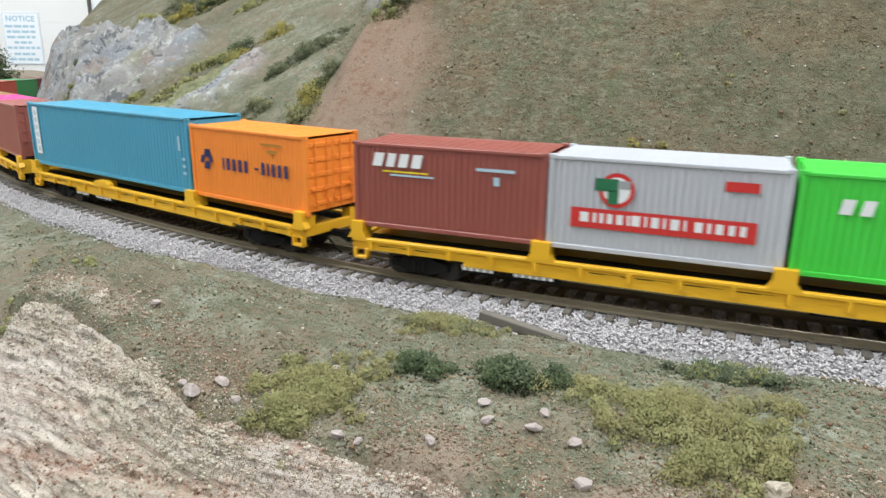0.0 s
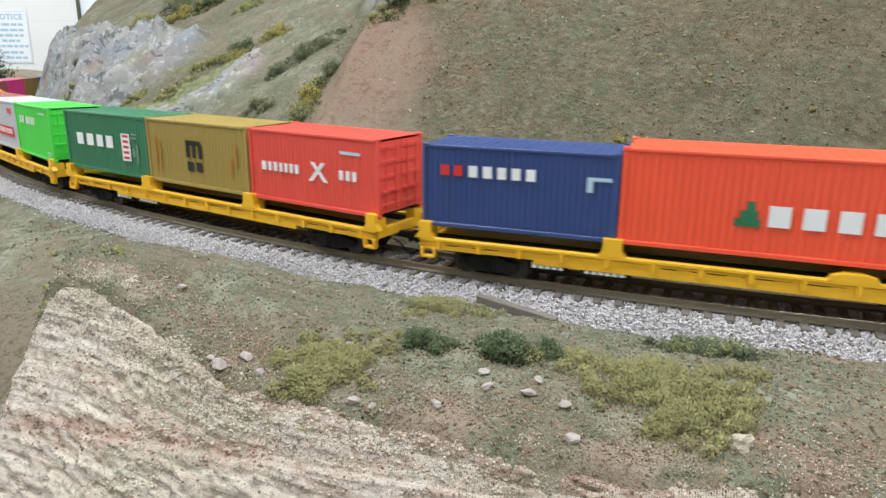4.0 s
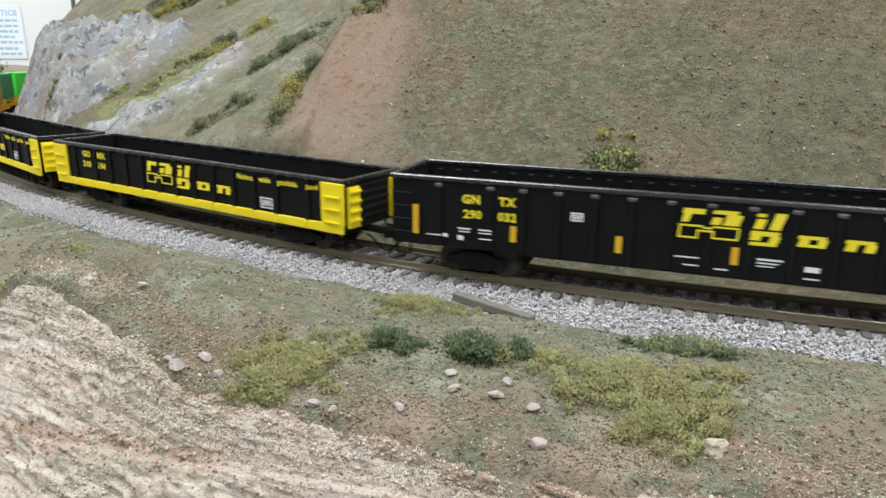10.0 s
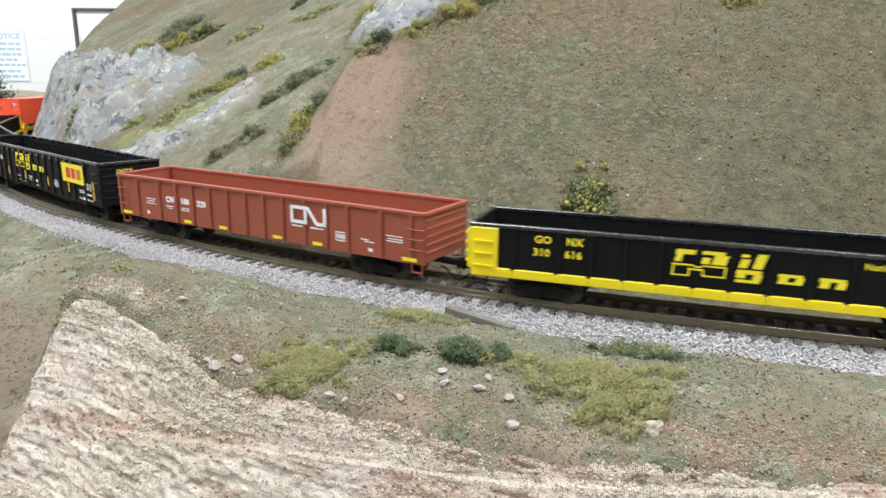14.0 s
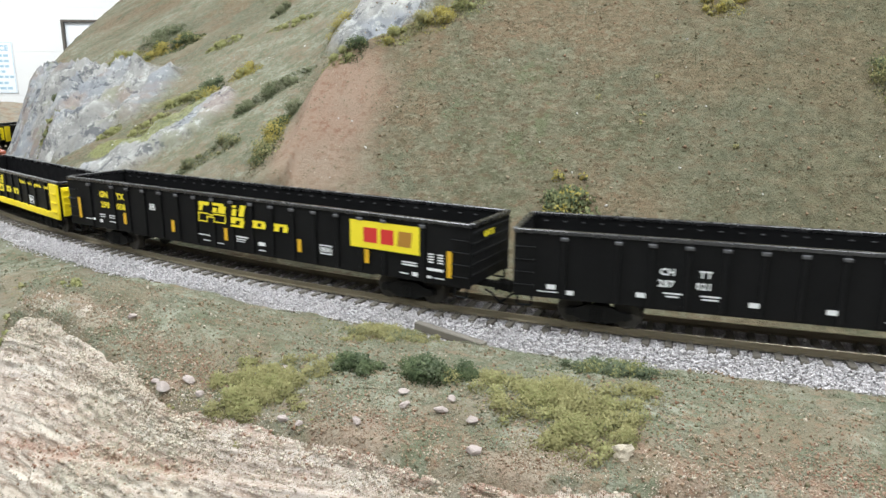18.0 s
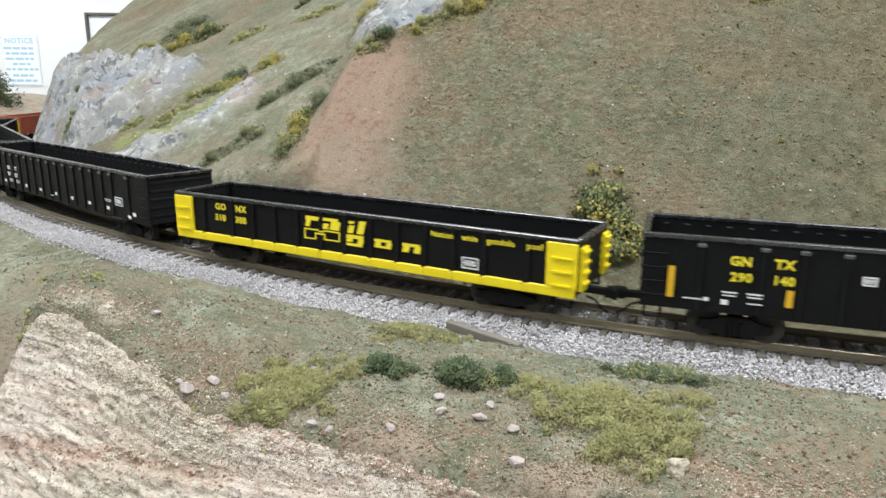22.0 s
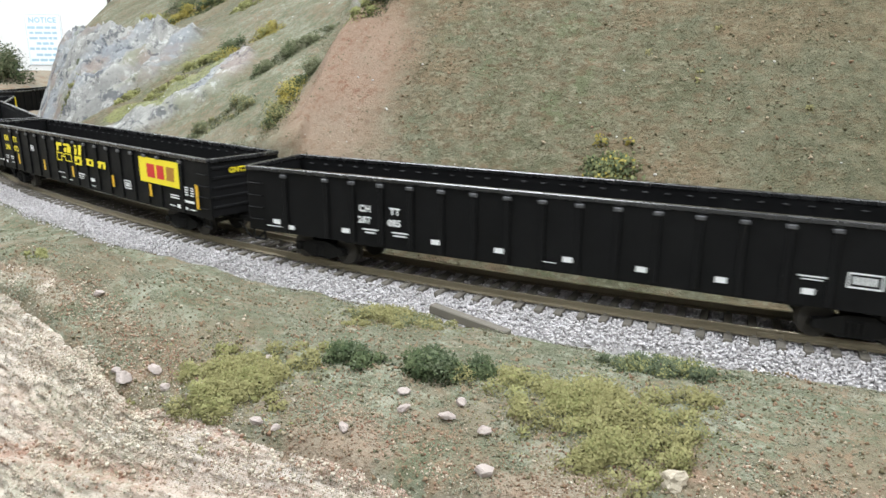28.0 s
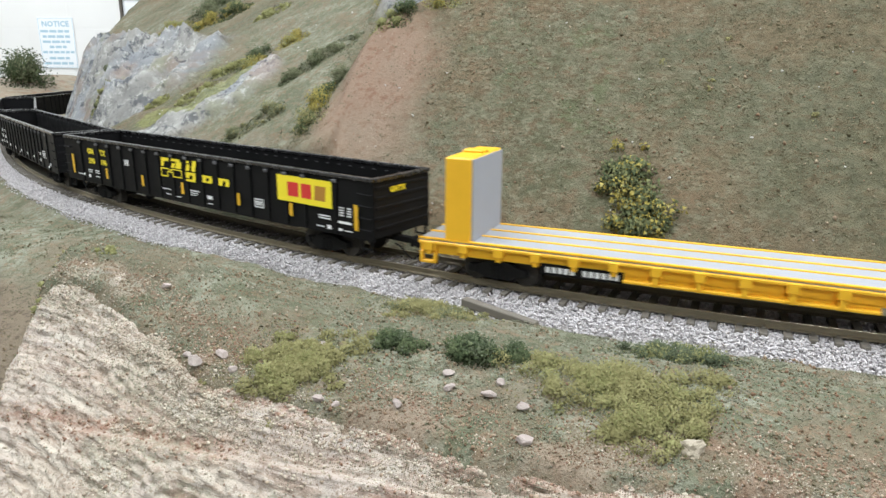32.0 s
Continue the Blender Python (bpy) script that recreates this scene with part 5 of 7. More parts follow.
def corrugated(length, half, z0, z1, s, pitch):
    """One corrugated side wall."""
    n = int(length / pitch)
    xs, ys = [], []
    dep = 0.32 * MM
    for k in range(n):
        x = -length / 2 + k * length / n
        for f, o in ((0.0, 0), (0.30, 0), (0.45, 1), (0.80, 1), (0.95, 0)):
            xs.append(x + f * length / n)
            ys.append(half - o * dep)
    xs.append(length / 2), ys.append(half)
    verts = [(x, s * y, z) for z in (z0, z1) for x, y in zip(xs, ys)]
    m = len(xs)
    faces = [(i, i + 1, m + i + 1, m + i) if s < 0 else (i + 1, i, m + i, m + i + 1) for i in range(m - 1)]
    return verts, faces


def container(length, height, color, name_label, roof=None, pitch=2.1 * MM):
    """Shipping container: corrugated walls, frame, castings, roof and doors. Its front is +x."""
    color = tuple(min(0.9, 1.24 * v + 0.016) for v in color)
    m = paint("container_" + name_label.split()[0] + "_paint", color, 0.36, 0.07, 60, shine=0.6)
    c = thing("shipping_container", name_label, "shipping container", "containers on the train")
    L, W = length / 2, 14.0 * MM
    for s in (1, -1):
        v, f = corrugated(length - 2.4 * MM, W - 0.35 * MM, 1.6 * MM, height - 1.3 * MM, s, pitch)
        part("side_wall", mesh_from("side_wall", v, f, m), None, c)
        y0, y1 = sorted((s * (W - 1.0 * MM), s * W))
        part("top_rail", boxes((-L + 1 * MM, L - 1 * MM, y0, y1, height - 1.5 * MM, height - 0.4 * MM), bevel=0.00015), m, c)
        part("bottom_rail", boxes((-L + 1 * MM, L - 1 * MM, y0, y1, 0.3 * MM, 1.8 * MM), bevel=0.00015), m, c)
        for e in (1, -1):
            x0, x1 = sorted((e * (L - 1.5 * MM), e * L))
            part("corner_post", boxes((x0, x1, y0, y1, 1.5 * MM, height - 1.4 * MM), bevel=0.00015), m, c)
            for z in (0.0, height - 1.5 * MM):
                xa, xb = sorted((e * (L - 2.1 * MM), e * (L + 0.08 * MM)))
                ya, yb = sorted((s * (W - 1.9 * MM), s * (W + 0.08 * MM)))
                part("corner_casting", boxes((xa, xb, ya, yb, z, z + 1.5 * MM), bevel=0.0002), m, c)
    n = int(length / (pitch * 1.6))
    line = []
    for k in range(n):
        x = -L + 1 * MM + k * (length - 2 * MM) / n
        line += [(x + f * (length - 2 * MM) / n, height - (0.55 - 0.20 * o) * MM) for f, o in ((0.0, 0), (0.28, 0), (0.36, 1), (0.64, 1), (0.72, 0))]
    line.append((L - 1 * MM, height - 0.55 * MM))
    v = [(x, y, z) for y in (-W + 0.9 * MM, W - 0.9 * MM) for x, z in line]
    f = [(k, k + 1, len(line) + k + 1, len(line) + k) for k in range(len(line) - 1)]
    part("roof", mesh_from("roof", v, f, m), None, c)
    part("floor_pan", boxes((-L + 1 * MM, L - 1 * MM, -W + 0.9 * MM, W - 0.9 * MM, 0.5 * MM, 1.7 * MM)), SOOT, c)
    bm = boxes((L - 1.1 * MM, L - 0.4 * MM, -W + 1 * MM, W - 1 * MM, 1.5 * MM, height - 1.3 * MM))
    ribs = []
    for k in range(7):
        y = -W + 3 * MM + k * (2 * W - 6 * MM) / 6
        ribs.append(boxes((L - 0.5 * MM, L - 0.1 * MM, y - 0.7 * MM, y + 0.7 * MM, 2.4 * MM, height - 2.4 * MM)))
    wall = part("front_wall", bm, m, c)
    for rib in ribs:
        part("wall_rib", rib, m, wall)
    for s in (1, -1):
        y0, y1 = sorted((s * 0.15 * MM, s * (W - 1.1 * MM)))
        bm = boxes((-L + 0.3 * MM, -L + 1.1 * MM, y0, y1, 1.6 * MM, height - 1.5 * MM))
        for k in range(5):
            z = (3.4 + k * (height / MM - 8.0) / 4) * MM
            box(bm, -L - 0.05 * MM, -L + 0.4 * MM, y0 + 0.8 * MM, y1 - 0.8 * MM, z, z + 1.9 * MM, bevel=0.0003)
        door = part("door", bm, m, c)
        for f2 in (0.28, 0.74):
            y = y0 + (y1 - y0) * f2
            bm = bmesh.new()
            cyl(bm, (-L - 0.35 * MM, y, 1.9 * MM), (-L - 0.35 * MM, y, height - 1.9 * MM), 0.26 * MM, 6)
            box(bm, -L - 0.7 * MM, -L - 0.2 * MM, y - 0.4 * MM, y + 2.2 * MM, 9.4 * MM, 10.1 * MM)
            part("lock_bar", bm, m, door)
    return c


def glyph_bars(a, z, h, widths, gap, slant=0.0):
    """A row of plain bars the size of a word's letters."""
    out = []
    for w in widths:
        out.append((a + 0.14 * w, a + 0.86 * w, z + 0.08 * h, z + 0.92 * h))
        a += w + gap
    return out


def mark(c, rects, length, material, name="name_bar", slant=0.0, y=14.06):
    for r in rects:
        patches([tuple(v * MM for v in r)], y * MM, length, material, c, name, slant=slant, thick=0.00008)


NAVY = paint("navy_lettering", (0.02, 0.03, 0.12), 0.5, 0.06)
INK = paint("black_lettering", (0.015, 0.015, 0.015), 0.5, 0.06)
GREENINK = paint("green_lettering", (0.02, 0.16, 0.07), 0.5, 0.06)
PALE = paint("pale_blue_lettering", (0.45, 0.62, 0.72), 0.5, 0.06)
L20, L40, H86, H96 = 68.4 * MM, 138.2 * MM, 29.8 * MM, 32.2 * MM
# ---- the train, from its head ----
def load(c, car, a, z=17.0 * MM):
    """Sets a container on a car, its front end a metres behind the car's front."""
    LOADS.append((c, car, a, z))
    return c


STATION3 = (0.001, 0.0683, 0.1387, 0.206)

f_y = container_flat(0.881 + 0.2245, STATION3, "yellow container flat car with three short containers")
f_z = container_flat(0.881 - 0.0008, STATION3, "yellow container flat car with a navy and a dark red container", 0.0683)
f_a = container_flat(0.6560, STATION3, "yellow container flat car with brown, pink and olive containers")
f_b = container_flat(0.4315, STATION3, "yellow container flat car with a blue and an orange container", 0.0683)
f_x = container_flat(0.2060, STATION3, "yellow container flat car with brown, silver and green containers")
f_u = container_flat(-0.0165, STATION3, "yellow container flat car with green, olive and red containers")
f_s = container_flat(-0.2385, STATION3, "yellow container flat car with a navy and a long red container", 0.1387)

A1, A2, A3 = 0.3 * MM, 69.2 * MM, 138.9 * MM
load(container(L20, H86, (0.16, 0.03, 0.03), "maroon shipping container with plain sides on a flat car"), f_y, A1)
load(container(L20, H86, (0.03, 0.22, 0.07), "green shipping container with plain sides on a flat car"), f_y, A2)
load(container(L20, H86, (0.40, 0.06, 0.035), "red shipping container with plain sides on a flat car"), f_y, A3)
load(container(L40, H86, (0.25, 0.02, 0.025), "crimson long shipping container on a flat car"), f_z, A1)
load(container(L20, H86, (0.02, 0.04, 0.18), "navy short shipping container on a flat car"), f_z, A3)
load(container(L20, H86, (0.24, 0.15, 0.03), "brass-coloured short shipping container on a flat car"), f_a, A1)
load(container(L20, H86, (0.55, 0.02, 0.20), "magenta short shipping container on a flat car"), f_a, A2)
load(container(L20, H86, (0.24, 0.06, 0.04), "russet short shipping container on a flat car"), f_a, A3)

c = load(container(L40, H96, (0.035, 0.24, 0.36), "teal long shipping container with a white upright name strip", pitch=2.4 * MM), f_b, A1 - 0.6 * MM)
mark(c, [(5.2, 10.2, 6.0, 30.0)], L40, WHITE)
mark(c, [(6.6, 8.8, 7.4 + 3.7 * k, 9.6 + 3.7 * k) for k in range(6)], L40, PALE, y=14.15)
mark(c, [(131, 132.4, 18, 24), (133.4, 135.4, 14 , 15.2), (133.4, 135.4, 11, 12.2), (133.4, 135.4, 8, 9.2)], L40, PALE)
c = load(container(L20, H86, (0.78, 0.20, 0.012), "orange short shipping container with dark blue marks"), f_b, A3 + 0.6 * MM)
mark(c, [(6.2, 8.2, 14.6, 17.8), (8.6, 11.8, 17.2, 20.4), (8.6, 11.8, 12.4, 15.4)], L20, NAVY, slant=0.35)
mark(c, [(12.4, 14.6, 15.4, 20.2)], L20, NAVY, slant=-0.4)
mark(c, glyph_bars(20.5, 12.6, 5.6, (1.2, 2.6, 2.6, 2.6, 2.6), 1.0) + [(40, 42.2, 14.8, 15.6)] + glyph_bars(43.6, 12.8, 5.6, (2.4, 1.6, 2.2, 2.6, 2.6), 1.0), L20, NAVY)
mark(c, [(44, 56, 24.6, 25.4), (48, 53, 21.8, 23.0)], L20, BROWNX)

c = load(container(L20, H86, (0.235, 0.055, 0.040), "dark brown short shipping container with white marks"), f_x, A1)
mark(c, glyph_bars(6.6, 21.4, 5.4, (5.0, 4.2, 4.6, 4.8), 0.2), L20, WHITE, slant=0.25)
mark(c, [(11, 28, 20.0, 20.5)], L20, INKYELLOW)
mark(c, [(14, 30, 18.8, 19.4), (45, 58, 22.6, 23.6), (51, 53, 18.2, 21.0)], L20, PALE)
c = load(container(L20, H86, (0.40, 0.41, 0.44), "silver short shipping container with a red name band"), f_x, A2)
mark(c, [(7.5, 60.5, 7.8, 14.0)], L20, RED)
mark(c, glyph_bars(10, 9.4, 3.6, (3.6, 1.4, 1.6, 2.2, 2.6, 1.2), 0.6) + glyph_bars(25.5, 9.4, 3.8, (3.4, 1.0, 3.0, 1.0, 3.4, 1.0), 0.7) + glyph_bars(43.5, 9.4, 3.6, (3.0, 1.4, 2.8, 2.4, 2.2), 0.7), L20, WHITE, y=14.15)
bm = bmesh.new()
bmesh.ops.create_circle(bm, cap_ends=True, segments=28, radius=5.3 * MM, matrix=side_pose(21.0 * MM, 20.0 * MM, 14.10 * MM, L20))
part("emblem_disc", bm, RED, c, "round red emblem")
bm = bmesh.new()
bmesh.ops.create_circle(bm, cap_ends=True, segments=28, radius=4.0 * MM, matrix=side_pose(21.0 * MM, 20.0 * MM, 14.14 * MM, L20))
part("emblem_field", bm, WHITE, c)
mark(c, [(14.6, 21.4, 19.6, 23.4), (18.4, 21.6, 15.8, 20.0)], L20, GREENINK, y=14.18)
mark(c, [(21.6, 25.0, 20.6, 23.0)], L20, paint("grey_lettering", (0.35, 0.36, 0.38), 0.5), y=14.18)
mark(c, [(51, 60, 22.4, 25.2)], L20, RED)
c = load(container(L20, H86, (0.035, 0.50, 0.035), "bright green short shipping container with white marks"), f_x, A3)
mark(c, glyph_bars(9.5, 18.2, 5.0, (4.2, 4.0), 0.8) + glyph_bars(22.5, 18.2, 5.0, (3.6, 3.4, 1.2, 3.4, 3.2), 0.7), L20, WHITE, slant=0.2)
mark(c, [(50, 61, 25.2, 25.9), (58, 64, 4.4, 5.2), (58, 64, 2.9, 3.6)], L20, PALE)

c = load(container(L20, H86, (0.012, 0.13, 0.055), "dark green short shipping container with white marks"), f_u, A1)
mark(c, glyph_bars(9.4, 12.4, 7.0, (7.6, 8.0, 7.2, 7.6), 0.9), L20, WHITE)
mark(c, [(48.6, 55.4, 7.6, 20.8)], L20, WHITE)
mark(c, [(49.8, 54.2, 8.6 + 2.6 * k, 9.8 + 2.6 * k) for k in range(5)], L20, RED, y=14.15)
mark(c, [(56.5, 61, 20.4, 21.2), (56.5, 61, 18.6, 19.4), (57, 59, 10, 14), (60, 61.4, 7, 16)], L20, paint("green_grey_lettering", (0.18, 0.32, 0.24), 0.5))
c = load(container(L20, H86, (0.27, 0.19, 0.035), "olive gold short shipping container with a black emblem"), f_u, A2)
mark(c, [(28.4, 30.8, 13.6, 20.6), (32.6, 34.8, 13.6, 20.0), (36.8, 39.2, 13.6, 20.0), (28.4, 38.6, 19.2, 21.2)], L20, INK)
mark(c, [(28.8, 33.0, 7.6, 11.8), (34.8, 39.0, 7.6, 11.8)], L20, INK)
mark(c, [(5.5, 7.0, 6, 22), (8.6, 10, 6, 20), (57, 58.6, 8, 16), (60.5, 62, 12, 22)], L20, BROWNX)
c = load(container(L20, H86, (0.60, 0.050, 0.030), "red short shipping container with white marks and a bird-like emblem"), f_u, A3)
mark(c, glyph_bars(7.0, 12.6, 4.4, (3.4, 2.4, 2.8, 2.4, 2.4, 2.4, 2.6), 0.5) + glyph_bars(49, 12.6, 4.4, (2.8, 2.6, 2.6), 0.6), L20, WHITE)
mark(c, [(33.4, 35.6, 11.0, 18.6)], L20, WHITE, slant=0.9)
mark(c, [(41.4, 43.6, 11.0, 18.6)], L20, WHITE, slant=-0.9)
mark(c, [(50, 60, 22.8, 24.0)], L20, PALE)

c = load(container(L20, H86, (0.010, 0.036, 0.15), "navy blue short shipping container with red and white marks"), f_s, A1)
mark(c, glyph_bars(6.4, 18.6, 4.4, (4.4, 4.2), 0.5), L20, RED)
mark(c, glyph_bars(16.6, 18.4, 4.8, (4.4, 4.4, 4.2, 4.2, 4.4), 0.8), L20, WHITE)
mark(c, [(58, 66, 20.4, 21.6), (58, 60, 16.6, 20.4)], L20, PALE)
c = load(container(L40, H96, (0.80, 0.065, 0.018), "orange red long shipping container with white marks", pitch=2.4 * MM), f_s, A2)
mark(c, glyph_bars(43.0, 9.6, 7.8, (8.4, 8.6, 8.4, 8.6, 8.4, 8.6, 2.8), 1.0), L40, WHITE)
mark(c, [(34.6, 42.0, 9.8, 12.2), (36.2, 41.2, 12.2, 14.8), (37.8, 40.2, 14.8, 17.6)], L40, GREENINK)
mark(c, [(115, 121, 22.6, 23.6), (115, 122, 20.8, 21.8), (115, 121, 19.0, 20.0)], L40, PALE)

for y0, z0, w1, h1 in ((-10.6, 26.0, 5.0, 0.9), (-10.6, 24.4, 4.2, 0.9), (-10.6, 22.8, 4.6, 0.9), (-10.4, 18.6, 3.6, 0.8), (-10.4, 9.2, 4.4, 0.8), (-10.4, 7.6, 3.8, 0.8), (-10.4, 6.0, 4.4, 0.8), (3.2, 26.2, 3.0, 0.9), (3.2, 9.0, 4.8, 0.8), (3.2, 7.4, 4.2, 0.8), (3.2, 5.8, 4.8, 0.8), (3.4, 3.4, 4.0, 0.8)):
    part("print_bar", boxes((-L40 / 2 - 0.16 * MM, -L40 / 2 - 0.04 * MM, y0 * MM, (y0 + w1) * MM, z0 * MM, (z0 + h1) * MM)), PALE, c)
part("print_mark", boxes((-L40 / 2 - 0.18 * MM, -L40 / 2 - 0.04 * MM, 8.2 * MM, 10.8 * MM, 19.0 * MM, 22.0 * MM)), GREENINK, c)

SHORT = "short black gondola car with yellow band and ladders"
LONG = "long black gondola car with yellow emblem plate"
pool_gondola(-0.4633, ("GO", "NX"), ("310", "422"), "short black gondola car with yellow ladders behind the containers")
pool_gondola(-0.6652, ("GO", "NX"), ("310", "194"), SHORT)
tall_gondola(-0.8678, ("GN", "TX"), ("290", "032"), "long black gondola car with yellow emblem before the red car")
red_gondola(-1.1110, "oxide red gondola car with a white line emblem")
pool_gondola(-1.3140, ("GO", "NX"), ("310", "616"), "short black gondola car with yellow ladders behind the red car")
tall_gondola(-1.5092, ("GN", "TX"), ("290", "058"), LONG)
tall_gondola(-1.7518, ("CH", "TT"), ("287", "021"), "long plain black gondola car with white squares", False)
pool_gondola(-1.9979, ("GO", "NX"), ("310", "388"), "short black gondola car with yellow ladders between long cars")
tall_gondola(-2.2012, ("GN", "TX"), ("290", "140"), LONG)
tall_gondola(-2.4497, ("GN", "TX"), ("290", "072"), LONG)
tall_gondola(-2.6971, ("CH", "TT"), ("287", "085"), "long plain black gondola car with white squares", False)
tall_gondola(-2.9411, ("GN", "TX"), ("290", "196"), "long black gondola car with yellow emblem before the flat car")
bulkhead_flat(-3.1867, "yellow bulkhead flat car with an empty grey deck")

# ---- scenery on the ground ----
def ground_z(x, y):
    return terrain_height(np.atleast_2d(np.asarray(x, float)), np.atleast_2d(np.asarray(y, float)))


def ground_at(x, y):
    return float(ground_z([x], [y])[0][0, 0])


TETRA = np.array([(0.0, 0.0, 1.0), (0.94, 0.0, -0.33), (-0.47, 0.82, -0.33), (-0.47, -0.82, -0.33)])
TETRA_F = np.array([(0, 1, 2), (0, 2, 3), (0, 3, 1), (1, 3, 2)])


def flakes(name, points, sizes, material, seed, normals=None):
    """Many tiny irregular crumbs of ground foam as one mesh; with normals, the crumbs of a tuft are shaded as one soft lump."""
    r = np.random.RandomState(seed)
    n = len(points)
    q = r.normal(size=(n, 4))
    q /= np.linalg.norm(q, axis=1)[:, None]
    w, x, y, z = q.T
    rot = np.stack([1 - 2 * (y * y + z * z), 2 * (x * y - z * w), 2 * (x * z + y * w), 2 * (x * y + z * w), 1 - 2 * (x * x + z * z), 2 * (y * z - x * w), 2 * (x * z - y * w), 2 * (y * z + x * w), 1 - 2 * (x * x + y * y)], -1).reshape(n, 3, 3)
    shape = TETRA[None] * r.uniform(0.4, 1.3, (n, 1, 3))
    co = np.einsum("nij,nkj->nki", rot, shape) * np.asarray(sizes)[:, None, None] + np.asarray(points)[:, None, :]
    tri = (TETRA_F[None] + (np.arange(n) * 4)[:, None, None]).reshape(-1, 3)
    me = bpy.data.meshes.new(name)
    me.vertices.add(n * 4)
    me.vertices.foreach_set("co", co.ravel())
    me.loops.add(tri.size)
    me.loops.foreach_set("vertex_index", tri.ravel())
    me.polygons.add(len(tri))
    me.polygons.foreach_set("loop_start", np.arange(0, tri.size, 3))
    me.polygons.foreach_set("loop_total", np.full(len(tri), 3))
    me.update(calc_edges=True)
    if normals is not None:
        me.shade_smooth()
        me.normals_split_custom_set_from_vertices(np.repeat(normals, 4, axis=0))
    me.materials.append(material)
    return me


def crumb_material(name, *stops, scatter=0.26):
    """Crumb colours that drift in patches, with some scatter from crumb to crumb."""
    n = Nodes(name)
    patch = n.math("ADD", n.math("MULTIPLY", n.noise(32, 4, 0.6), 0.55), n.math("MULTIPLY", n.noise(150, 3, 0.6), 0.45))
    spread = n.ramp(patch, (0.34, 0.0), (0.66, 1.0))
    fac = n.math("ADD", n.math("MULTIPLY", spread, 1 - scatter), n.math("MULTIPLY", n.island(), scatter))
    n.bsdf.inputs["Specular IOR Level"].default_value = 0.1
    return n.set(n.ramp(fac, *stops), 0.95)


HILL_CRUMB = crumb_material("olive_brown_ground_foam", (0.05, (0.097, 0.098, 0.058)), (0.30, (0.130, 0.125, 0.079)), (0.50, (0.152, 0.140, 0.090)), (0.68, (0.171, 0.136, 0.086)), (0.84, (0.193, 0.136, 0.086)), (0.97, (0.165, 0.170, 0.092)))
SAGE_CRUMB = crumb_material("sage_ground_foam", (0.05, (0.128, 0.137, 0.084)), (0.30, (0.182, 0.190, 0.131)), (0.55, (0.226, 0.227, 0.170)), (0.75, (0.218, 0.184, 0.130)), (0.92, (0.210, 0.224, 0.136)))
FAR_CRUMB = crumb_material("grey_green_ground_foam", (0.05, (0.120, 0.130, 0.102)), (0.40, (0.155, 0.166, 0.141)), (0.65, (0.182, 0.190, 0.166)), (0.92, (0.160, 0.176, 0.130)))
SCREE = crumb_material("tan_and_rust_rubble", (0.0, (0.20, 0.105, 0.072)), (0.32, (0.27, 0.165, 0.115)), (0.55, (0.33, 0.245, 0.18)), (0.8, (0.44, 0.37, 0.28)), (1.0, (0.58, 0.52, 0.42)), scatter=0.6)
CHIP = crumb_material("cream_rock_chips", (0.0, (0.304, 0.239, 0.184)), (0.30, (0.405, 0.340, 0.267)), (0.6, (0.488, 0.432, 0.345)), (1.0, (0.570, 0.524, 0.432)), scatter=0.6)
RUST_CRUMB = crumb_material("rusty_soil_crumbs", (0.05, (0.155, 0.100, 0.066)), (0.30, (0.215, 0.135, 0.092)), (0.52, (0.235, 0.175, 0.122)), (0.72, (0.190, 0.175, 0.112)), (0.92, (0.300, 0.225, 0.165)), scatter=0.4)
LIME_CRUMB = crumb_material("lime_ground_foam", (0.05, (0.165, 0.180, 0.075)), (0.50, (0.245, 0.252, 0.110)), (0.95, (0.320, 0.310, 0.150)), scatter=0.4)
LITTER = crumb_material("mixed_ground_litter", (0.05, (0.088, 0.078, 0.046)), (0.30, (0.135, 0.118, 0.070)), (0.50, (0.215, 0.132, 0.086)), (0.70, (0.270, 0.195, 0.130)), (0.95, (0.350, 0.300, 0.215)), scatter=0.85)
SPECK = crumb_material("pale_gravel", (0.0, (0.40, 0.38, 0.35)), (1.0, (0.70, 0.68, 0.65)))


def scatter(name, label, category, n, x0, x1, y0, y1, keep, size, material, seed, lift=0.3, kind="crumb"):
    r = np.random.RandomState(seed)
    x, y = r.uniform(x0, x1, n), r.uniform(y0, y1, n)
    z, m = ground_z(x, y)
    d, q = to_track(x, y)
    ok = keep(x, y, q, {k: v[0] for k, v in m.items()}, r.uniform(0, 1, n))
    s = size[0] + (size[1] - size[0]) * r.uniform(0, 1, n) ** 2
    pts = np.stack([x, y, z[0] + s * lift], -1)[ok]
    me = flakes(name, pts, s[ok], material, seed + 1) if kind == "crumb" else pebbles(name, pts, s[ok], material, seed + 1)
    return tagged(new(name, me), label, category, kind="stuff")


def tufty(x, y, f, seed):
    return step01(0.44, 0.60, 0.5 + fbm(x * f, y * f, seed, 3)) + 0.12


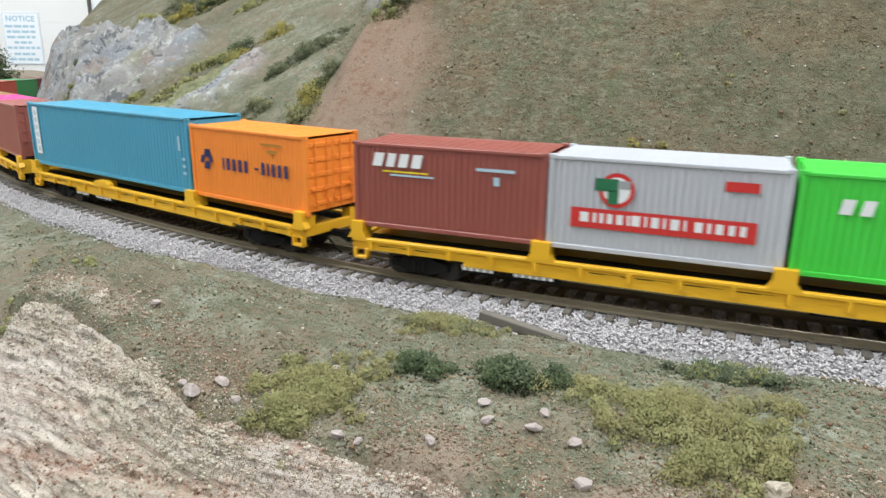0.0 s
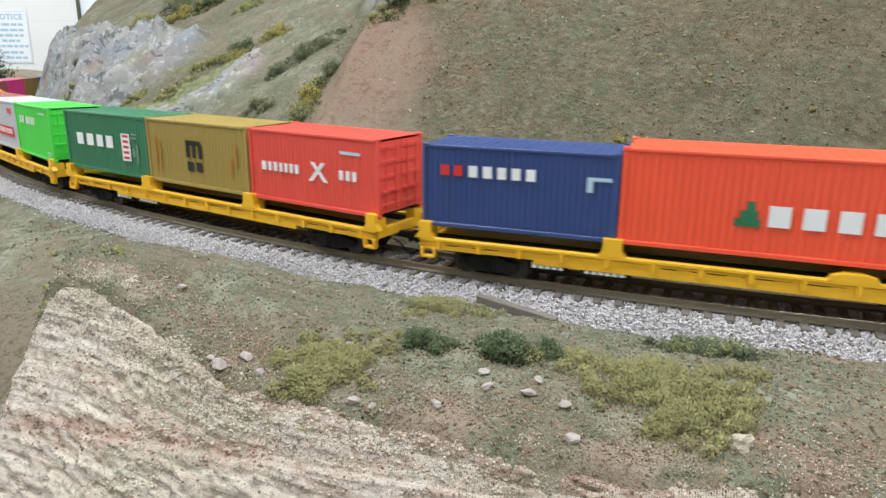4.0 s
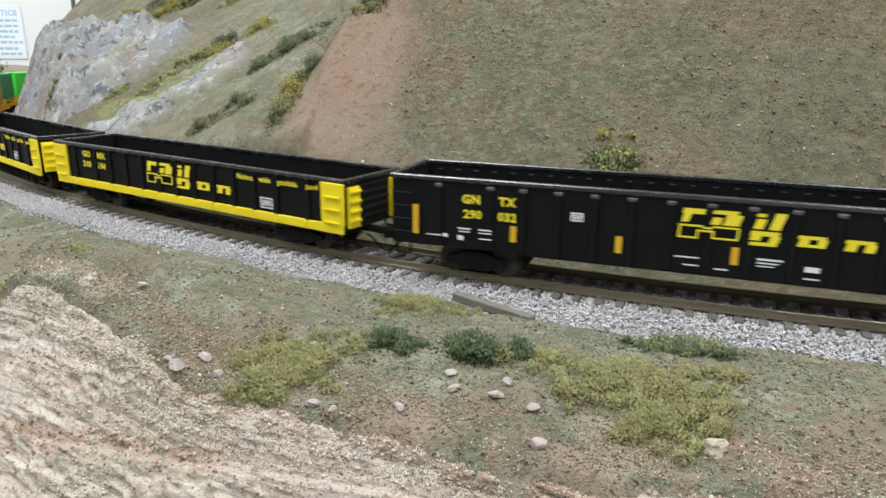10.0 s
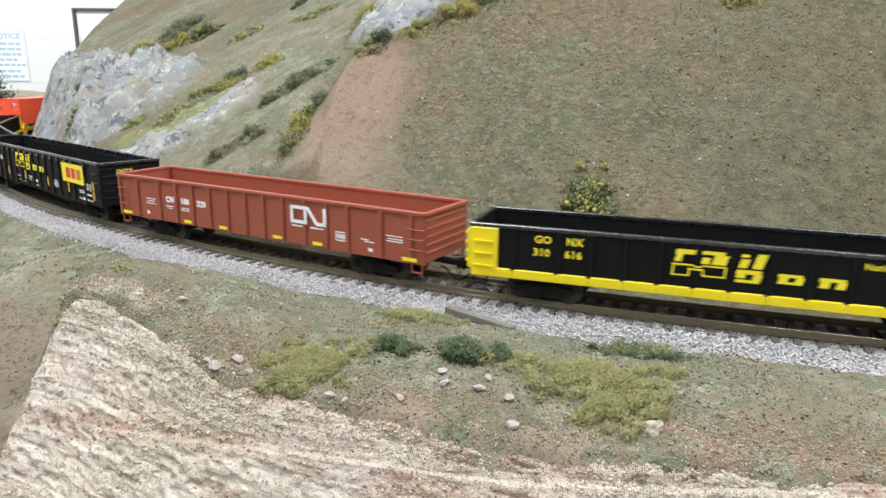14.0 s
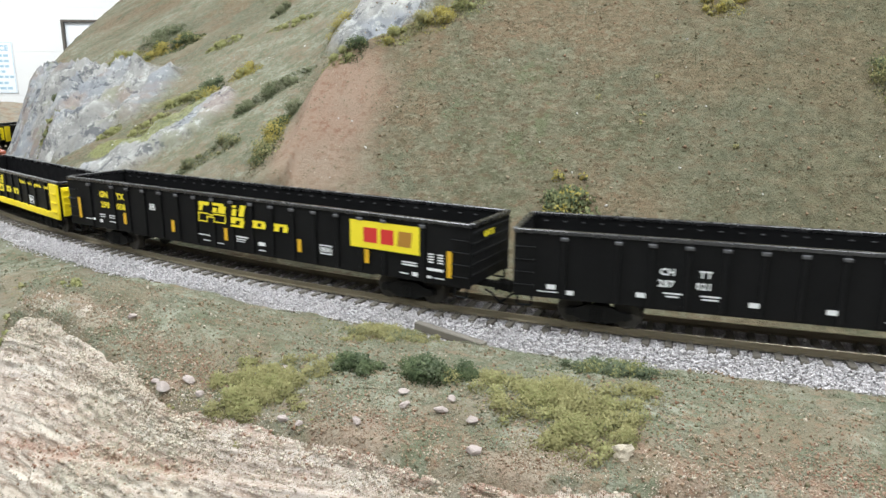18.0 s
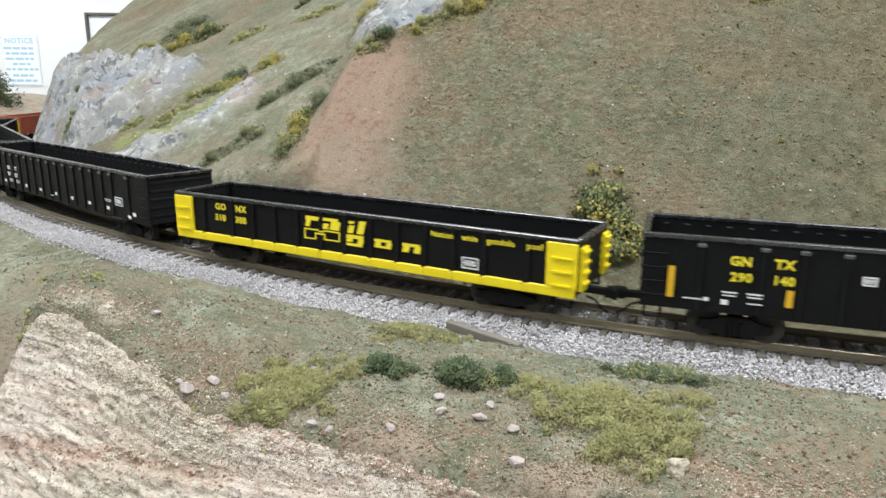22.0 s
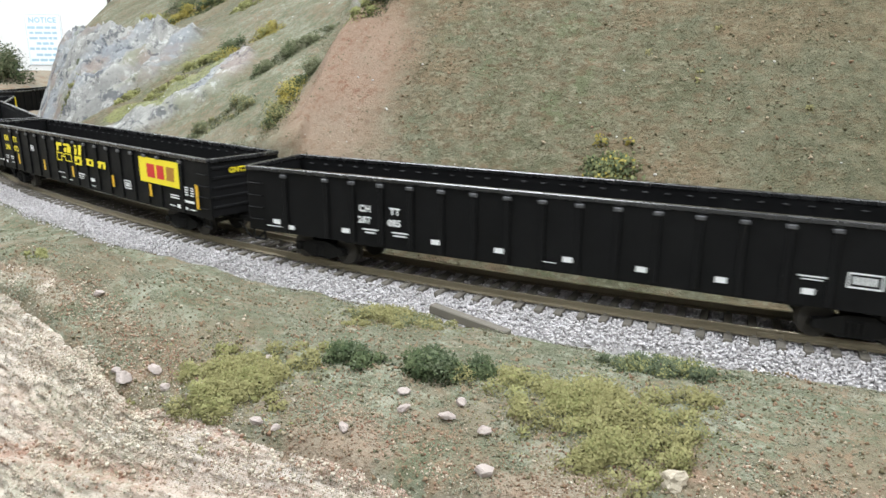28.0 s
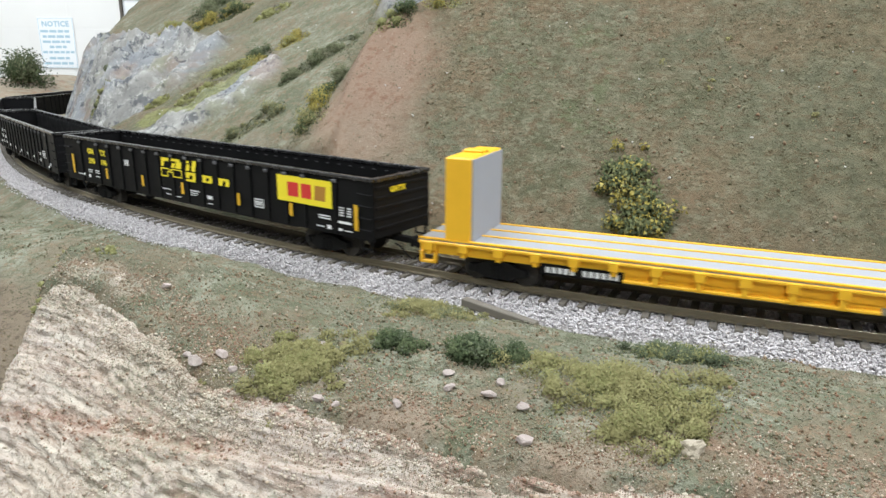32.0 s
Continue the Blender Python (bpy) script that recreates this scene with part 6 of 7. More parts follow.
scatter("hill_turf", "olive and brown ground foam on the hillside", "turf", 120000, -0.20, 0.30, 0.262, 0.50, lambda x, y, q, m, u: (q < -0.030) & (u > m["red"] * 0.8) & (u > m["rock"]) & (u < tufty(x, y, 150, 83)), (0.22 * MM, 0.70 * MM), HILL_CRUMB, 101)
scatter("valley_turf", "grey green ground foam on the far slope", "turf", 50000, -0.60, -0.10, 0.28, 0.66, lambda x, y, q, m, u: (q < -0.034) & (u > m["rock"] * 1.05) & (m["red"] < 0.4) & (u < tufty(x, y, 90, 85)), (0.18 * MM, 0.50 * MM), FAR_CRUMB, 103)
scatter("rock_moss", "lime green moss between the grey rocks", "moss", 40000, -0.46, -0.26, 0.35, 0.46, lambda x, y, q, m, u: (u < m["moss"] * 0.9) & (q < -0.03), (0.25 * MM, 0.65 * MM), LIME_CRUMB, 125)
scatter("hill_litter", "brown and tan litter strewn over the hillside", "litter", 9000, -0.16, 0.30, 0.262, 0.50, lambda x, y, q, m, u: (q < -0.030) & (m["red"] < 0.25) & (u < 0.25 + 0.6 * step01(0.46, 0.60, 0.5 + fbm(x * 22, y * 22, 96, 3))), (0.35 * MM, 1.25 * MM), LITTER, 133)
scatter("bank_litter", "rusty, dark and cream litter strewn over the near bank", "litter", 11000, -0.17, 0.15, 0.108, 0.200, lambda x, y, q, m, u: (q > 0.027) & (y > cliff_edge(x) - 0.002) & (u < 0.15 + 0.75 * step01(0.46, 0.60, 0.5 + fbm(x * 45, y * 45, 98, 3))), (0.26 * MM, 0.80 * MM), LITTER, 135)
scatter("bank_turf", "sage green ground foam on the near bank", "turf", 120000, -0.20, 0.15, 0.112, 0.205, lambda x, y, q, m, u: (q > 0.026) & (y > cliff_edge(x) - 0.001) & (u > m["red"] * 0.7) & (u > m["tan"]) & (x > -0.18) & (u < tufty(x, y, 190, 87)), (0.16 * MM, 0.46 * MM), SAGE_CRUMB, 105)
scatter("field_turf", "brown ground cover on the low field", "turf", 16000, -0.42, -0.17, 0.12, 0.28, lambda x, y, q, m, u: (q > 0.032) & (u < tufty(x, y, 120, 89)), (0.25 * MM, 0.7 * MM), HILL_CRUMB, 107)
scatter("cliff_rubble", "tan and rusty rubble along the cliff's edge", "rubble", 70000, -0.17, 0.15, 0.100, 0.165, lambda x, y, q, m, u: (np.exp(-((y - cliff_edge(x) - 0.003) / 0.010) ** 2) * step01(0.42, 0.62, 0.5 + fbm(x * 30, y * 45, 81, 3)) * 0.8 + 0.75 * np.exp(-(reach(x, y, -0.128, 0.137, -0.092, 0.1275) / 0.0055) ** 2) + 0.012 > u) & (q > 0.03), (0.13 * MM, 0.40 * MM), SCREE, 109, 0.35, "stone")


scatter("rust_crumbs", "rusty brown and olive crumbs on the bank's bare soil", "soil crumbs", 80000, -0.17, 0.15, 0.100, 0.165, lambda x, y, q, m, u: (np.exp(-((y - cliff_edge(x) - 0.003) / 0.011) ** 2) * (0.25 + 0.9 * step01(0.40, 0.60, 0.5 + fbm(x * 40, y * 60, 85, 4))) + 0.06 > u) & (q > 0.03), (0.14 * MM, 0.42 * MM), RUST_CRUMB, 121)
scatter("cream_crumbs", "cream crumbs along the cliff's edge", "rubble", 42000, -0.17, 0.15, 0.100, 0.150, lambda x, y, q, m, u: (np.exp(-((y - cliff_edge(x) - 0.001) / 0.006) ** 2) * step01(0.48, 0.66, 0.5 + fbm(x * 50, y * 80, 95, 4)) > u) & (q > 0.03), (0.14 * MM, 0.44 * MM), CHIP, 123)


def on_face(name, label, category, n, weight, size, material, seed, kind="stone"):
    """Loose crumbs lodged on the rock face, more of them where the weight is high."""
    r = np.random.RandomState(seed)
    w = np.clip(weight, 0, None) * (CLIFF_S > -0.010)
    k = r.choice(len(CLIFF_CO), n, p=w / w.sum())
    s = size[0] + (size[1] - size[0]) * r.uniform(0, 1, len(k)) ** 2
    me = pebbles(name, CLIFF_CO[k], s, material, seed + 1) if kind == "stone" else flakes(name, CLIFF_CO[k], s, material, seed + 1)
    return tagged(new(name, me), label, category, kind="stuff")


def face_patch(f, seed, lo=0.40, hi=0.60):
    return step01(lo, hi, 0.5 + fbm(CLIFF_CO[:, 0] * f, CLIFF_CO[:, 2] * f * 1.6, seed, 4))


TOP = np.exp(-(np.clip(CLIFF_S, 0, None) / 0.013) ** 2)
on_face("face_rubble", "rusty and cream rubble lodged on the rock face", "rubble", 5000, 0.06 + 0.9 * CLIFF_RUST, (0.14 * MM, 0.60 * MM), SCREE, 115)
on_face("face_chips", "cream and tan chips lodged on the rock face", "rubble", 16000, 0.08 + 0.8 * face_patch(55, 91, 0.46, 0.62), (0.14 * MM, 0.62 * MM), CHIP, 119)
on_face("face_moss", "green and brown foam specks on the rock face", "moss", 14000, 0.10 + 0.5 * CLIFF_GREEN + 0.35 * step01(-0.02, -0.08, CLIFF_CO[:, 0]) * face_patch(40, 92), (0.10 * MM, 0.36 * MM), SAGE_CRUMB, 117, "crumb")
on_face("edge_soil", "rusty soil crumbs strewn over the rock's upper edge", "soil crumbs", 34000, TOP * (0.05 + face_patch(70, 97)), (0.12 * MM, 0.42 * MM), RUST_CRUMB, 127, "crumb")
on_face("edge_turf", "sage green foam strewn over the rock's upper edge", "turf", 22000, TOP * face_patch(50, 99), (0.12 * MM, 0.40 * MM), SAGE_CRUMB, 129, "crumb")
on_face("edge_chips", "cream chips among the soil on the rock's upper edge", "rubble", 9000, TOP * face_patch(80, 101), (0.14 * MM, 0.50 * MM), CHIP, 137)
scatter("bank_grains", "pale grains scattered over the near bank", "gravel", 1300, -0.16, 0.15, 0.114, 0.170, lambda x, y, q, m, u: (q > 0.028) & (u < 0.35 * step01(0.45, 0.62, 0.5 + fbm(x * 30, y * 40, 94, 3)) + 0.05), (0.20 * MM, 0.55 * MM), CHIP, 131, 0.3, "stone")
scatter("scar_gravel", "small gravel on the bare red slope", "gravel", 2500, -0.22, -0.06, 0.28, 0.40, lambda x, y, q, m, u: (m["red"] > 0.4) & (u < 0.5), (0.16 * MM, 0.42 * MM), SCREE, 111, 0.3, "stone")
scatter("pale_gravel", "scattered pale grains on the slopes", "gravel", 380, -0.45, 0.28, 0.27, 0.50, lambda x, y, q, m, u: (q < -0.03) & (u < 0.55), (0.3 * MM, 0.9 * MM), SPECK, 113, 0.3, "stone")


# ---- shrubs ----
def foliage_material(name, a, b, c):
    n = Nodes(name)
    tuft = n.ramp(n.noise(330, 4, 0.65), (0.38, 0.0), (0.62, 1.0))
    fac = n.math("ADD", n.math("MULTIPLY", tuft, 0.65), n.math("MULTIPLY", n.island(), 0.35))
    n.bsdf.inputs["Specular IOR Level"].default_value = 0.1
    col = n.ramp(fac, (0.05, a), (0.5, b), (0.95, c))
    return n.set(col, 0.95)


OLIVE = foliage_material("olive_clump_foliage", (0.175, 0.160, 0.072), (0.232, 0.216, 0.096), (0.292, 0.272, 0.130))
LIME = foliage_material("lime_clump_foliage", (0.178, 0.180, 0.074), (0.230, 0.230, 0.096), (0.290, 0.284, 0.130))
DEEP = foliage_material("deep_green_foliage", (0.036, 0.052, 0.026), (0.070, 0.092, 0.044), (0.122, 0.146, 0.074))
TEAL = foliage_material("blue_green_foliage", (0.058, 0.074, 0.044), (0.098, 0.118, 0.070), (0.150, 0.170, 0.104))
SAGEF = foliage_material("dusty_green_foliage", (0.075, 0.08, 0.046), (0.135, 0.145, 0.082), (0.2, 0.205, 0.125))
STRAW = foliage_material("golden_foliage", (0.18, 0.145, 0.035), (0.29, 0.24, 0.06), (0.36, 0.31, 0.11))
LEAFY = foliage_material("mixed_leaf_foliage", (0.045, 0.062, 0.032), (0.105, 0.122, 0.06), (0.21, 0.205, 0.09))
TWIG = paint("brown_twig", (0.10, 0.07, 0.045), 0.9, 0.2)


def shrub(name, label, x, y, w, d, h, material, n, leaf, seed, lobes=7, second=None, category="bush", group="bushes on the layout", rise=0.0, stray=0.06):
    """A clump of lichen or foam in uneven fluffy tufts, with a second colour worked in and some stray crumbs round it."""
    ob = thing(name, label, category, group)
    z0 = ground_at(x, y)
    ob.location = (x, y, z0)
    r = np.random.RandomState(seed)
    ang, far = r.uniform(0, 6.283, lobes), r.uniform(0, 1, lobes) ** 0.6
    bend = 1.05 + 0.32 * np.sin(ang * 2 + seed) + 0.28 * np.sin(ang * 5 + seed * 1.7)
    cx, cy = np.cos(ang) * far * bend * w * 0.50, np.sin(ang) * far * bend * d * 0.50
    cz = ground_z(cx + x, cy + y)[0][0] - z0
    cz = cz + rise * r.uniform(0.0, 1.0, lobes) * (1.1 - 0.7 * far)
    rad = np.minimum(h, 0.5 * max(w, d)) * r.uniform(0.22, 0.70, lobes) * (1.15 - 0.5 * far)
    k = r.choice(lobes, n, p=rad ** 2 / np.sum(rad ** 2))
    v = r.normal(size=(n, 3))
    v /= np.linalg.norm(v, axis=1)[:, None]
    lumpy = 1 + 0.42 * np.sin(v[:, 0] * 9 + k * 2.1) * np.sin(v[:, 1] * 8 + k * 1.3) * np.sin(v[:, 2] * 7 + k) + 0.5 * r.uniform(0, 1, n) ** 5
    v *= (r.uniform(0.35, 1, n) ** 0.3 * lumpy * rad[k])[:, None]
    v += r.normal(0, 0.20, (n, 3)) * rad[k][:, None]
    pts = np.stack([cx[k] + v[:, 0] * 1.15, cy[k] + v[:, 1] * 1.15, cz[k] + 0.25 * rad[k] + v[:, 2]], -1)
    away = r.uniform(0, 1, n) < stray
    m = int(away.sum())
    sa, sf = r.uniform(0, 6.283, m), r.uniform(0.5, 1.25, m)
    sx, sy = np.cos(sa) * sf * w * 0.6, np.sin(sa) * sf * d * 0.6
    if m:
        pts[away] = np.stack([sx, sy, ground_z(sx + x, sy + y)[0][0] - z0 + 0.4 * leaf], -1)
    soft = v / np.maximum(np.linalg.norm(v, axis=1), 1e-9)[:, None] + r.normal(0, 0.28, (n, 3)) + np.array((0, -0.15, 0.45))
    soft /= np.linalg.norm(soft, axis=1)[:, None]
    sizes = r.uniform(0.55, 1.25, n) * leaf
    tint = (k * 7919 % 97) / 97.0 * 0.6 + r.uniform(0, 0.4, n)
    pick = tint > 0.66 if second else np.zeros(n, bool)
    part("foliage", flakes("foliage", pts[~pick], sizes[~pick], material, seed + 2, soft[~pick]), None, ob)
    if pick.any():
        part("foliage_accent", flakes("foliage_accent", pts[pick], sizes[pick], second, seed + 3, soft[pick]), None, ob)
    bm = bmesh.new()
    cyl(bm, (0, 0, -0.8 * MM), (cx[0] * 0.3, cy[0] * 0.3, max(cz[0], 0) + rad[0]), 0.25 * MM, 6)
    part("stem", bm, TWIG, ob)
    return ob


shrub("bush", "olive yellow lichen clump on the bank", -0.0750, 0.1275, 0.032, 0.030, 4.2 * MM, OLIVE, 30000, 0.33 * MM, 201, 90, LIME, stray=0.03)
shrub("bush", "wide olive yellow lichen clump above the cliff", 0.0055, 0.1435, 0.040, 0.030, 4.8 * MM, OLIVE, 34000, 0.33 * MM, 203, 110, LIME, stray=0.03)
shrub("bush", "olive yellow lichen tail of a wide clump", 0.0115, 0.1295, 0.018, 0.016, 3.8 * MM, OLIVE, 12000, 0.33 * MM, 204, 44, LIME, stray=0.05)
shrub("bush", "dark green bushy clump on the bank", -0.0318, 0.1455, 0.016, 0.010, 5.0 * MM, DEEP, 4600, 0.42 * MM, 205, 15, TEAL, rise=3.6 * MM)
shrub("bush", "deep green small bush on the bank", -0.0520, 0.1445, 0.012, 0.009, 4.4 * MM, DEEP, 3000, 0.42 * MM, 207, 14, TEAL, rise=2.4 * MM)
shrub("bush", "deep green tuft beside a larger bush", -0.0215, 0.1500, 0.008, 0.007, 4.4 * MM, DEEP, 2200, 0.36 * MM, 209, 9, TEAL, rise=2.4 * MM)
shrub("bush", "blue green low shrub at the ballast's edge", 0.0165, 0.1765, 0.030, 0.011, 4.4 * MM, TEAL, 10000, 0.36 * MM, 211, 34, LIME, rise=1.4 * MM)
shrub("bush", "olive flat shrub at the ballast's edge", -0.0600, 0.1860, 0.040, 0.018, 3.0 * MM, OLIVE, 16000, 0.34 * MM, 213, 90, SAGEF, stray=0.03)
shrub("bush", "olive bush beside the curved track", -0.2400, 0.2130, 0.018, 0.013, 6.0 * MM, OLIVE, 1300, 0.66 * MM, 215, 6, SAGEF)
shrub("bush", "small dark weed at the ballast's edge", -0.2220, 0.2240, 0.012, 0.005, 2.6 * MM, TEAL, 500, 0.5 * MM, 217, 4)
shrub("bush", "dark green tuft on the lichen clump", 0.0010, 0.1490, 0.007, 0.005, 6.0 * MM, TEAL, 420, 0.52 * MM, 219, 3)
shrub("grass_tuft", "lime grass tuft at the knoll's edge", -0.1500, 0.1440, 0.007, 0.005, 2.4 * MM, LIME, 260, 0.5 * MM, 221, 3, category="grass", group="grass tufts on the layout")
shrub("grass_tuft", "lime grass tuft on the knoll's side", -0.1640, 0.1330, 0.006, 0.012, 2.4 * MM, LIME, 320, 0.5 * MM, 223, 4, category="grass", group="grass tufts on the layout")

# the leafy shrub that climbs the hillside behind the track
shrub("leafy_shrub", "tall leafy green shrub growing up the hillside", -0.0125, 0.2930, 0.027, 0.026, 8.5 * MM, LEAFY, 2600, 0.95 * MM, 231, 30, STRAW, "shrub", rise=4.0 * MM, stray=0.0)
shrub("leafy_shrub", "leafy green shrub at the hill's foot", -0.0045, 0.2790, 0.026, 0.016, 8.0 * MM, LEAFY, 1800, 0.95 * MM, 233, 22, STRAW, "shrub", rise=4.0 * MM, stray=0.0)

HILL = [(-0.2900, 0.4290, 0.022, 0.016, 7.5, "deep green bush on the far slope", DEEP, None), (-0.2850, 0.4190, 0.022, 0.010, 5.5, "golden bush below a dark bush", STRAW, LIME),
        (-0.2690, 0.4460, 0.022, 0.012, 4.5, "golden green tuft on the far slope", STRAW, LIME), (-0.3150, 0.4330, 0.026, 0.012, 3.5, "lime green clump on the rocks", LIME, DEEP),
        (-0.2200, 0.3920, 0.020, 0.016, 5.5, "dusty green bush on the far slope", SAGEF, DEEP), (-0.2050, 0.4010, 0.024, 0.014, 4.5, "dusty green sprawling bush", SAGEF, None),
        (-0.2300, 0.3800, 0.014, 0.010, 4.0, "dark dusty bush on the far slope", SAGEF, DEEP), (-0.2230, 0.3400, 0.019, 0.012, 4.6, "mossy green bush above the track", SAGEF, OLIVE),
        (-0.2380, 0.3290, 0.017, 0.010, 3.6, "mossy low bush above the track", SAGEF, OLIVE), (-0.1790, 0.3150, 0.016, 0.012, 6.0, "golden green bush at the red scar", OLIVE, DEEP),
        (-0.1830, 0.3270, 0.014, 0.012, 6.0, "golden green bush in the gully", STRAW, DEEP), (-0.1850, 0.3400, 0.012, 0.010, 6.0, "dark green bush in the gully", DEEP, OLIVE),
        (-0.1800, 0.3520, 0.011, 0.010, 4.6, "dusty green bush in the gully", SAGEF, None), (-0.1450, 0.3620, 0.013, 0.009, 5.0, "deep green bush on the ridge", DEEP, LIME),
        (-0.1560, 0.3600, 0.022, 0.009, 3.0, "lime grass along the ridge", LIME, None), (-0.1250, 0.3700, 0.020, 0.008, 3.6, "lime grass below the ridge's top", LIME, STRAW),
        (-0.1030, 0.3800, 0.021, 0.010, 5.5, "golden bush on the ridge's top", STRAW, OLIVE), (-0.1120, 0.3780, 0.014, 0.009, 4.5, "olive bush on the ridge's top", OLIVE, DEEP),
        (-0.0850, 0.3880, 0.018, 0.010, 4.5, "lime bush on the ridge's top", LIME, DEEP), (-0.1850, 0.4350, 0.016, 0.012, 6.0, "golden bush below the blue rock", STRAW, OLIVE),
        (-0.3270, 0.4080, 0.026, 0.012, 3.0, "lime grass patch among the rocks", LIME, None), (-0.3700, 0.4150, 0.016, 0.010, 2.6, "lime grass tuft among the rocks", LIME, None),
        (-0.4470, 0.5860, 0.050, 0.026, 7.0, "golden green bush on the rocky shoulder", STRAW, DEEP), (-0.4150, 0.5780, 0.034, 0.018, 7.0, "deep green bush on the rocky shoulder", DEEP, OLIVE),
        (-0.4780, 0.6260, 0.044, 0.026, 9.0, "dusty green bush high on the shoulder", SAGEF, DEEP), (-0.5050, 0.6000, 0.036, 0.016, 6.0, "lime green bush at the cliff's top", LIME, STRAW),
        (-0.3050, 0.5670, 0.014, 0.012, 7.0, "dusty green bush high on the slope", SAGEF, None), (-0.2700, 0.5250, 0.040, 0.014, 3.0, "lime grass high on the slope", LIME, None),
        (-0.3400, 0.5300, 0.030, 0.012, 3.0, "lime grass patch high on the slope", LIME, None), (0.0540, 0.3890, 0.020, 0.010, 4.0, "golden tuft high on the hill", STRAW, OLIVE),
        (0.1270, 0.3560, 0.014, 0.014, 6.0, "olive tuft on the hill", OLIVE, DEEP), (0.1300, 0.3430, 0.010, 0.010, 3.0, "lime tuft on the hill", LIME, None),
        (-0.5250, 0.5300, 0.016, 0.012, 4.0, "dark green weed on the rock face", DEEP, SAGEF), (-0.4750, 0.4640, 0.020, 0.012, 3.0, "lime weed at the rock's foot", LIME, SAGEF)]
for i, (x, y, w, d, h, words, m1, m2) in enumerate(HILL):
    shrub("bush", words, x, y, w * 0.85, d * 1.25, h * 1.25 * MM, m1, int(1100 + 65000 * w), 0.50 * MM if x > -0.3 else 0.75 * MM, 300 + 7 * i, int(5 + 170 * w), m2, rise=h * 0.6 * MM, stray=0.28)
for i, (x, y) in enumerate(((0.0176, 0.3340), (0.0165, 0.3300), (0.0240, 0.3520), (-0.0050, 0.3400), (0.0600, 0.3200))):
    shrub("grass_tuft", "tiny yellow green tuft on the hillside", x, y, 3.2 * MM, 3.0 * MM, 1.6 * MM, OLIVE, 60, 0.55 * MM, 600 + i, 2, category="grass", group="grass tufts on the layout")

# bushes on the tan knoll outside the curve
for i, (x, y, w, h, n) in enumerate(((-1.018, 0.847, 0.062, 0.050, 4200), (-1.105, 0.800, 0.045, 0.034, 2200), (-1.075, 0.880, 0.040, 0.026, 1600))):
    shrub("bush", "dark green bush on the tan knoll", x, y, w, w * 0.7, h * 0.7, DEEP, n, 1.8 * MM, 700 + 9 * i, 14, SAGEF, rise=h * 0.9)


# ---- loose stones ----
def boulder_material():
    n = Nodes("pinkish_grey_boulder")
    col = n.mix(n.noise(300, 5, 0.7), (0.27, 0.225, 0.20), (0.45, 0.395, 0.365))
    col = n.mix(n.math("MULTIPLY", n.random(), 0.6), col, (0.40, 0.335, 0.305))
    n.bump(n.noise(900, 4), 0.5, 0.0004)
    return n.set(col, 0.9)


BOULDER = boulder_material()
PLASTER = paint("cream_plaster_rock", (0.43, 0.375, 0.29), 0.95, 0.3, 260, 0.8)


def boulder(x, y, w, h, seed, material=BOULDER, label="weathered pinkish grey stone lying on the bank", rough=0.16):
    bm = bmesh.new()
    bmesh.ops.create_icosphere(bm, subdivisions=3, radius=1.0)
    r = random.Random(seed)
    cuts = [(Vector((r.gauss(0, 1), r.gauss(0, 1), r.gauss(0, 1))).normalized(), r.uniform(0.42, 0.80)) for _ in range(9)]
    for v in bm.verts:
        for nrm, k in cuts:
            e = v.co.dot(nrm) - k
            if e > 0:
                v.co -= nrm * e * 0.9
        v.co *= 1 + rough * noise.noise(v.co * 2.3 + Vector((seed, 0, 0))) + 0.06 * noise.noise(v.co * 7.0)
        v.co = Vector((v.co.x * w / 2, v.co.y * w * 0.36, v.co.z * h / 2))
    me = bpy.data.meshes.new("stone")
    bm.to_mesh(me)
    bm.free()
    me.materials.append(material)
    ob = tagged(new("stone", me), label, "stone", "loose stones on the bank")
    ob.matrix_world = pose(x, y, ground_at(x, y) + h * 0.28, r.uniform(-12, 12), r.uniform(-12, 12), r.uniform(-50, 50))
    return ob


STONES = ((-0.0347, 0.1345, 3.4), (-0.0324, 0.1290, 3.6), (-0.0228, 0.1290, 4.4), (-0.0214, 0.1350, 3.4), (-0.0142, 0.1277, 3.6), (-0.0416, 0.1198, 3.6), (-0.0988, 0.1196, 5.2), (-0.0883, 0.1210, 3.0), (-0.0809, 0.1204, 2.6),
          (-0.0777, 0.1203, 2.8), (-0.0612, 0.1171, 3.4), (-0.0722, 0.1395, 3.4), (-0.0786, 0.1333, 3.2), (-0.0944, 0.1250, 4.2), (-0.0569, 0.1172, 2.6), (-0.0109, 0.1170, 4.4), (-0.1223, 0.1380, 3.4), (-0.1025, 0.1215, 2.6))
for i, (x, y, w) in enumerate(STONES):
    boulder(x, y, w * MM, w * 0.62 * MM, 40 + i)
boulder(0.0229, 0.1246, 8.2 * MM, 3.6 * MM, 77, PLASTER, "cream coloured plaster rock on the bank", 0.34)

# a discarded tie lying in the ballast
tie_ob = thing("loose_tie", "weathered wooden tie lying at the ballast's edge", "railway tie")
part("beam", boxes((-15 * MM, 15 * MM, -1.5 * MM, 1.5 * MM, 0, 2.9 * MM), bevel=0.0003), TIE, tie_ob)
tie_ob.matrix_world = pose(-0.0395, 0.1958, 1.2184, 0, 2, -21)

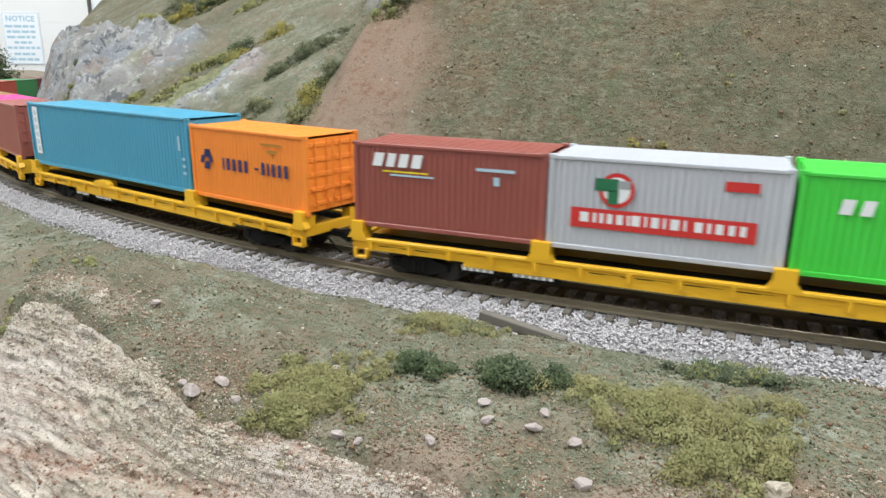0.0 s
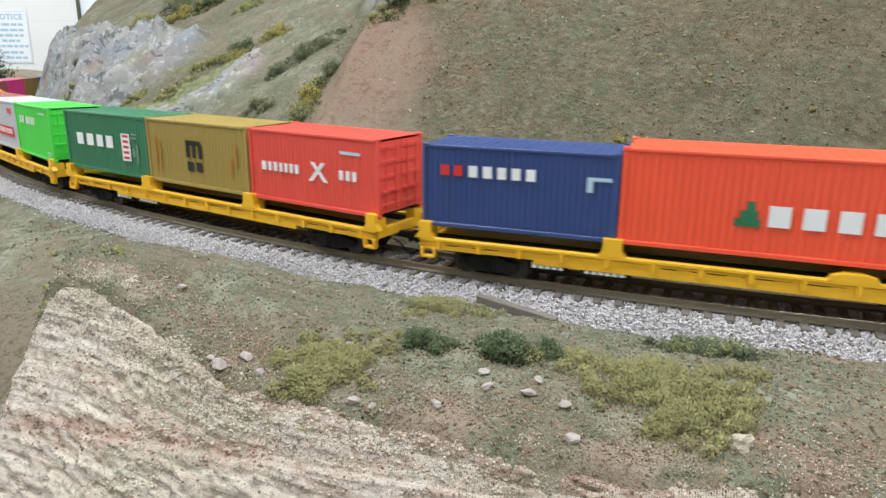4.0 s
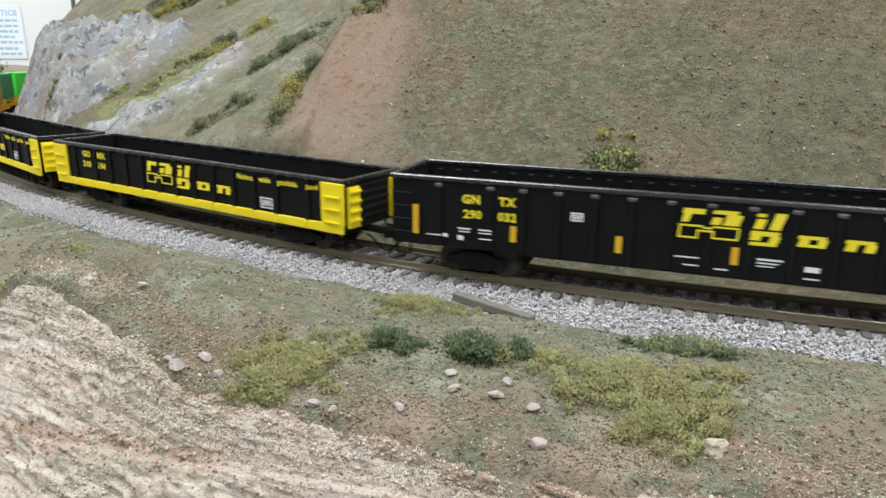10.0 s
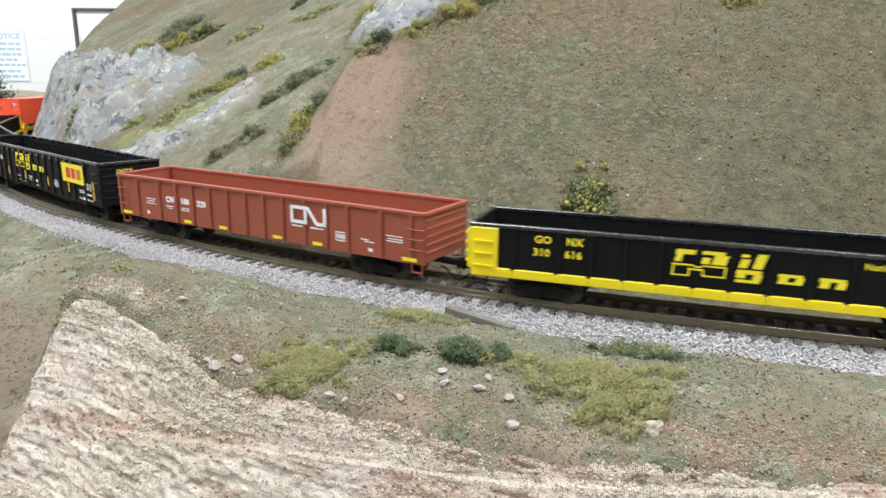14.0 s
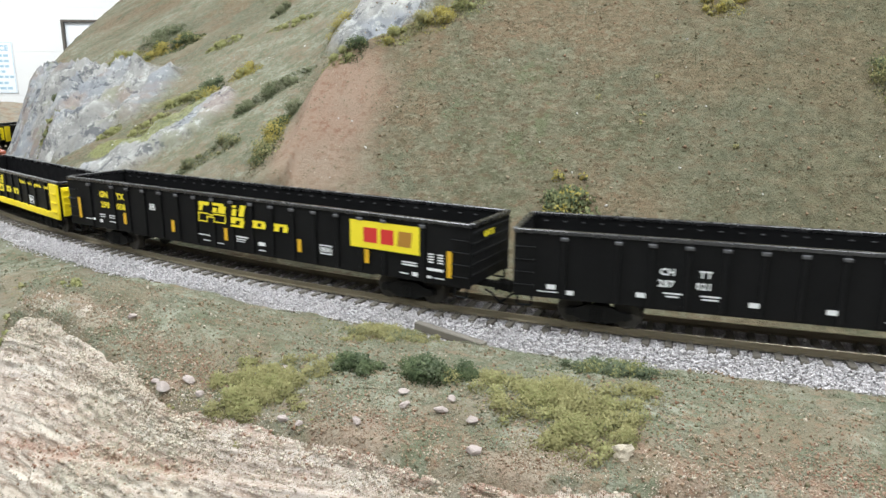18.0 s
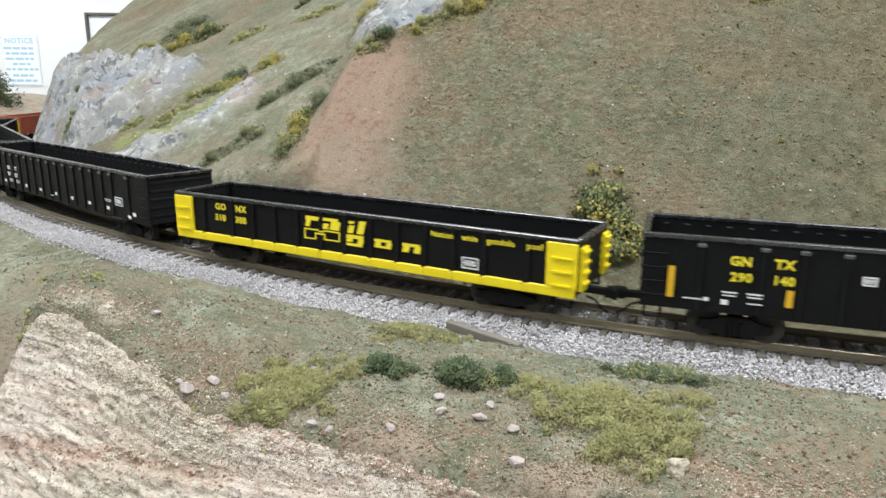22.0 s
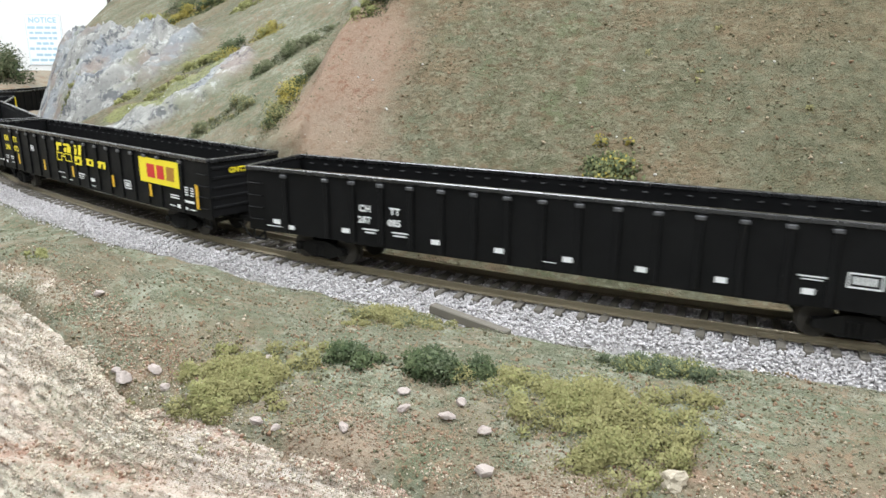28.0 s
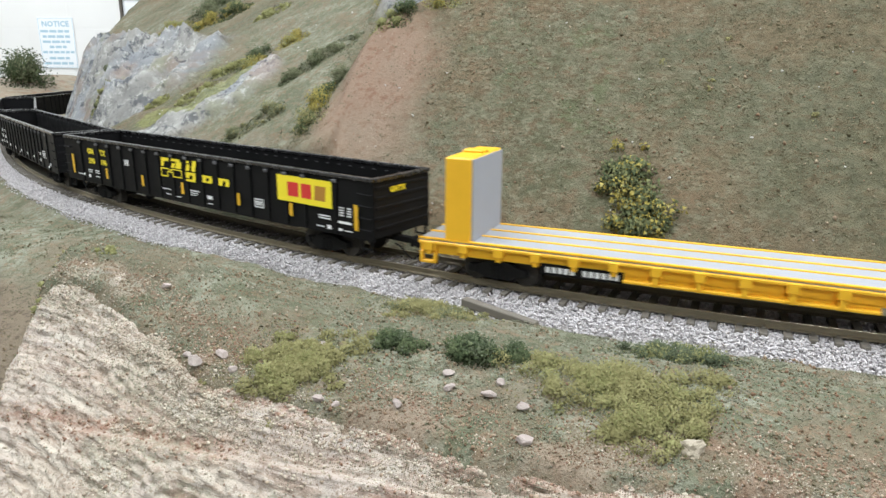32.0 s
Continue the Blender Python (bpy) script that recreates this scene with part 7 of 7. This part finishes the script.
# ---- what hangs on the wall ----
sign = tagged(new("wall_sign"), "white notice sign with blue writing on the wall", "sign")
sign.matrix_world = ROOM @ pose(-1.866, ROOM_Y1 - 0.004, 1.332, 90, 0, 0)
SIGNW = paint("white_sign_board", (0.80, 0.82, 0.84), 0.5, 0.03, 10)
SIGNB = paint("blue_sign_ink", (0.38, 0.54, 0.63), 0.5, 0.05, 30)
part("board", boxes((-0.086, 0.086, -0.1175, 0.1175, -0.003, 0.0), bevel=0.0008), SIGNW, sign)
bm = bmesh.new()
for x0, x1, y0, y1 in ((-0.082, 0.082, 0.112, 0.1135), (-0.082, 0.082, -0.1135, -0.112), (-0.082, -0.0805, -0.112, 0.112), (0.0805, 0.082, -0.112, 0.112)):
    box(bm, x0, x1, y0, y1, 0.0, 0.0004)
part("border", bm, SIGNB, sign, "thin blue border")
word = new("heading", text_mesh("NOTICE", 0.034, SIGNB, 0.0012))
word.parent = sign
word.location = (-0.066, 0.076, 0.0006)
for k, (w0, y0) in enumerate(((0.150, 0.048), (0.136, 0.024), (0.142, 0.0), (0.080, -0.024), (0.150, -0.048), (0.096, -0.076), (0.150, -0.100))):
    x0 = -w0 / 2
    bm = bmesh.new()
    r = random.Random(k)
    while x0 < w0 / 2 - 0.01:
        w1 = min(r.uniform(0.016, 0.04), w0 / 2 - x0)
        box(bm, x0, x0 + w1, y0, y0 + 0.011, 0.0, 0.0005)
        x0 += w1 + 0.006
    part("text_line", bm, SIGNB, sign, "unreadable line of blue print")

rack = tagged(new("wall_frame"), "thin dark metal frame mounted on the wall", "frame")
rack.matrix_world = ROOM @ pose(-1.543, ROOM_Y1 - 0.012, 1.537, 90, 0, 0)
FRAMEM = paint("dark_bronze_frame", (0.10, 0.085, 0.07), 0.4, 0.1, 20)
part("upright", boxes((0.0, 0.012, -0.50, 0.0, -0.012, 0.010), bevel=0.001), FRAMEM, rack)
part("upright", boxes((0.60, 0.612, -0.50, 0.0, -0.012, 0.010), bevel=0.001), FRAMEM, rack)
part("top_bar", boxes((0.0, 0.612, -0.0005, 0.011, -0.012, 0.010), bevel=0.001), FRAMEM, rack)
part("bottom_bar", boxes((0.0, 0.612, -0.512, -0.5005, -0.012, 0.010), bevel=0.001), FRAMEM, rack)
part("backing", boxes((0.0125, 0.5995, -0.4995, -0.001, -0.010, -0.004)), SIGNW, rack, "white backing sheet")

# ---- bench that carries the layout, and the ceiling fixtures ----
bench = tagged(new("layout_bench"), "dark green bench with fascia boards under the landscape", "bench")
LEGM = paint("pine_leg", (0.42, 0.30, 0.18), 0.6, 0.2, 6)
for name, spec in (("front_fascia", (-1.6, 3.9, -0.040, -0.022, 0.70, 1.045)), ("back_fascia", (-1.6, 3.9, 2.002, 2.020, 0.70, 1.215)), ("side_fascia", (-1.62, -1.602, -0.04, 2.02, 0.70, 1.20)), ("side_fascia", (3.902, 3.92, -0.04, 2.02, 0.70, 1.20)), ("deck_board", (-1.6, 3.9, -0.02, 2.0, 0.72, 0.74))):
    part(name, boxes(spec), FASCIA, bench)
for x in (-1.5, 0.3, 2.1, 3.8):
    for y in (0.06, 1.9):
        part("leg", boxes((x - 0.04, x + 0.04, y - 0.04, y + 0.04, 0.0, 0.72), bevel=0.003), LEGM, bench)
tube_glow = Nodes("lit_diffuser")
tube_glow.put(tube_glow.bsdf.inputs["Emission Color"], (1.0, 0.985, 0.95))
tube_glow.bsdf.inputs["Emission Strength"].default_value = 3.0
GLOW = tube_glow.set((0.8, 0.8, 0.8), 0.5)
for lamp_x, lamp_y, _ in LAMPS:
    fixture = tagged(new("ceiling_light"), "white fluorescent ceiling light with a lit diffuser", "ceiling light", "ceiling lights")
    fixture.matrix_world = ROOM @ pose(lamp_x, lamp_y, ROOM_H)
    part("housing", boxes((-0.62, 0.62, -0.27, 0.27, -0.05, 0.0), bevel=0.004), CEILM, fixture)
    part("diffuser", boxes((-0.60, 0.60, -0.25, 0.25, -0.062, -0.052)), GLOW, fixture)


# ---- motion: the train runs round the curve at a steady pace ----
RUN_T = [0, 3, 6, 9, 12, 15, 18, 20, 22, 25, 28, 30, 32]
RUN_S = [-0.0002, 0.3129, 0.6273, 0.9425, 1.2555, 1.5628, 1.8711, 2.0783, 2.2913, 2.6097, 2.9321, 3.1454, 3.3612]


def run(t):
    """Distance that the train has run at t seconds (a smooth curve through the table)."""
    i = min(max(int(np.searchsorted(RUN_T, t, side="right")) - 1, 0), len(RUN_T) - 2)
    slope = [(RUN_S[min(k + 1, len(RUN_S) - 1)] - RUN_S[max(k - 1, 0)]) / (RUN_T[min(k + 1, len(RUN_T) - 1)] - RUN_T[max(k - 1, 0)]) for k in range(len(RUN_T))]
    h = RUN_T[i + 1] - RUN_T[i]
    f = (t - RUN_T[i]) / h
    return (2 * f ** 3 - 3 * f * f + 1) * RUN_S[i] + (f ** 3 - 2 * f * f + f) * h * slope[i] + (3 * f * f - 2 * f ** 3) * RUN_S[i + 1] + (f ** 3 - f * f) * h * slope[i + 1]


def frame_of(x_axis, origin):
    x = x_axis.normalized()
    y = Vector((0, 0, 1)).cross(x).normalized()
    z = x.cross(y)
    m = Matrix((x, y, z)).transposed().to_4x4()
    m.translation = origin
    return m


def car_pose(t, front, length, half):
    c = run(t) + front - length / 2
    (p, u), (q, w) = track_at(c + half), track_at(c - half)
    m = frame_of(p - q, (p + q) / 2)
    return m, frame_of(u, p), frame_of(w, q)


def motions():
    times = [0.5 * k for k in range(65)]
    turned = [(k / 30, run(k / 30) / WHEEL_R) for k in range(961)]
    first = None
    for car, front, length, half, trucks in CARS:
        poses = [(t, *car_pose(t, front, length, half)) for t in times]
        walk(car, [(t, m) for t, m, _, _ in poses])
        for k, (tr, sets) in enumerate(trucks):
            walk(tr, [(row[0], row[1].inverted() @ row[2 + k]) for row in poses])
            for j, w in enumerate(sets):
                if first is None or len(first) < 2:
                    first = (first or []) + [w]
                    at = w.matrix_basis.translation.copy()
                    walk(w, [(t, Matrix.Translation(at) @ Matrix.Rotation(a, 4, "Y")) for t, a in turned])
                else:
                    # every wheelset turns alike: they share the two keyed turns
                    w.rotation_mode = "QUATERNION"
                    data = w.animation_data_create()
                    data.action = first[j].animation_data.action
                    data.action_slot = first[j].animation_data.action_slot
    for c, n, a, z in LOADS:
        car, front, length, half, _ = CARS[n]
        size = max(v.co.x for v in c.children[0].data.vertices) * 2 + 2.4 * MM
        x = length / 2 - a - size / 2
        walk(c, [(t, car_pose(t, front, length, half)[0] @ pose(x, 0, z)) for t in times])


motions()
